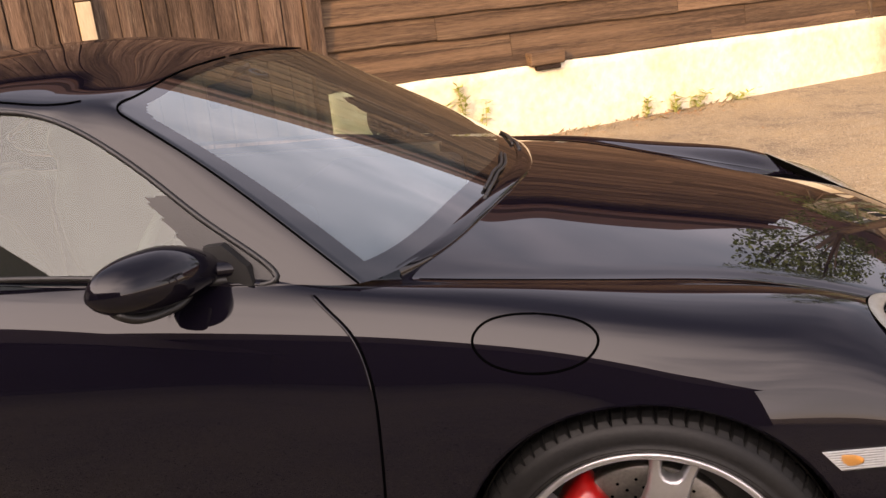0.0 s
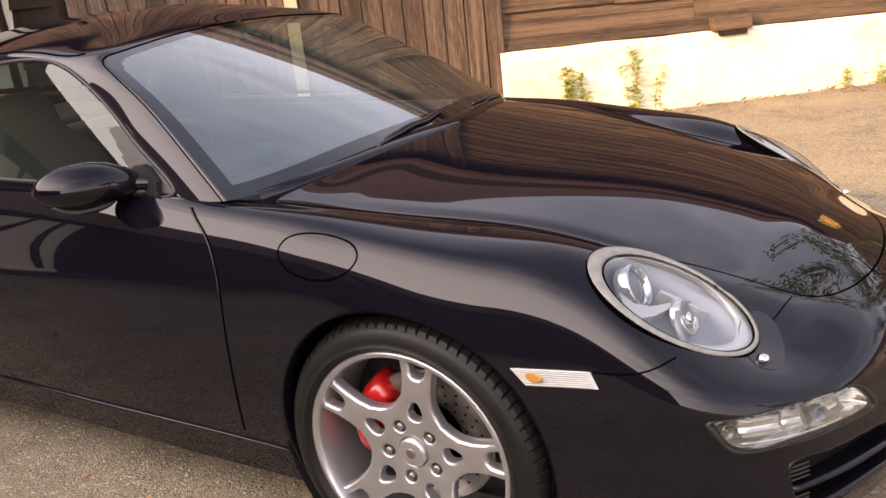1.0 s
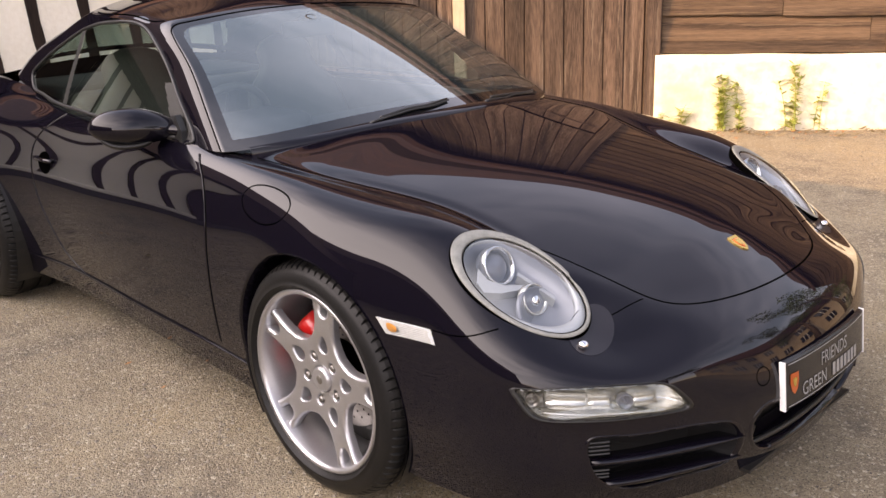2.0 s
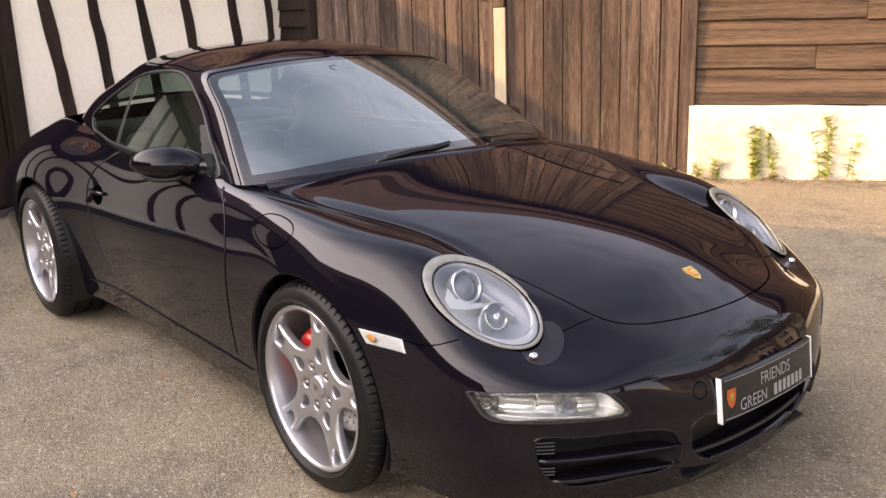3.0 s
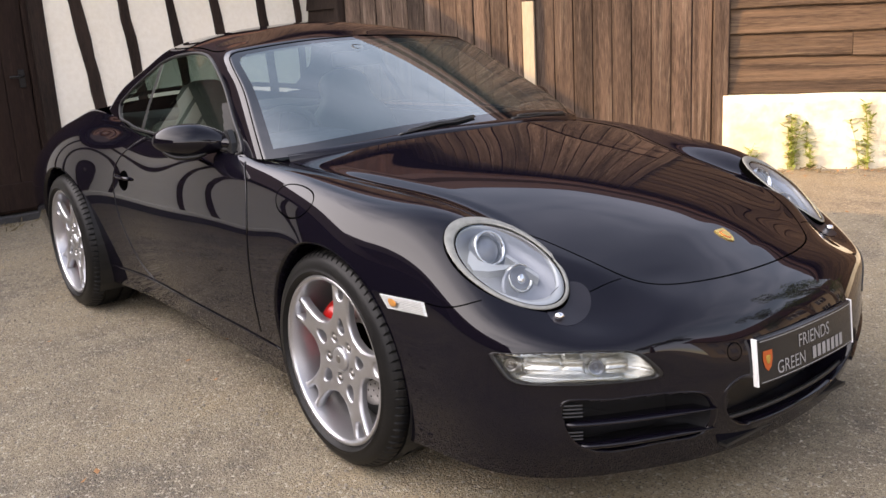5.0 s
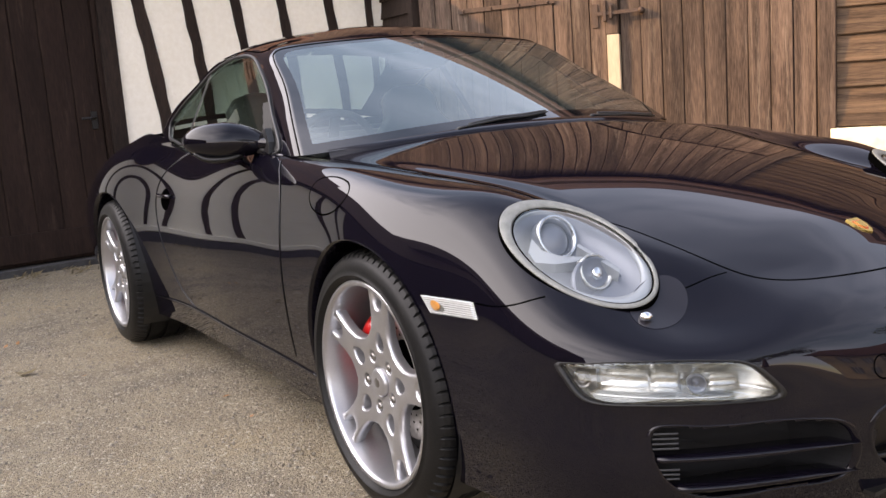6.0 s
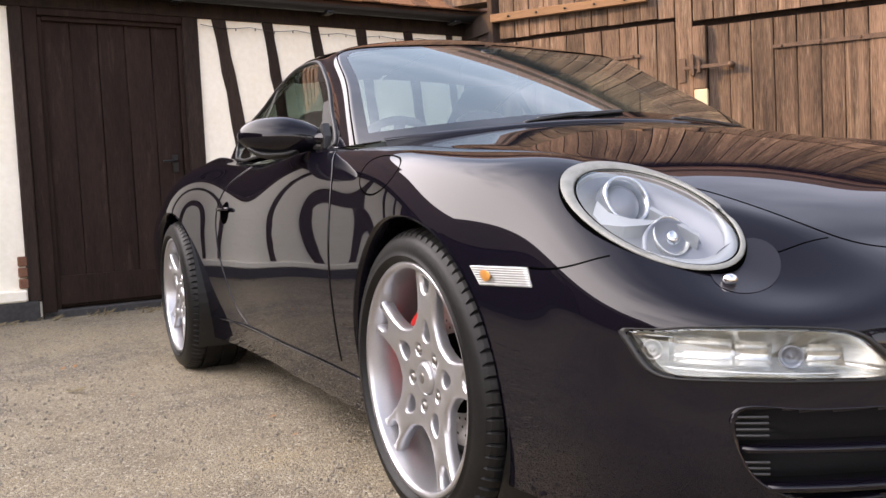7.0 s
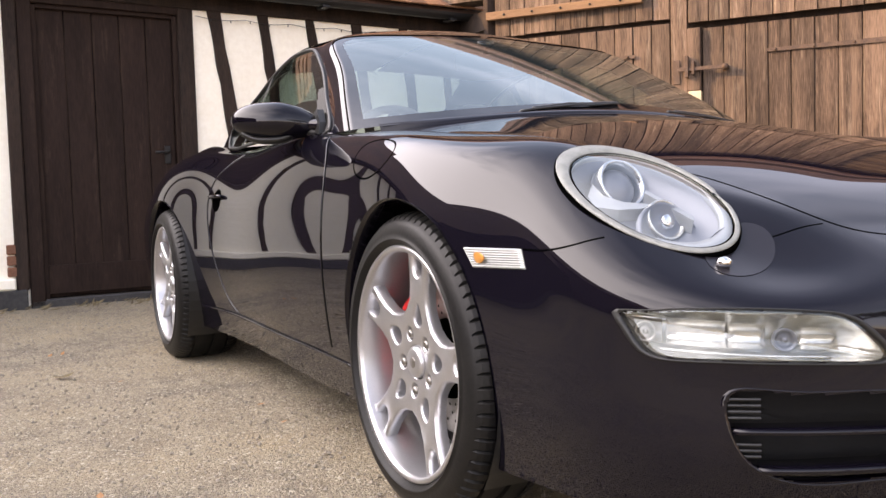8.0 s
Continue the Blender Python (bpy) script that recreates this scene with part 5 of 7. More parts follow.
def even_glass(u0, u1, over, rows, ease):
    """Panes are evenly curved: the normals between two stations follow one smooth sheet, over = 0 (x of y, z) or 1 (y of x, z)."""
    zone = (cu_[:, None] > u0) & (cu_[:, None] < u1) & (cv_[None, :] < CABIN.v[3] + 0.01)
    a, z, h = CG[..., 1 - over], CG[..., 2], CG[..., over]
    terms = [(i, j) for i, j in rows]
    k = np.linalg.lstsq(np.stack([a[zone] ** i * z[zone] ** j for i, j in terms], -1), h[zone], rcond=None)[0]
    da = sum(c * i * a ** max(i - 1, 0) * z ** j for c, (i, j) in zip(k, terms))
    dz = sum(c * j * a ** i * z ** max(j - 1, 0) for c, (i, j) in zip(k, terms))
    n = np.stack([np.ones(a.shape), -da, -dz] if over == 0 else [-da, np.ones(a.shape), -dz], -1)
    n /= np.linalg.norm(n, axis=2, keepdims=True)
    n *= np.sign((n * CN).sum(2).mean())
    w = np.clip((cu_ - u0) / ease if u0 > 0 else 1 + 0 * cu_, 0, 1) * np.clip((u1 - cu_) / ease, 0, 1)
    w = w[:, None, None] * np.clip((CABIN.v[3] + 0.02 - cv_) / 0.02, 0, 1)[None, :, None]
    out = CN * (1 - w) + n * w
    return out / np.linalg.norm(out, axis=2, keepdims=True)


CN = even_glass(-1, CABIN.u[2], 0, ((0, 0), (0, 1), (0, 2), (2, 0), (2, 1), (4, 0)), 0.012)
CN = even_glass(CABIN.u[3], CABIN.u[8], 1, ((0, 0), (1, 0), (2, 0), (3, 0), (0, 1), (0, 2), (1, 1)), 0.05)


def even_roof():
    """The roof skin follows one smooth crown."""
    zone = (cv_[None, :] > CABIN.v[3] + 0.03) & (cu_[:, None] > -1)
    powers = [(i, j) for i in range(6) for j in (0, 2, 4) if i + j <= 6]
    x, y = CG[..., 0] + 1.5, CG[..., 1]
    k = np.linalg.lstsq(np.stack([x[zone] ** i * y[zone] ** j for i, j in powers], -1), CG[..., 2][zone], rcond=None)[0]
    dx = sum(c * i * x ** max(i - 1, 0) * y ** j for c, (i, j) in zip(k, powers))
    dy = sum(c * j * x ** i * y ** max(j - 1, 0) for c, (i, j) in zip(k, powers))
    n = np.stack([-dx, -dy, np.ones(x.shape)], -1)
    n /= np.linalg.norm(n, axis=2, keepdims=True)
    w = np.clip((cv_ - CABIN.v[3] - 0.02) / 0.07, 0, 1)[None, :, None]
    out = CN * (1 - w) + n * w
    return out / np.linalg.norm(out, axis=2, keepdims=True)


CN = even_roof()


def cabin_patch(name, mask, mat, joined=True, lift=0.0, label=""):
    nv = len(cv_)
    idx = np.arange(len(cu_) * nv).reshape(len(cu_), nv)
    quads = np.stack([idx[:-1, :-1], idx[1:, :-1], idx[1:, 1:], idx[:-1, 1:]], -1)[mask]
    p = (CG + CN * lift).reshape(-1, 3)
    n = CN.reshape(-1, 3)
    used = np.unique(quads)
    m = np.full(len(p), -1)
    m[used] = np.arange(len(used))
    a = p[used]
    flip = np.cross(a[m[quads[0, 1]]] - a[m[quads[0, 0]]], a[m[quads[0, 2]]] - a[m[quads[0, 0]]]) @ n[quads[0, 0]] < 0
    q = m[quads][:, ::-1] if flip else m[quads]
    out = []
    if joined:
        vs, ns = np.concatenate([a, a * (1, -1, 1)]), np.concatenate([n[used], n[used] * (1, -1, 1)])
        out.append(link_mesh(name, vs, np.concatenate([q, q[:, ::-1] + len(a)]).tolist(), mat, car, label, True, ns))
    else:
        for s in (1, -1):
            out.append(link_mesh(name, a * (1, s, 1), (q if s > 0 else q[:, ::-1]).tolist(), mat, car, label, True, n[used] * (1, s, 1)))
    return out


def build_cabin():
    uc, vc = (cu_[:-1] + cu_[1:])[:, None] / 2, (cv_[:-1] + cv_[1:])[None, :] / 2
    U, V = CABIN.u, CABIN.v
    ones = np.ones((len(cu_) - 1, len(cv_) - 1), bool)
    inside = lambda u0, u1, v0, v1: ones & (uc > u0) & (uc < u1) & (vc > v0) & (vc < v1)
    du = lambda k, f: U[k] + (U[k + 1] - U[k]) * f

    def rounded(u1, v1, r):
        """From the middle out to u1 and up to v1, with a rounded upper corner."""
        return inside(-1, u1, -1, v1) & ~((uc > u1 - r) & (vc > v1 - r) & (np.hypot(uc - u1 + r, vc - v1 + r) > r))

    screen_all = rounded(U[2], V[3], 0.06)
    screen = rounded(U[2] - 0.042, V[3] - 0.03, 0.05) & (vc > 0.045)
    # side glass narrows towards the top at the front and ends in a rounded tail
    c = (CG[:-1, :-1] + CG[1:, 1:]) / 2
    x, z = c[..., 0], c[..., 2]
    side_zone = (uc > U[3]) & (uc < U[8])
    top = V[3] - 0.005
    lower = 0.012
    tail = np.interp(z, [0.88, 0.90, 0.95, 1.0, 1.06, 1.12, 1.17, 1.2], [-2.02, -2.10, -2.145, -2.10, -2.0, -1.86, -1.66, -1.45])
    nose = np.interp(z, [0.86, 0.87, 0.92, 1.0, 1.06, 1.12, 1.15, 1.18, 1.2], [-.645, -.655, -.735, -.855, -.945, -1.04, -1.10, -1.19, -1.32])
    side = ones & side_zone & (vc > lower) & (vc < top) & (x > tail) & (x < nose)
    pillar_b = side & (abs(x + 1.66 + 0.16 * (z - 0.9)) < 0.022)
    # small black triangle that carries the mirror
    sail = side & (x > -0.655 - (z - 0.87) * 1.10 - 0.12) & (z < 1.015)
    rear_all = inside(U[8] + 0.06, 99, 0.05, V[3] - 0.01)
    painted = ones & ~screen_all & ~side & ~rear_all
    for ob in cabin_patch("windscreen", screen, SCREEN) + cabin_patch("side_window", side & ~pillar_b & ~sail & (x > -1.66), GLASS, False) \
            + cabin_patch("quarter_window", side & ~pillar_b & (x <= -1.66), GLASS, False) + cabin_patch("rear_window", rear_all, GLASS):
        ob.visible_shadow = False
    cabin_patch("windscreen_border", screen_all & ~screen, FRIT, True, 0.0, "black printed border of the glass")
    cabin_patch("window_post", pillar_b, TRIM, False, 0.002)
    cabin_patch("mirror_sail", sail, TRIM, False, 0.002)
    roof = painted & (vc > V[3])
    cabin_patch("roof", roof, PAINT)
    cabin_patch("pillar_frame", painted & ~roof, PAINT, False)


build_cabin()

# ---------- wheels ----------
SPOKE_EDGE = ((0.0078, 0.0), (0.0058, 0.0010), (0.0036, 0.0032), (0.0016, 0.0068), (0.0004, 0.0115), (0.0, 0.017), (0.0, 0.027))
HOLE_EDGE = ((0.005, 0.0), (0.0030, 0.0008), (0.0010, 0.0028), (0.0, 0.007), (0.0, 0.018), (-0.001, 0.026))


def star_wheel(radius):
    """The five forked spokes and hub of the alloy, as one mesh; outboard is -y, centre at the origin."""
    k = radius / 0.243
    outer = []
    for i in range(5):
        a0 = math.radians(72 * i + 90)

        def at(r, t):
            return (r * math.cos(a0) - t * math.sin(a0), r * math.sin(a0) + t * math.cos(a0))

        outer += [at(.116 * math.cos(math.radians(36)), -.116 * math.sin(math.radians(36))), at(.112, -.053), at(.134, -.041), at(.165, -.037), at(.20, -.039), at(.228, -.045), at(.244, -.054),
                  at(.244, -.023), at(.230, -.0205), at(.214, -.0185), at(.202, -.016), at(.195, -.009), at(.193, 0), at(.195, .009), at(.202, .016), at(.214, .0185), at(.230, .0205), at(.244, .023),
                  at(.244, .054), at(.228, .045), at(.20, .039), at(.165, .037), at(.134, .041), at(.112, .053)]
    loops = [np.array(outer) * k]
    for i in range(5):
        a0 = math.radians(72 * i + 90)
        hole = []
        for j in range(14):
            a = 2 * math.pi * j / 14
            r, t = 0.106 + 0.025 * math.cos(a), 0.0175 * math.sin(a) * (1.0 - 0.40 * math.cos(a))
            hole.append((r * math.cos(a0) - t * math.sin(a0), r * math.sin(a0) + t * math.cos(a0)))
        loops.append(np.array(hole[::-1]) * k)
    for i in range(5):
        a0 = math.radians(72 * i + 126)
        cx, cy = 0.065 * math.cos(a0), 0.065 * math.sin(a0)
        loops.append(np.array([(cx + 0.0145 * math.cos(a), cy + 0.0145 * math.sin(a)) for a in np.linspace(2 * math.pi, 0, 14, endpoint=False)]) * k)

    loops.append(np.array([(0.036 * math.cos(a), 0.036 * math.sin(a)) for a in np.linspace(2 * math.pi, 0, 40, endpoint=False)]) * k)

    def depth(r):
        return 0.018 + 0.020 * max(0.0, 1 - (r / (0.24 * k))) ** 1.2

    bm = bmesh.new()
    edges = []
    for loop in loops:
        n = len(loop)
        t = np.roll(loop, -1, 0) - np.roll(loop, 1, 0)
        nrm = np.stack([t[:, 1], -t[:, 0]], 1)
        nrm /= np.linalg.norm(nrm, axis=1, keepdims=True)
        rings = []
        for inset, drop in SPOKE_EDGE if n > 60 else HOLE_EDGE:
            ring = []
            for q, m in zip(loop, nrm):
                p = q - m * inset
                ring.append(bm.verts.new((p[0], depth(math.hypot(p[0], p[1])) + drop, p[1])))
            rings.append(ring)
        for a, b in zip(rings, rings[1:]):
            for i in range(n):
                j = (i + 1) % n
                bm.faces.new((a[i], a[j], b[j], b[i]))
        edges += [bm.edges.get((rings[0][i], rings[0][(i + 1) % n])) for i in range(n)]
    bmesh.ops.triangle_fill(bm, edges=edges, use_beauty=True, use_dissolve=False)
    bmesh.ops.recalc_face_normals(bm, faces=bm.faces)
    return bm


def tyre_mesh(rr, width, rim):
    """A low tyre with ribs round it and cross grooves on the shoulders."""
    half = width / 2
    base = [(rim - .002, -half * .80), (rim + .010, -half * .90), (rim + .0185, -half * .985), (rim + .020, -half * 1.01), (rim + .0225, -half * 1.01), (rim + .024, -half * .985), (rim + .034, -half * .99), (rr - .030, -half * .94), (rr - .020, -half * .885), (rr - .0185, -half * .865),
            (rr - .011, -half * .80), (rr - .005, -half * .70), (rr - .0015, -half * .60), (rr - .001, -half * .52), (rr - .009, -half * .51), (rr - .009, -half * .45), (rr, -half * .44),
            (rr, -half * .08), (rr - .008, -half * .07)]
    prof = base + [(r, -o) for r, o in base[::-1]]
    pitches = 78
    v, f = [], []
    n = len(prof)
    steps = pitches * 6
    for i in range(steps):
        a = 2 * math.pi * i / steps
        groove = i % 6 == 0
        for j, (r, o) in enumerate(prof):
            jj = min(j, n - 1 - j)
            if groove and jj in (10, 11, 12, 13):
                r -= 0.006
            v.append((r * math.cos(a), o, r * math.sin(a)))
    for i in range(steps):
        k = (i + 1) % steps
        for j in range(n - 1):
            f.append((i * n + j, i * n + j + 1, k * n + j + 1, k * n + j))
    return v, f


def build_wheel(rr, width, turn, label):
    """Outboard is -y; y = 0 is the rim's outer lip."""
    wheel = new("wheel")
    lip = 0.2525
    prof = [(lip - .016, .012), (lip - .013, .003), (lip - .008, 0.0), (lip - .003, .0005), (lip, .004), (lip + .0005, .012), (lip - .012, .020), (lip - .012, width * .55), (lip - .004, width * .9),
            (lip - .02, width * .92), (lip - .026, width * .55), (lip - .024, .05), (lip - .018, .026)]
    v, f = revolve(prof, 96, closed=True)
    link_mesh("rim", v, f, ALLOY, wheel, "", True)
    star = part("spokes", star_wheel(0.2405), ALLOY, wheel, "", True)
    for p in star.data.polygons:
        p.use_smooth = True
    star.matrix_basis = pose(0, 0, 0, 0, turn, 0)
    v, f = tyre_mesh(rr, width, 0.244)
    ty = link_mesh("tyre", v, f, RUBBER, wheel, "black low-profile road tyre", True)
    for i, p in enumerate(ty.data.polygons):
        j = i % 37
        p.use_smooth = j < 9 or j > 27
    ty.matrix_basis = pose(0, width / 2 - 0.008, 0)
    v, f = revolve([(0.0, .024), (0.026, .0245), (0.030, .026), (0.033, .029), (0.0352, .034), (0.0352, .06)], 40)
    cap = link_mesh("hub_cap", v, f, ALLOY, wheel, "", True)
    v, f = revolve([(0.0, .0225), (0.011, .023), (0.0125, .0246)], 24)
    link_mesh("cap_badge", v, f, STEEL, cap, "small dark badge on the hub cap", True)
    for i in range(5):
        a = math.radians(72 * i + 126 - turn)
        v, f = revolve([(0.0, .030), (0.006, .030), (0.009, .033), (0.010, .052)], 12)
        link_mesh("wheel_bolt", v, f, STEEL, wheel, "", True).matrix_basis = pose(0.0643 * math.cos(a), 0, 0.0643 * math.sin(a))
    v, f = revolve([(0.086, .113), (0.160, .112), (0.163, .115), (0.163, .138), (0.085, .140)], 72)
    # bell coloured black: shade behind the spoke holes is put into its colour
    bv_, bf_ = revolve([(0.0, .070), (0.075, .072), (0.082, .09), (0.088, .112)], 40)
    link_mesh("disc_bell", bv_, bf_, SEAM, wheel, "", True)
    disc = link_mesh("brake_disc", v, f, STEEL, wheel, "drilled steel brake disc", True)
    v, f = [], []
    for i in range(72):
        a = math.radians(i * 5)
        r = 0.100 + 0.018 * (i % 3)
        b = len(v)
        for q in range(6):
            v.append((r * math.cos(a) + 0.0035 * math.cos(q * math.pi / 3), 0.1112, r * math.sin(a) + 0.0035 * math.sin(q * math.pi / 3)))
        f.append(tuple(range(b, b + 6)))
    link_mesh("disc_holes", v, f, SEAM, disc)
    # caliper over the rear-facing arc of the disc
    bm = bmesh.new()
    arc = np.linspace(math.radians(128), math.radians(200), 14)
    rows = []
    for a in arc:
        e = 1 - abs((a - arc[0]) / (arc[-1] - arc[0]) * 2 - 1) ** 4
        ri, ro, y0 = 0.115, 0.186, 0.062 + 0.02 * (1 - e)
        rows.append([bm.verts.new((r * math.cos(a), y, r * math.sin(a))) for r, y in ((ri, 0.108), (ri + .004, y0 + .01), (ri + .014, y0), (ro - .022, y0), (ro - .006, y0 + .012), (ro, y0 + .03), (ro, 0.155), (ri, 0.155))])
    for r0, r1 in zip(rows, rows[1:]):
        for j in range(8):
            bm.faces.new((r0[j], r0[(j + 1) % 8], r1[(j + 1) % 8], r1[j]))
    bm.faces.new(rows[0])
    bm.faces.new(rows[-1][::-1])
    bmesh.ops.recalc_face_normals(bm, faces=bm.faces)
    part("brake_caliper", bm, RED, wheel, "red painted brake caliper", True)
    v, f = revolve([(0.0, .10), (0.235, .16), (0.235, .165)], 40)
    link_mesh("backing_plate", v, f, TRIM, wheel)
    return tagged(wheel, label)


front_wheel = build_wheel(0.3235, 0.225, 11.0, "silver five-spoke alloy wheel")
front_wheel.parent = car
front_wheel.matrix_basis = pose(0, -0.823, 0.3225)
rear_wheel = build_wheel(0.330, 0.285, 20.0, "silver five-spoke alloy wheel, wide rear")
rear_wheel.parent = car
rear_wheel.matrix_basis = pose(-2.35, -0.866, 0.329)


def copy_part(ob, m):
    made = {}
    for o in (ob, *ob.children_recursive):
        made[o] = o.copy()
        scene.collection.objects.link(made[o])
        made[o].parent = made.get(o.parent, o.parent)
    made[ob].matrix_basis = m
    return made[ob]


copy_part(front_wheel, pose(0, 0.823, 0.3225, 0, 0, 180))
copy_part(rear_wheel, pose(-2.35, 0.866, 0.329, 0, 0, 180))

# ---------- lamps ----------
def both(name, v, f, mat, parents, label="", smooth=False):
    """The same part on both sides of the car, mirrored."""
    out = []
    for s, par in zip((1, -1), parents):
        vs = [(p[0], s * p[1], p[2]) for p in v]
        out.append(link_mesh(name, vs, [tuple(q) if s > 0 else tuple(q)[::-1] for q in f], mat, par, label, smooth))
    return out


def pair_of(name, label):
    obs = []
    for _ in range(2):
        e = new(name)
        e.parent = car
        obs.append(tagged(e, label))
    return obs


def ring_strip(rings):
    v = [p for r in rings for p in r]
    n = len(rings[0])
    f = [(a * n + i, a * n + (i + 1) % n, (a + 1) * n + (i + 1) % n, (a + 1) * n + i) for a in range(len(rings) - 1) for i in range(n)]
    return v, f


def build_headlamps():
    lamps = pair_of("headlamp", "clear oval headlamp with silver-grey ring")
    n = 72
    flat = np.array(lamp_outline(1.0, n))
    rise = np.array([np.dot(on_body(p)[0] - p, LAMP_N) for p in flat])
    turn = np.linspace(0, 2 * math.pi, n, endpoint=False)
    waves = np.stack([np.ones(n), np.cos(turn), np.sin(turn), np.cos(2 * turn), np.sin(2 * turn)], -1)
    rise = waves @ np.linalg.lstsq(waves, rise, rcond=None)[0]
    outer = list(flat + LAMP_N * (rise + 0.002)[:, None])
    outer_n = [on_body(p)[1] for p in flat]
    mean_n = np.mean(outer_n, 0)
    mean_n /= np.linalg.norm(mean_n)
    c_out = np.mean(outer, 0)
    shift = LAMP_A * 0.011 + LAMP_B * 0.0

    def loop(scale, lift, sh=0.0):
        return [c_out + (p - c_out) * scale + shift * sh + mean_n * lift for p in outer]

    both("rubber_seal", *ring_strip([loop(1.022, -0.016), loop(1.017, 0.001), loop(1.0, 0.003), loop(0.99, -0.01)]), SEAM, lamps, "", True)
    both("bezel", *ring_strip([loop(1.0, -0.006), loop(1.0, 0.004), loop(0.99, 0.0055), loop(0.905, 0.0075, 0.85), loop(0.895, 0.006, 0.9), loop(0.885, 0.002, 1), loop(0.88, -0.01, 1)]), BEZEL, lamps,
         "silver-grey lamp surround", True)
    both("inner_seal", *ring_strip([loop(0.888, -0.002, 1), loop(0.884, 0.0055, 1), loop(0.870, 0.0055, 1), loop(0.866, -0.002, 1)]), SEAM, lamps, "", True)
    rings = [loop(s, 0.005 + 0.026 * (1 - (s / 0.875) ** 2), 0.95) for s in (0.872, 0.80, 0.68, 0.55, 0.40, 0.25, 0.10)]
    v, f = ring_strip(rings)
    f.append(tuple(range(len(v) - n, len(v))))
    for ob in both("cover_glass", v, f, LENS, lamps, "clear cover glass", True):
        ob.visible_shadow = False
    bowl = [loop(s, d, 0.95) for s, d in ((0.885, -0.008), (0.80, -0.05), (0.66, -0.105), (0.4, -0.13), (0.1, -0.135))]
    v, f = ring_strip(bowl)
    f.append(tuple(range(len(v) - n, len(v))))
    both("lamp_bowl", v, f, TRIM, lamps, "", True)

    def local(a, b, d):
        return c_out + LAMP_A * a + LAMP_B * b + mean_n * d

    t = np.linspace(0, 2 * math.pi, 40, endpoint=False)

    fwd = mean_n * 0.45 + np.array((0.62, -0.06, -0.02))
    fwd /= np.linalg.norm(fwd)
    side = LAMP_A - fwd * LAMP_A.dot(fwd)
    side /= np.linalg.norm(side)
    rise = np.cross(fwd, side)

    def disc(a, b, rings, shut=True, sink=0.0):
        """Rings of (radius, depth) round a place in the lamp, looking ahead."""
        o = local(a, b, sink)
        v, f = ring_strip([[o + side * r * math.cos(x) + rise * r * math.sin(x) + fwd * d for x in t] for r, d in rings])
        if shut:
            f.append(tuple(range(len(v) - 40, len(v))))
        return v, f

    def plate(name, outline, d0, d1, mat, label):
        """A flat piece of lamp trim with some depth."""
        k = len(outline)
        v = [local(a, b, d1) for a, b in outline] + [local(a, b, d0) for a, b in outline]
        both(name, v, [tuple(range(k))] + [(i, (i + 1) % k, k + (i + 1) % k, k + i) for i in range(k)], mat, lamps, label)

    # blue-grey shroud, ribbed white edge that widens towards the nose
    v, f = ring_strip([loop(0.878, -0.004, 1.0), loop(0.76, -0.042, 1.0), loop(0.4, -0.050, 1.0), loop(0.05, -0.050, 1.0)])
    f.append(tuple(range(len(v) - n, len(v))))
    both("shroud", v, f, LAMP_GREY, lamps, "blue-grey lamp shroud", True)
    wide = [max(0.0, math.cos(a - 0.25)) ** 0.8 for a in np.linspace(0, 2 * math.pi, n, endpoint=False)]
    crescent = lambda d, k: [o + (c_out + shift - o) * (0.008 + k * w) + mean_n * d for o, w in zip(loop(0.868, 0.0, 1.0), wide)]
    v, f = ring_strip([loop(0.872, -0.003, 1.0), loop(0.866, 0.001, 1.0), crescent(-0.003, 0.17), crescent(-0.014, 0.18)])
    both("light_guide", v, f, LAMP_WHITE, lamps, "white crescent inside the lamp's edge", True)
    plate("trim_wing", [(-.100, .022), (-.064, .030), (-.030, .014), (.008, -.026), (.000, .004), (-.020, .036), (-.050, .064), (-.078, .054)], -0.048, -0.024, LAMP_WHITE, "white trim wing")
    plate("trim_bar", [(-.026, -.034), (.074, -.044), (.080, -.036), (-.022, -.026)], -0.048, -0.018, LAMP_WHITE, "white trim bar")
    # projector lamp: a deep bright ring with a clear grey lens
    v, f = disc(-.068, -.020, ((.047, -.030), (.047, .000), (.044, .0035), (.0405, .001), (.037, -.012), (.034, -.020)), False, -.022)
    rims = both("projector", v, f, REFLECTOR, lamps, "chrome projector ring", True)
    both("projector_lens", *disc(-.068, -.020, ((.036, -.020), (.031, -.012), (.021, -.006), (.011, -.003), (.002, -.002)), True, -.022), LAMP_GREY, rims, "round grey projector lens", True)
    # main beam: dished reflector with a stubby clear bulb
    v, f = disc(.070, .004, ((.058, -.018), (.057, -.004), (.054, -.006), (.045, -.012), (.02, -.018), (.002, -.019)), True, -.030)
    rims = both("main_beam", v, f, LAMP_GREY, lamps, "", True)
    both("reflector_bowl", *disc(.044, -.010, ((.037, -.020), (.037, .002), (.034, .003), (.031, -.004), (.024, -.014), (.01, -.019), (.002, -.019)), True, -.026), LAMP_PALE, rims, "", True)
    both("bulb", *disc(.048, -.010, ((.013, -.018), (.013, .000), (.010, .004), (.002, .005)), True, -.026), CHROME, rims, "chrome bulb shield", True)
    # washer nozzle below the lamp
    p, nn = on_body((0.697, 0.600, 0.553))
    bm = bmesh.new()
    bmesh.ops.create_uvsphere(bm, u_segments=14, v_segments=8, radius=0.0115)
    v = [tuple(np.array(q.co) * (1.1, 1.1, 0.8) + p + nn * 0.006) for q in bm.verts]
    bm.verts.index_update()
    f = [tuple(q.index for q in face.verts) for face in bm.faces]
    bm.free()
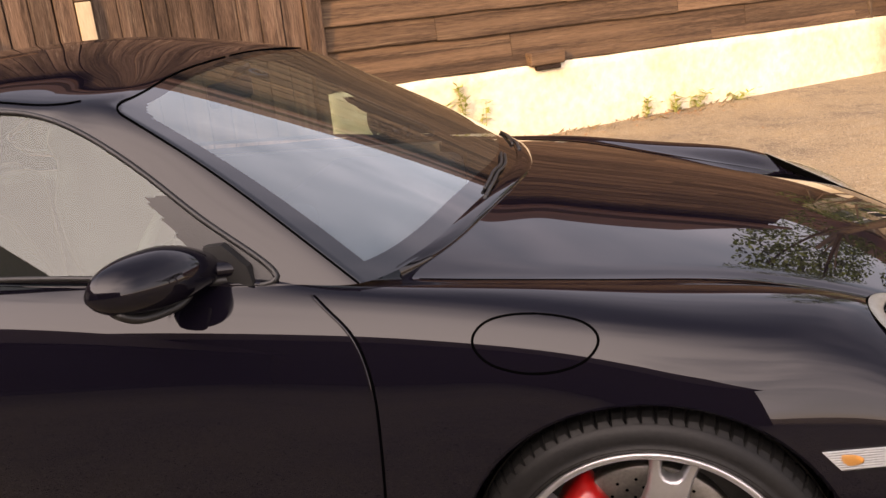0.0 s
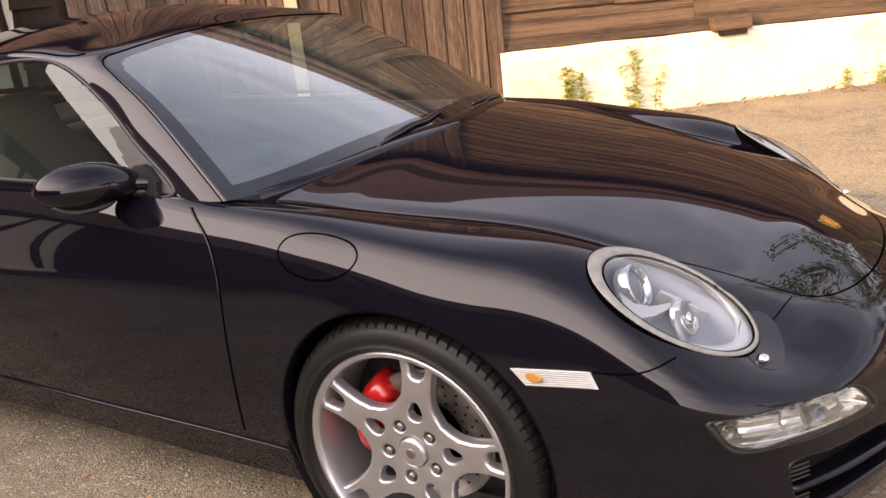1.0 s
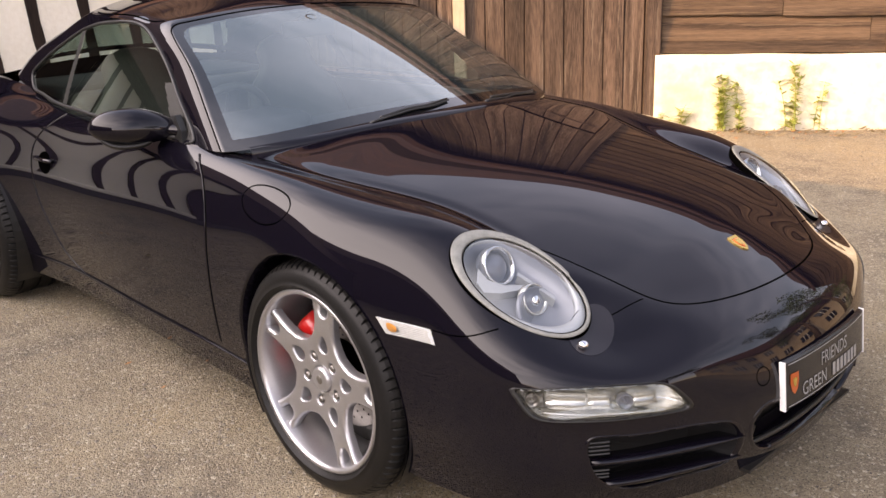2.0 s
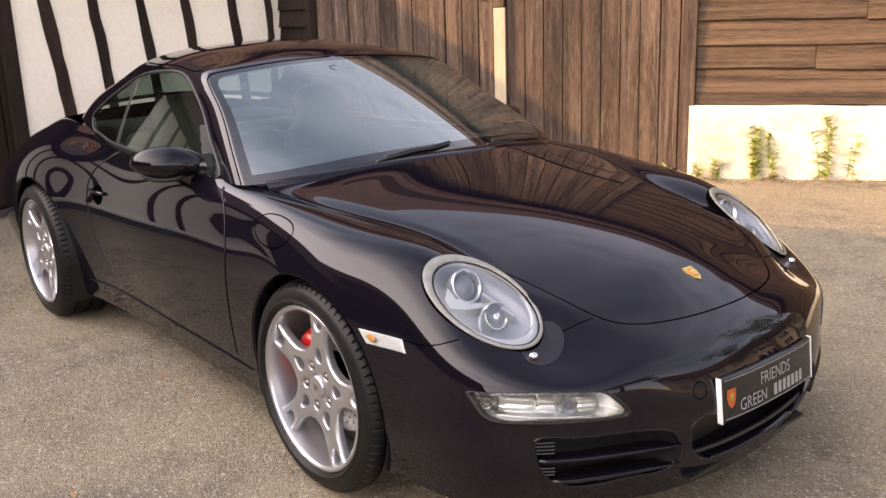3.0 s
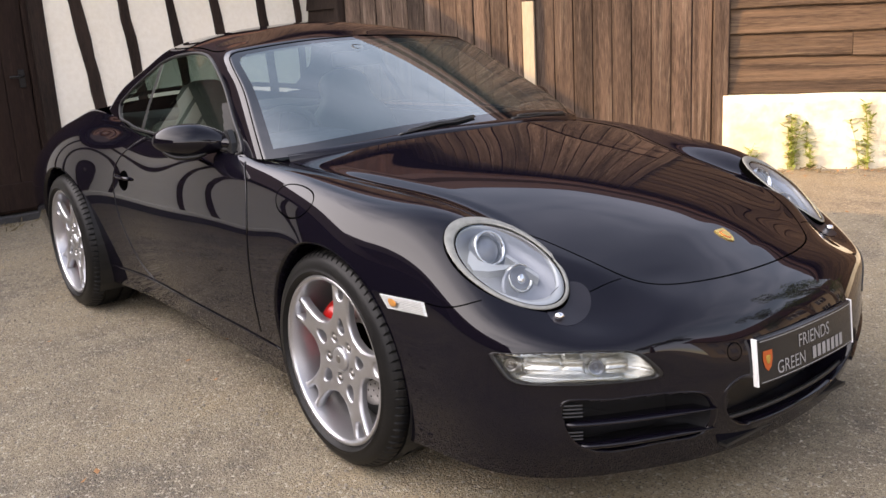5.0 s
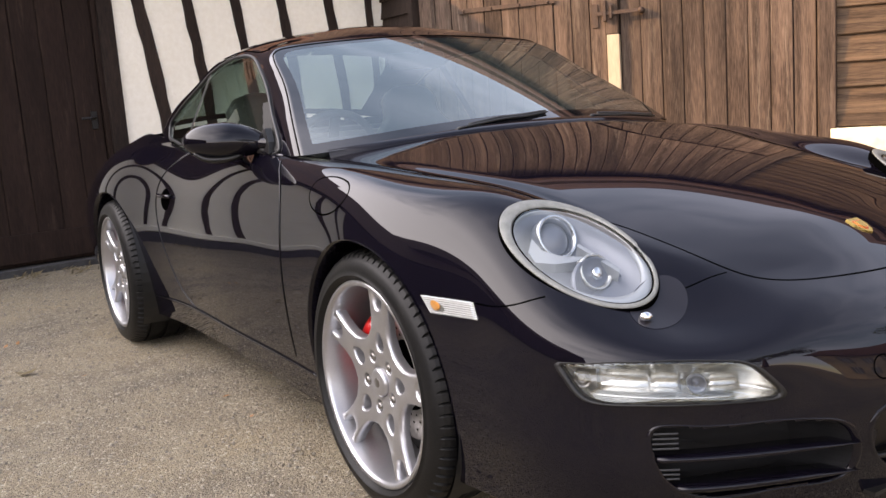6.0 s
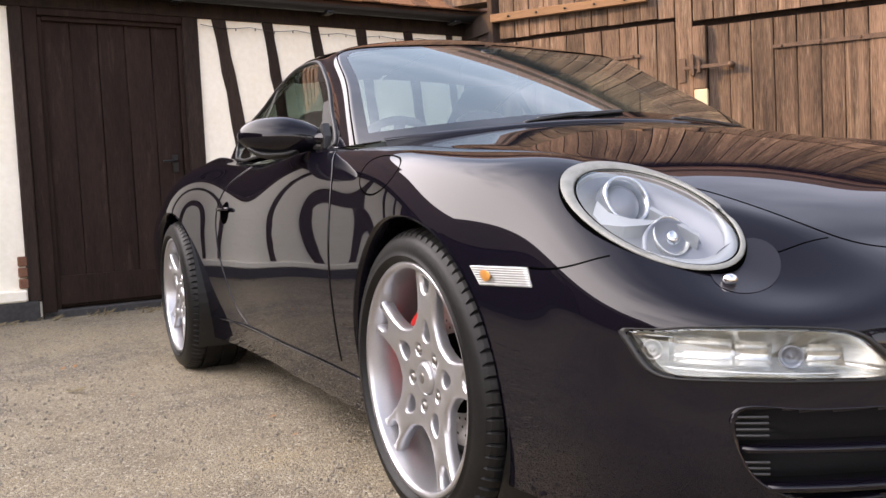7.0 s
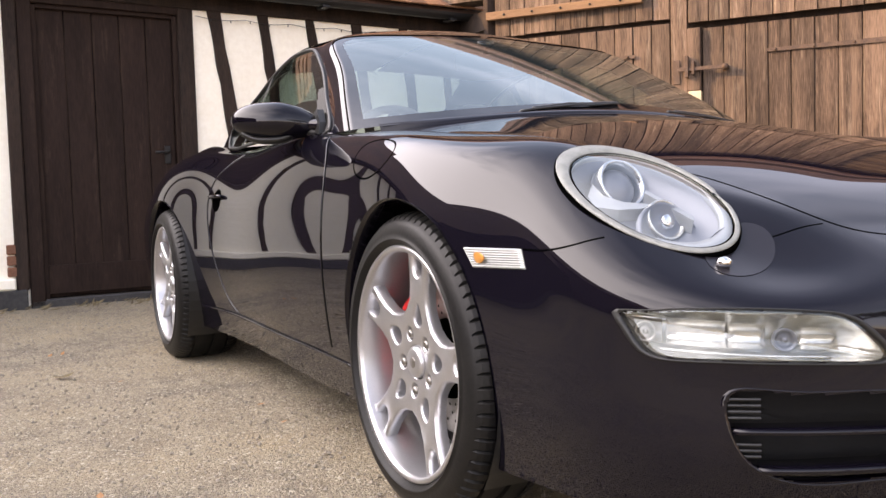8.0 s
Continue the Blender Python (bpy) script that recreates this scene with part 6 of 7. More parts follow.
    both("washer_nozzle", v, f, CHROME, [car, car], "chrome headlamp washer nozzle", True)


build_headlamps()


def protective_film():
    """A satin oval patch, rougher and paler than the paint, on the bumper ahead of each lamp."""
    mid = np.array((.690, .556, .575))
    o, m = on_body(mid)
    a = np.array((.62, -.45, -.5))
    a = a - m * a.dot(m)
    a /= np.linalg.norm(a)
    b = np.cross(m, a)
    t = np.linspace(0, 2 * math.pi, 48, endpoint=False)
    ring = lambda k: [(lambda q, w: q + w * 0.0009)(*on_body(o + a * 0.050 * k * math.cos(x) + b * 0.072 * k * math.sin(x))) for x in t]
    v, f = ring_strip([ring(k) for k in (1.0, 0.8, 0.6, 0.4, 0.2, 0.03)])
    f.append(tuple(range(len(v) - 48, len(v))))
    both("protective_film", v, f, SATIN_PATCH, [car, car], "satin oval patch on the bumper", True)


protective_film()


def opening(points, n=64):
    line = closed_line(points, n)
    got = [on_body(p) for p in line]
    return np.array([p for p, _ in got]), np.array([m for _, m in got])


def build_fog_lamps():
    lamps = pair_of("fog_lamp", "clear wrap-round front lamp in the bumper")
    p, m = opening(FOG)
    c, mm = p.mean(0), m.mean(0)
    mm /= np.linalg.norm(mm)
    grow = lambda s, lift: [c + (q - c) * s + k * lift for q, k in zip(p, m)]
    both("lamp_trim", *ring_strip([grow(1.035, -0.002), grow(1.03, 0.0015), grow(0.985, 0.003), grow(0.96, 0.001), grow(0.95, -0.010)]), TRIM, lamps, "", True)
    v, f = ring_strip([grow(0.97, -0.002), grow(0.95, 0.002), grow(0.85, 0.004), grow(0.6, 0.006), grow(0.3, 0.007), grow(0.05, 0.007)])
    f.append(tuple(range(len(v) - len(p), len(v))))
    for ob in both("cover_glass", v, f, LENS, lamps, "clear cover glass", True):
        ob.visible_shadow = False
    v, f = ring_strip([grow(0.99, -0.003), grow(0.95, -0.03), grow(0.82, -0.045), grow(0.5, -0.05), grow(0.05, -0.05)])
    f.append(tuple(range(len(v) - len(p), len(v))))
    both("reflector", v, f, LAMP_PALE, lamps, "", True)
    ax = np.array((0.27, -0.30, -0.02))
    ax /= np.linalg.norm(ax)
    up = np.array((0, 0, 1.0))
    for t, r, mat in ((-0.150, 0.016, STEEL), (0.045, 0.017, LAMP_GREY)):
        q0 = on_body(c + ax * t)[0] - mm * 0.034
        a = np.linspace(0, 2 * math.pi, 28, endpoint=False)
        mk = lambda rr, d: [q0 + rr * (math.cos(x) * ax + math.sin(x) * up) + mm * d for x in a]
        v, f = ring_strip([mk(r, 0.0), mk(r, 0.016), mk(r * 0.9, 0.018), mk(r * 0.7, 0.006), mk(r * 0.3, 0.0), mk(r * 0.22, 0.014), mk(r * 0.05, 0.016)])
        f.append(tuple(range(len(v) - 28, len(v))))
        both("lamp_cell", v, f, mat, lamps, "", True)
    # bright troughs behind the glass and the dark cell at the outer end
    for t0, t1, h, mat in ((-0.118, -0.035, 0.021, LAMP_PALE), (-0.030, 0.020, 0.019, LAMP_PALE), (0.068, 0.125, 0.017, LAMP_PALE), (-0.185, -0.124, 0.019, STEEL)):
        v, f = [], []
        for i, q in enumerate(np.linspace(t0, t1, 9)):
            o = on_body(c + ax * q)[0] - mm * 0.014 + up * 0.003
            for fi in np.linspace(-1.25, 1.25, 9):
                v.append(o + up * h * math.sin(fi) - mm * (0.022 * math.cos(fi) + 0.004 * (i % 8 in (0,))))
        f = [(i * 9 + j, i * 9 + j + 1, i * 9 + j + 10, i * 9 + j + 9) for i in range(8) for j in range(8)]
        both("trough", v, f, mat, lamps, "", True)
    line = [on_body(c + ax * q - up * 0.024)[0] - mm * 0.010 for q in np.linspace(-0.13, 0.11, 24)]
    both("lamp_step", *tube(smooth_line(line[::4] + [line[-1]], 24), 0.002, 6), LAMP_PALE, lamps, "", True)


build_fog_lamps()


def build_indicators():
    lamps = pair_of("side_indicator", "clear ribbed side indicator with amber bulb")
    a, b, c, d = [np.array(q) for q in ((.267, .820, .581), (.428, .785, .581), (.447, .792, .545), (.303, .818, .542))]
    at = lambda s, t: (a * (1 - s) + b * s) * (1 - t) + (d * (1 - s) + c * s) * t
    n = 30
    rows = []
    for i in range(n + 1):
        s = i / n
        rows.append([])
        for t, lift in ((0, -0.003), (0.03, 0.003), (0.10, 0.0055), (0.5, 0.0065), (0.90, 0.0055), (0.97, 0.003), (1, -0.003)):
            p, m = on_body(at(s, t))
            end = min(1.0, min(s, 1 - s) * 14)
            rows[-1].append(p + m * (lift * end - 0.002 * (1 - end)))
    v = [p for r in rows for p in r]
    f = [(i * 7 + j, i * 7 + j + 1, (i + 1) * 7 + j + 1, (i + 1) * 7 + j) for i in range(n) for j in range(6)]
    for ob in both("lens", v, f, LENS, lamps, "clear ribbed plastic lens"):
        ob.visible_shadow = False
    rows = []
    for i in range(n + 1):
        s = 0.02 + 0.96 * i / n
        rows.append([on_body(at(s, t))[0] + on_body(at(s, t))[1] * (0.0010 + (0.0012 if j % 2 else 0.0)) for j, t in enumerate(np.linspace(0.06, 0.94, 17))])
    v = [p for r in rows for p in r]
    f = [(i * 17 + j, i * 17 + j + 1, (i + 1) * 17 + j + 1, (i + 1) * 17 + j) for i in range(n) for j in range(16)]
    both("reflector", v, f, RIBBED, lamps)
    p, m = on_body(at(0.20, 0.5))
    bm = bmesh.new()
    bmesh.ops.create_uvsphere(bm, u_segments=12, v_segments=8, radius=0.015)
    v = [tuple(np.array(q.co) * (1.5, 0.12, 0.7) + p + m * 0.0025) for q in bm.verts]
    bm.verts.index_update()
    f = [tuple(q.index for q in face.verts) for face in bm.faces]
    bm.free()
    both("bulb", v, f, AMBER, lamps, "amber bulb", True)


build_indicators()


# ---------- intakes in the bumper ----------
def recess(name, points, depth, label, side=True):
    obs = pair_of(name, label) if side else [None]
    p, m = opening(points, 80)
    c = p.mean(0)
    back = np.array((-1.0, 0.25, 0.0)) if side else np.array((-1.0, 0, 0))
    back /= np.linalg.norm(back)
    grow = lambda s, lift, d: [c + (q - c) * s + k * lift + back * d for q, k in zip(p, m)]
    v, f = ring_strip([grow(1.02, -0.001, 0), grow(1.012, 0.001, 0), grow(0.975, 0.0015, 0.0), grow(0.955, -0.002, 0.004), grow(0.95, -0.006, 0.016)])
    both("lip", v, f, PAINT, obs, "", True)
    v, f = ring_strip([grow(0.955, 0.0, 0.006), grow(0.95, 0.0, depth * 0.6), grow(0.9, 0.0, depth), grow(0.1, 0, depth)])
    f.append(tuple(range(len(v) - len(p), len(v))))
    both("duct", v, f, DUCT, obs)
    return obs, c, back


def build_intakes():
    obs, c, back = recess("bumper_intake", VENT, 0.11, "black air intake with blades in the bumper")
    for z, lift, y0, y1, thick in ((.318, .004, .652, .322, .009), (.258, .006, .625, .318, .011)):
        line = [on_body((np.interp(y, [.325, .405, .485, .605, .665], [.932, .911, .876, .806, .763]), y, z))[0] for y in np.linspace(y0, y1, 24)]
        v, f = [], []
        for i, q in enumerate(line):
            q = np.array(q) - back * 0.014 * max(0.0, i / 23 - 0.7)
            h = thick * (1 - 0.92 * max(0.0, i / 11.5 - 1) ** 2)
            o = -back
            for a, b in ((o * lift, h * 0.15), (o * lift * 0.6, h * 0.5), (back * 0.055, h * 0.7), (back * 0.055, -h * 0.2), (o * lift * 0.6, -h * 0.4)):
                v.append(q + a + np.array((0, 0, b)))
        for i in range(len(line) - 1):
            for j in range(5):
                f.append((i * 5 + j, i * 5 + (j + 1) % 5, (i + 1) * 5 + (j + 1) % 5, (i + 1) * 5 + j))
        f += [tuple(range(5))[::-1], tuple(range(len(v) - 5, len(v)))]
        both("blade", v, f, PAINT, obs, "", True)
    for k in range(7):
        z = (.366, .357, .348, .339, .300, .291, .282)[k]
        line = [on_body((np.interp(y, [.605, .665], [.806, .763]), y, z))[0] + back * 0.006 for y in np.linspace(.657, .620, 6)]
        both("fin", *tube(line, 0.0022, 6), TRIM, obs)
    # the wide middle opening under the plate
    grille = new("front_grille")
    grille.parent = car
    tagged(grille, "black opening with slat under the plate")
    path = smooth_line([(.984, 0, .372), (.977, .17, .372), (.960, .285, .371), (.953, .306, .345), (.950, .296, .295), (.949, .245, .243), (.957, .15, .219), (.964, 0, .215)], 90)
    got = [on_body(q) for q in path]
    mid = np.array((.975, 0, .295))
    for s in (1, -1):
        v, f = [], []
        for q, m in got:
            w = np.array((0, mid[1] - q[1] if q[1] > .2 else 0, mid[2] - q[2]))
            w = w - m * w.dot(m)
            w /= np.linalg.norm(w)
            for d, l in ((-0.006, -0.001), (-0.003, 0.0015), (0.006, 0.002), (0.010, -0.003), (0.011, -0.09)):
                v.append((q + m * max(l, -0.01) + w * d + np.array((min(0, l + 0.01), 0, 0))) * (1, s, 1))
        f = [(i * 5 + j, i * 5 + j + 1, (i + 1) * 5 + j + 1, (i + 1) * 5 + j) for i in range(len(got) - 1) for j in range(4)]
        link_mesh("lip", v, f, PAINT, grille, "", True)
    v = [(.86, -.33, .40), (.86, .33, .40), (.86, .33, .19), (.86, -.33, .19)]
    link_mesh("duct_back", v, [(0, 1, 2, 3)], TRIM, grille)
    box("duct_floor", (.86, -.28, .196), (.945, .28, .204), TRIM, grille)
    line = [on_body((.96, y, .262))[0] + np.array((-0.018, 0, 0)) for y in np.linspace(-.275, .275, 41)[20:]]
    line = [q * (1, -1, 1) for q in line[:0:-1]] + line
    v, f = tube(line, 0.0075, 8, flat=0.8)
    link_mesh("slat", v, f, TRIM, grille, "", True)


build_intakes()


# ---------- number plate board, badge ----------
def text_mesh(words, size, mat, parent, place):
    """Built-in font as a flat mesh, bent onto the plate by place(x, y)."""
    cu = bpy.data.curves.new("letters", "FONT")
    cu.body, cu.size, cu.align_x = words, size, "LEFT"
    cu.resolution_u = 3
    tmp = bpy.data.objects.new("letters", cu)
    scene.collection.objects.link(tmp)
    me = bpy.data.meshes.new_from_object(tmp.evaluated_get(bpy.context.evaluated_depsgraph_get()))
    bpy.data.objects.remove(tmp)
    for q in me.vertices:
        q.co = place(q.co.x, q.co.y)
    me.materials.clear()
    me.materials.append(mat)
    ob = new("lettering", me)
    ob.parent = parent
    return ob


def build_plate():
    board = new("plate")
    board.parent = car
    tagged(board, "bent black plate with grey lettering and white edge")

    def at(y, z, out):
        p, m = on_body((np.interp(abs(y), [0, .25], [.985, .962]), abs(y), .41))
        x = p[0] + 0.016 + out - (z - .355) * 0.10
        return Vector((x, y, z))

    n = 40
    v, f = [], []
    prof = [(.353, 0.0), (.350, -.004), (.350, -.012), (.466, -.012), (.466, -.004), (.463, 0.0)]
    for i in range(n + 1):
        y = -.218 + .436 * i / n
        v += [at(y, z, o) for z, o in prof]
    k = len(prof)
    f = [(i * k + j, i * k + (j + 1) % k, (i + 1) * k + (j + 1) % k, (i + 1) * k + j) for i in range(n) for j in range(k)]
    f += [tuple(range(k)), tuple(range(n * k, n * k + k))]
    link_mesh("board", v, f, PLATE, board)
    for y0, y1 in ((-.2225, -.2185), (.2185, .2225)):
        v = []
        for y in (y0, y1):
            v += [at(y, z, o) for z, o in ((.349, .002), (.349, -.011), (.467, -.011), (.467, .002))]
        link_mesh("edge", v, [(0, 1, 2, 3), (7, 6, 5, 4), (0, 4, 5, 1), (1, 5, 6, 2), (2, 6, 7, 3), (3, 7, 4, 0)], WHITE, board, "white end strip")
    for z in (.357, .459):
        v = []
        for i in range(n + 1):
            y = -.208 + .416 * i / n
            v += [at(y, z - .0012, .0012), at(y, z + .0012, .0012)]
        link_mesh("border", v, [(2 * i, 2 * i + 2, 2 * i + 3, 2 * i + 1) for i in range(n)], LETTER, board)
    text_mesh("FRIENDS", 0.047, LETTER, board, lambda x, y: at(-.062 + x * 0.82, .412 + y, .0015))
    text_mesh("GREEN", 0.047, LETTER, board, lambda x, y: at(-.152 + x * 0.82, .366 + y, .0015))
    for i in range(7):
        v = []
        y0 = .000 + i * .0225
        for y in (y0, y0 + .016):
            v += [at(y, .366, .0015), at(y, .398, .0015)]
        link_mesh("bar", v, [(0, 2, 3, 1)], LETTER, board)
    # small shield beside the lettering
    pts = [(-.018, .024), (.018, .024), (.019, .002), (.012, -.018), (0, -.028), (-.012, -.018), (-.019, .002)]
    v = [at(-.184 + y * .9, .410 + z, .0018) for y, z in pts]
    link_mesh("shield", v, [tuple(range(7))], BADGE_RED, board, "orange-red shield")
    v = [at(-.184 + y * .42, .412 + z * .45, .003) for y, z in pts]
    link_mesh("shield_centre", v, [tuple(range(7))], GOLD, board, "gold shield centre")
    # badge on the bonnet's tip
    badge = new("bonnet_badge")
    badge.parent = car
    tagged(badge, "small gold shield badge")
    o, m = on_body((.733, 0, .643))
    m = np.array((m[0], 0, m[2])) / math.hypot(m[0], m[2])
    fwd = np.array((m[2], 0, -m[0]))
    for s, mat, l, nm in ((1.0, GOLD, .003, "shield"), (.62, BADGE_RED, .0040, "field"), (.46, GOLD, .0054, "centre")):
        v = []
        for lift in (-.004, l):
            v += [o + np.array((0, a * s * 1.05, 0)) - fwd * b * s * 1.05 + m * lift for a, b in pts]
        f = [tuple(range(7, 14))] + [(i, (i + 1) % 7, 7 + (i + 1) % 7, 7 + i) for i in range(7)]
        link_mesh(nm, v, f, mat, badge)
    # round tow-eye cover in the bumper
    o, m = on_body((.952, .27, .445))
    a = np.cross(m, (0, 0, 1))
    a /= np.linalg.norm(a)
    b = np.cross(a, m)
    ring = [o + (a * math.cos(t) + b * math.sin(t)) * .021 for t in np.linspace(0, 2 * math.pi, 12, endpoint=False)]
    ribbon("tow_cover_seam", ring, 0.003, n=40, sides=(-1,), closed=True)


build_plate()


# ---------- door mirrors, handles, wipers, trim ----------
def build_mirrors():
    mirrors = pair_of("door_mirror", "black oval door mirror on a short stalk")
    d = np.array((-.47, .883, 0.0))
    e = np.array((.883, .47, 0.0))
    c = np.array((-.852, .824, .904))
    n, k = 36, 22
    rings = []
    for i in range(k + 1):
        t = -1 + 2 * i / k
        r = max(0.03, (1 - abs(t) ** 2.6)) ** 0.5 if t > 0 else max(0.05, 1 - 0.85 * abs(t) ** 1.9)
        reach = 0.116 if t > 0 else 0.170
        ring = []
        for j in range(n):
            a = 2 * math.pi * j / n
            ex, ez = math.cos(a), math.sin(a)
            depth = 0.070 if ex > 0 else 0.042
            hgt = (0.059 if ez > 0 else 0.052) * (1.0 - 0.12 * t)
            ring.append(c + d * t * reach + e * ex * depth * r * (1 - 0.15 * t) + np.array((0, 0, ez * hgt * r + (0.006 * t if t > 0 else 0.022 * t * abs(t)))))
        rings.append(ring)
    v, f = ring_strip(rings)
    f += [tuple(range(n))[::-1], tuple(range(len(v) - n, len(v)))]
    both("housing", v, f, PAINT, mirrors, "", True)
    # dark foot strip under the shell
    line = [c + d * t * 0.098 + e * 0.012 + np.array((0, 0, -0.048 * (1 - abs(t) ** 3.0) - 0.004)) for t in np.linspace(-0.95, 0.8, 20)]
    v, f = tube(line, [0.020 * (1 - abs(t) ** 3) + 0.010 for t in np.linspace(-0.95, 0.8, 20)], 10, flat=0.4)
    both("foot", v, f, TRIM, mirrors, "matt black foot", True)
    glass = [c - e * 0.040 + d * 0.090 * math.cos(a) + np.array((0, 0, 0.044 * math.sin(a))) for a in np.linspace(0, 2 * math.pi, 30, endpoint=False)]
    both("mirror_glass", glass, [tuple(range(30))], CHROME, mirrors, "mirror glass")
    for z0, r in ((.893, .018), (.872, .011)):
        line = smooth_line([(-.735, .700, z0 - .006), (-.765, .722, z0 - .002), (-.80, .748, z0 + .003), (-.835, .785, z0 + .008)], 14)
        v, f = tube(line, np.linspace(r * 1.25, r, 14), 12, flat=0.8)
        both("stalk", v, f, PAINT if r > .012 else TRIM, mirrors, "", True)
    p = np.array((-.725, .722, .880))
    v = [p + np.array(q) for q in ((-.07, .0, -.018), (.03, .012, -.020), (.02, .006, .015), (-.03, -.006, .055), (-.07, -.012, .05))]
    w = [q - np.array((0, .02, 0)) for q in v]
    both("base_plate", v + w, [(0, 1, 2, 3, 4), (9, 8, 7, 6, 5)] + [(i, (i + 1) % 5, 5 + (i + 1) % 5, 5 + i) for i in range(5)], TRIM, mirrors, "")


build_mirrors()


def build_handles():
    hs = pair_of("door_handle", "black door handle over a round recess")
    o, m = on_body((-1.655, .795, .686))
    ax = np.array((1.0, 0, 0)) - m * m[0]
    ax /= np.linalg.norm(ax)
    up = np.cross(m, ax)
    up = up if up[2] > 0 else -up
    t = np.linspace(0, 2 * math.pi, 32, endpoint=False)
    mk = lambda r, d: [on_body(o + ax * 0.052 * r * math.cos(x) + up * 0.040 * r * math.sin(x))[0] + m * d for x in t]
    # flat black disc on the door; the hollow's shade is painted, not sunk
    v, f = ring_strip([mk(1.06, .0004), mk(1.0, .0015), mk(.92, .001), mk(.85, .0006), mk(.02, .0004)])
    both("recess", v, f, SEAM, hs, "", True)
    line = [o + ax * s + up * (0.012) + m * (0.004 + 0.016 * math.sin(math.pi * (s + .075) / .15) ** 0.6) for s in np.linspace(-.0749, .0749, 20)]
    v, f = tube(line, 0.0095, 10, flat=0.8)
    both("grip", v, f, PAINT, hs, "", True)


build_handles()


def cabin_at(y, height):
    """A place on the glass at half-width y and a way up from its base, and the normal."""
    j = int(np.argmin(abs(cv_ - height)))
    front = CG[:int(np.searchsorted(cu_, CABIN.u[3])), j]
    i = int(np.argmin(abs(front[:, 1] - abs(y))))
    s = 1 if y >= 0 else -1
    return front[i] * (1, s, 1), CN[i, j] * (1, s, 1)


def build_wipers():
    for y0, y1, h0, h1 in ((-.30, .03, .002, .030), (.20, .56, .000, .008)):
        w = new("wiper")
        w.parent = car
        tagged(w, "black windscreen wiper arm and blade")
        arm, blade = [], []
        for k in range(24):
            s = k / 23
            y = y0 + (y1 - y0) * s
            p, m = cabin_at(y, h0 + (h1 - h0) * s)
            arm.append(p + m * (0.007 - 0.001 * s))
            if s > 0.12:
                p, m = cabin_at(y, h0 + (h1 - h0) * s + .009)
                blade.append(p + m * (0.004 + 0.002 * math.sin(math.pi * s)))
        arm = smooth_line(arm[::4] + [arm[-1]], 24)
        blade = smooth_line(blade[::4] + [blade[-1]], 24)
        v, f = tube(arm, np.linspace(0.0056, 0.0036, 24), 8, flat=0.7)
        link_mesh("arm", v, f, TRIM, w, "", True)
        v, f = tube(blade, 0.0042, 8, flat=1.2)
        link_mesh("blade", v, f, TRIM, w, "", True)
        p, m = cabin_at(y0, h0)
        v, f = revolve([(0.0, 0.003), (0.005, 0.002), (0.007, -0.002), (0.008, -0.02)], 16, "z")
        piv = link_mesh("pivot", v, f, TRIM, w, "", True)
        piv.matrix_basis = Matrix.Translation(p + m * 0.005)
    # painted cowl between bonnet and glass
    line = [cabin_at(y, 0.006) for y in np.linspace(-.66, .66, 61)]
    pos = np.array(smooth_line([(p + m * 0.002) for p, m in line[::5]], 61))
    rows = []
    for p in pos:
        side = 1 if p[1] >= 0 else -1
        ahead = 0.034 * (1 - (abs(p[1]) / 0.68) ** 4) + 0.006
        q, m = on_body((p[0] + ahead, abs(p[1]), p[2]))
        q = (np.array(q) + np.array(m) * 0.0022) * (1, side, 1)
        rows.append([p + (q - p) * t + np.array((0, 0, 0.003 * math.sin(math.pi * t))) for t in (0, 0.25, 0.5, 0.75, 1)] + [q - np.array((0, 0, 0.006))])
    v = [p for row in rows for p in row]
    f = [(i * 6 + j, i * 6 + j + 1, i * 6 + j + 7, i * 6 + j + 6) for i in range(60) for j in range(5)]
    link_mesh("cowl_panel", v, f, PAINT, car, "", True)


build_wipers()


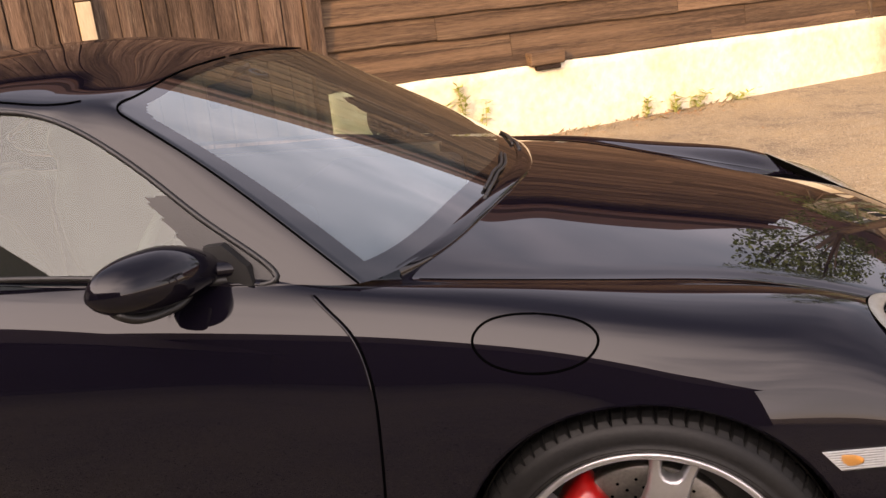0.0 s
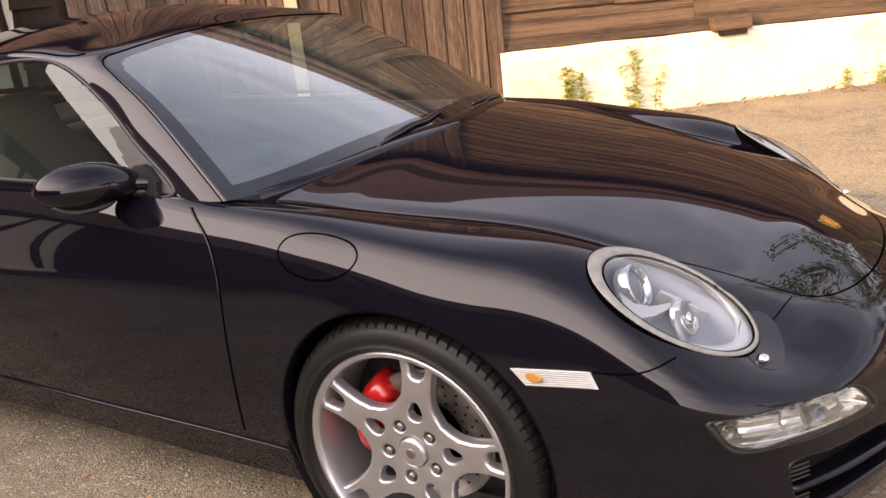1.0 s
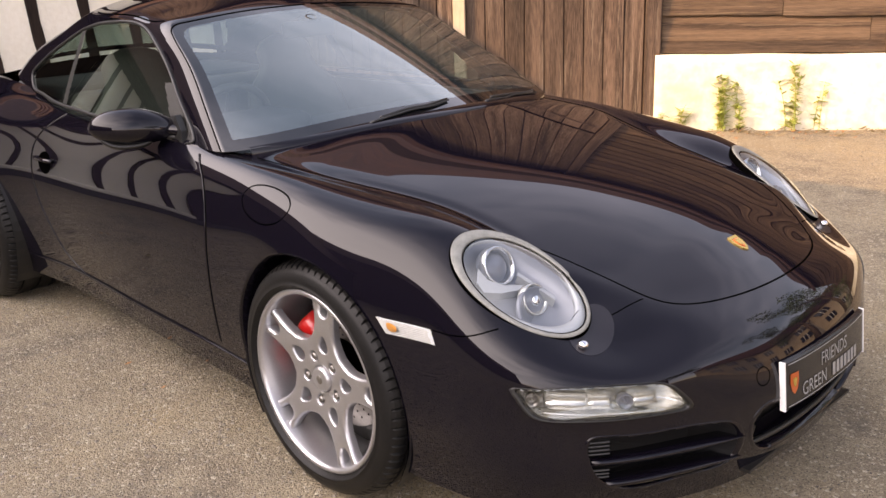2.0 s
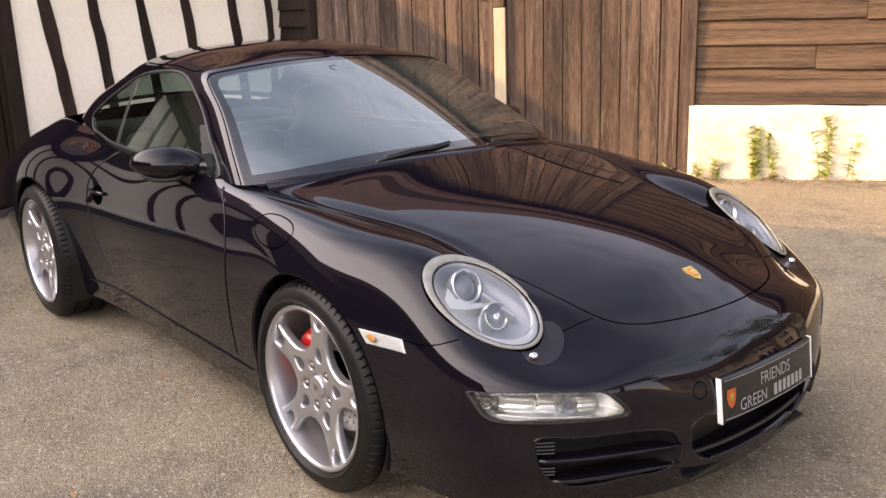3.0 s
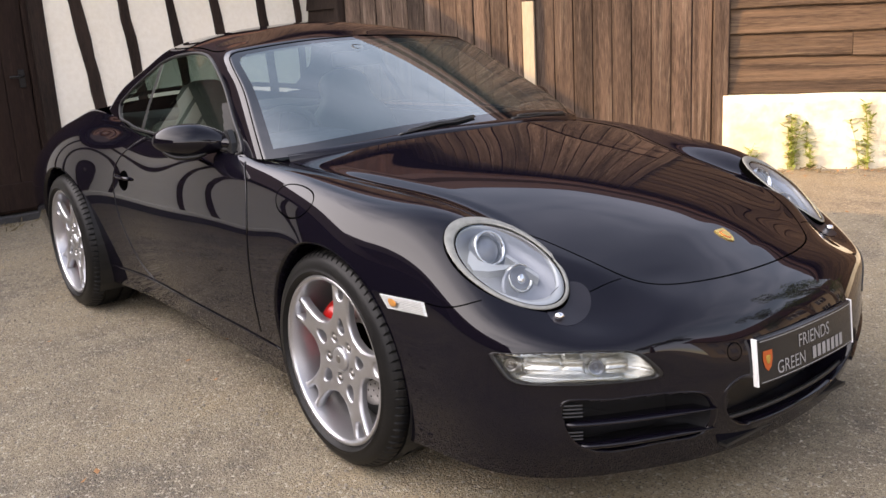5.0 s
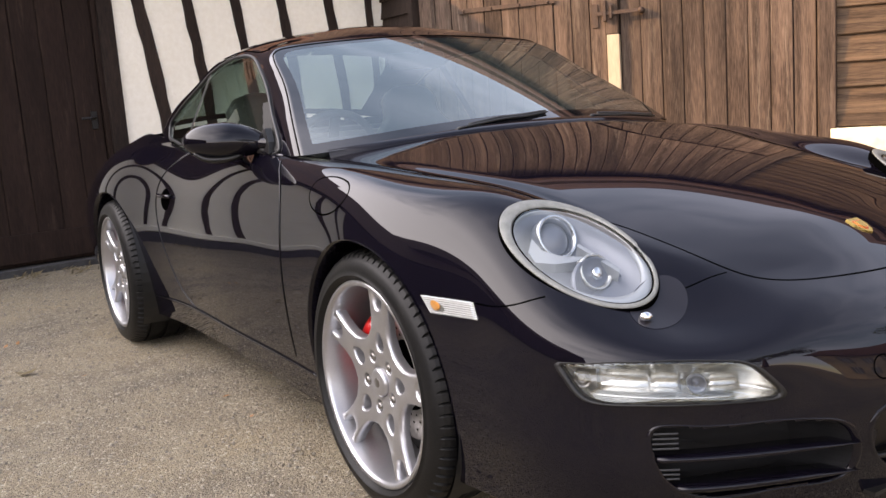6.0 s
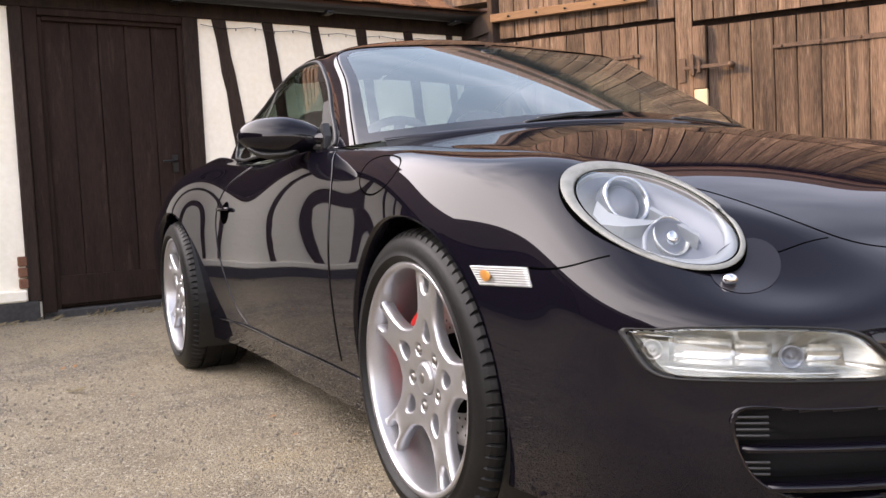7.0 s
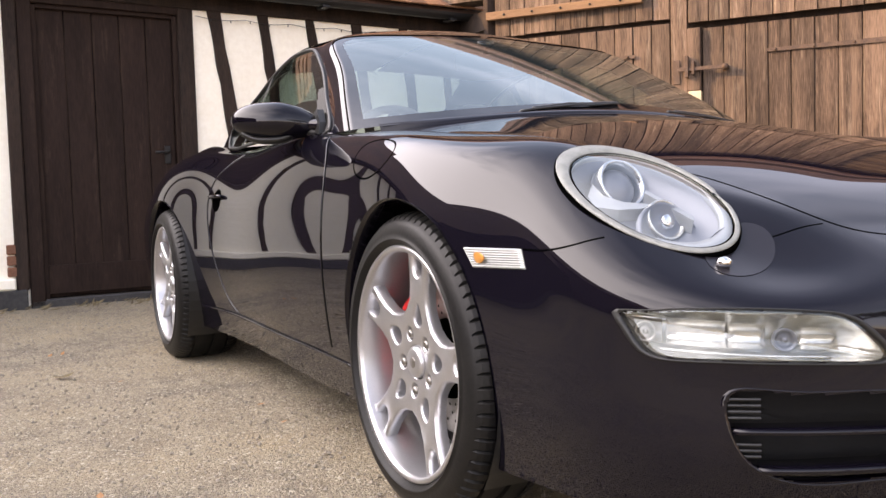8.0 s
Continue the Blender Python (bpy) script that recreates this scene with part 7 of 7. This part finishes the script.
def build_trim():
    line = [on_body((x, .772, .266))[0] + np.array((0, .002, -.002)) for x in np.linspace(-.352, -1.985, 50)]
    line = smooth_line(np.array(line)[::7].tolist() + [line[-1]], 50)
    both("sill_moulding", *tube(line, 0.006 * np.sin(np.linspace(0.12, math.pi - 0.12, 50)) ** 0.4, 8), PAINT, [car, car], "", True)
    # floor pan that closes the car below
    box("floor_pan", (-3.1, -.70, .165), (.55, .70, .19), TRIM, car)
    # window frame strips
    side = [(-.655, 0.722, .874), (-.785, 0.668, .955), (-.905, .630, 1.035), (-1.005, .602, 1.10), (-1.115, .580, 1.158), (-1.24, .562, 1.19), (-1.40, .572, 1.197), (-1.55, .563, 1.188), (-1.70, .555, 1.162),
            (-1.85, .56, 1.118), (-2.0, .575, 1.055), (-2.10, .588, 1.0), (-2.145, 0.572, .95), (-2.11, 0.6, .912), (-2.03, 0.627, .902), (-1.85, 0.662, .892), (-1.6, 0.694, .886), (-1.25, 0.717, .882), (-.9, 0.727, .872)]
    flat = CG.reshape(-1, 3)
    fn = CN.reshape(-1, 3)
    loop = []
    for q in closed_line(side, 160):
        d = ((flat - q) ** 2).sum(1)
        near = np.argsort(d)[:5]
        w = 1 / (d[near] + 1e-5)
        m = (fn[near] * w[:, None]).sum(0)
        m /= np.linalg.norm(m)
        c = (flat[near] * w[:, None]).sum(0) / w.sum()
        loop.append(q - m * np.dot(q - c, m) + m * 0.002)
    v, f = tube(loop, 0.0062, 8, closed=True)
    both("window_frame", v, f, TRIM, [car, car], "", True)
    # thin rubber line round the windscreen
    for s in (1, -1):
        j1 = int(np.searchsorted(cv_, CABIN.v[3]))
        i1 = int(np.searchsorted(cu_, CABIN.u[2]))
        r = 0.06
        bend = [(int(np.searchsorted(cu_, CABIN.u[2] - r + r * math.cos(a))), int(np.searchsorted(cv_, CABIN.v[3] - r + r * math.sin(a)))) for a in np.linspace(0, math.pi / 2, 6)]
        way = [(i1, j) for j in range(0, bend[0][1], 4)] + bend + [(i, j1) for i in range(bend[-1][0] - 4, -1, -4)]
        pts = smooth_line([CG[i, j] + CN[i, j] * 0.001 for i, j in way], 160)
        v, f = tube([p * (1, s, 1) for p in pts], 0.0022, 6)
        link_mesh("screen_seal", v, f, SEAM, car, "", True)
    # roof gutter strips
    for s in (1, -1):
        pts = [CG[i, int(np.searchsorted(cv_, CABIN.v[3] + 0.035))] for i in range(int(np.searchsorted(cu_, CABIN.u[2] + .03)), int(np.searchsorted(cu_, CABIN.u[7])), 3)]
        v, f = tube([p * (1, s, 1) + np.array((0, 0, .0005)) for p in pts], 0.0025, 6)
        link_mesh("roof_strip", v, f, SEAM, car, "", True)


build_trim()


# ---------- inside the cabin ----------
def soft_box(lo, hi, r, m=None):
    return add_box(bmesh.new(), lo, hi, r, 4, m)


def build_interior():
    box("cabin_floor", (-2.35, -.66, .28), (-.55, .66, .31), DASH, car)
    for s in (1, -1):
        box("door_card", (-1.75, min(s * .62, s * .66), .31), (-.62, max(s * .62, s * .66), .85), LEATHER, car, "grey door lining")
        part("rear_side_trim", soft_box((-2.45, min(s * .52, s * .60), .31), (-1.75, max(s * .52, s * .60), .85), .03), LEATHER, car, "", True)
    part("dashboard", soft_box((-1.0, -.65, .58), (-.54, .65, .825), .05), DASH, car, "dark grey dashboard", True)
    part("instrument_hood", soft_box((-1.0, -.52, .80), (-.74, -.20, .885), .035), DASH, car, "", True)
    part("rear_shelf", soft_box((-2.6, -.52, .76), (-2.05, .52, .90), .03), DASH, car, "", True)
    part("rear_seat", soft_box((-2.15, -.5, .45), (-1.95, .5, .88), .05), LEATHER, car, "grey leather rear bench", True)
    for s in (1, -1):
        seat = new("seat")
        seat.parent = car
        tagged(seat, "grey leather bucket seat with headrest")
        y = s * .36
        part("cushion", soft_box((-1.55, y - .25, .36), (-1.05, y + .25, .53), .06), LEATHER, seat, "", True)
        tilt = pose(-1.55, y, .48, 0, -17, 0)
        bm = bmesh.new()
        rows = []
        prof = [(0.0, .24, .10), (.13, .255, .11), (.26, .25, .11), (.38, .22, .10), (.45, .15, .085), (.49, .13, .075), (.55, .13, .08), (.59, .10, .065), (.61, .05, .03)]
        for h, w, th in prof:
            ring = []
            for j in range(20):
                a = 2 * math.pi * j / 20
                cx, sx = math.cos(a), math.sin(a)
                ring.append(bm.verts.new(tilt @ Vector((th * 0.8 * math.copysign(abs(sx) ** .6, sx), w * math.copysign(abs(cx) ** .6, cx), h))))
            rows.append(ring)
        for r0, r1 in zip(rows, rows[1:]):
            for j in range(20):
                bm.faces.new((r0[j], r0[(j + 1) % 20], r1[(j + 1) % 20], r1[j]))
        bm.faces.new(rows[-1])
        bm.faces.new(rows[0][::-1])
        part("backrest", bm, LEATHER, seat, "", True)
    wheel = new("steering_wheel")
    wheel.parent = car
    tagged(wheel, "dark three-spoke steering wheel")
    wm = pose(-1.06, -.36, .80, 0, -68, 0)
    pts = [wm @ Vector((.178 * math.cos(a), .178 * math.sin(a), 0)) for a in np.linspace(0, 2 * math.pi, 48, endpoint=False)]
    v, f = tube([tuple(p) for p in pts], .0145, 10, closed=True)
    link_mesh("wheel_rim", v, f, LEATHER, wheel, "", True)
    part("boss", soft_box((-.06, -.07, -.03), (.06, .07, .015), .02, wm), DASH, wheel, "", True)
    for a in (0, 180, 270):
        bm = soft_box((.04, -.02, -.012), (.172, .02, .004), .006, wm @ pose(0, 0, 0, 0, 0, a + 90))
        part("spoke", bm, DASH, wheel, "", True)
    mir = new("interior_mirror")
    mir.parent = car
    tagged(mir, "dark interior mirror on the windscreen")
    part("mirror_body", soft_box((-1.03, -.115, 1.105), (-1.0, .115, 1.165), .012), DASH, mir, "", True)
    v, f = tube([(-1.01, 0, 1.16), (-.985, 0, 1.185), (-.955, 0, 1.195)], .008, 8)
    link_mesh("mirror_stem", v, f, DASH, mir, "", True)
    p, m = cabin_at(-.06, CABIN.v[3] - .09)
    a = np.cross(m, (0, 1, 0))
    a /= np.linalg.norm(a)
    ring = [p - m * .004 + .021 * (math.cos(t) * a + math.sin(t) * np.array((0, 1, 0))) for t in np.linspace(0, 2 * math.pi, 24, endpoint=False)]
    v, f = tube(ring, .005, 6, closed=True)
    link_mesh("screen_sensor", v, f, TRIM, car, "small black ring stuck to the glass", True)
    v, f = [], []
    headliner = (CG[:, :] - CN * 0.028)[:, ::3]
    # roof lining: the roof's own shape, a little inside it
    j0 = int(np.searchsorted(cv_, CABIN.v[3])) // 3 + 1
    h = headliner[::3, j0:]
    n, k = h.shape[:2]
    for s in (1, -1):
        base = len(v)
        v += [tuple(q * (1, s, 1)) for q in h.reshape(-1, 3)]
        f += [(base + i * k + j, base + (i + 1) * k + j, base + (i + 1) * k + j + 1, base + i * k + j + 1) for i in range(n - 1) for j in range(k - 1)]
    link_mesh("roof_lining", v, f, LEATHER, car, "", True)


build_interior()
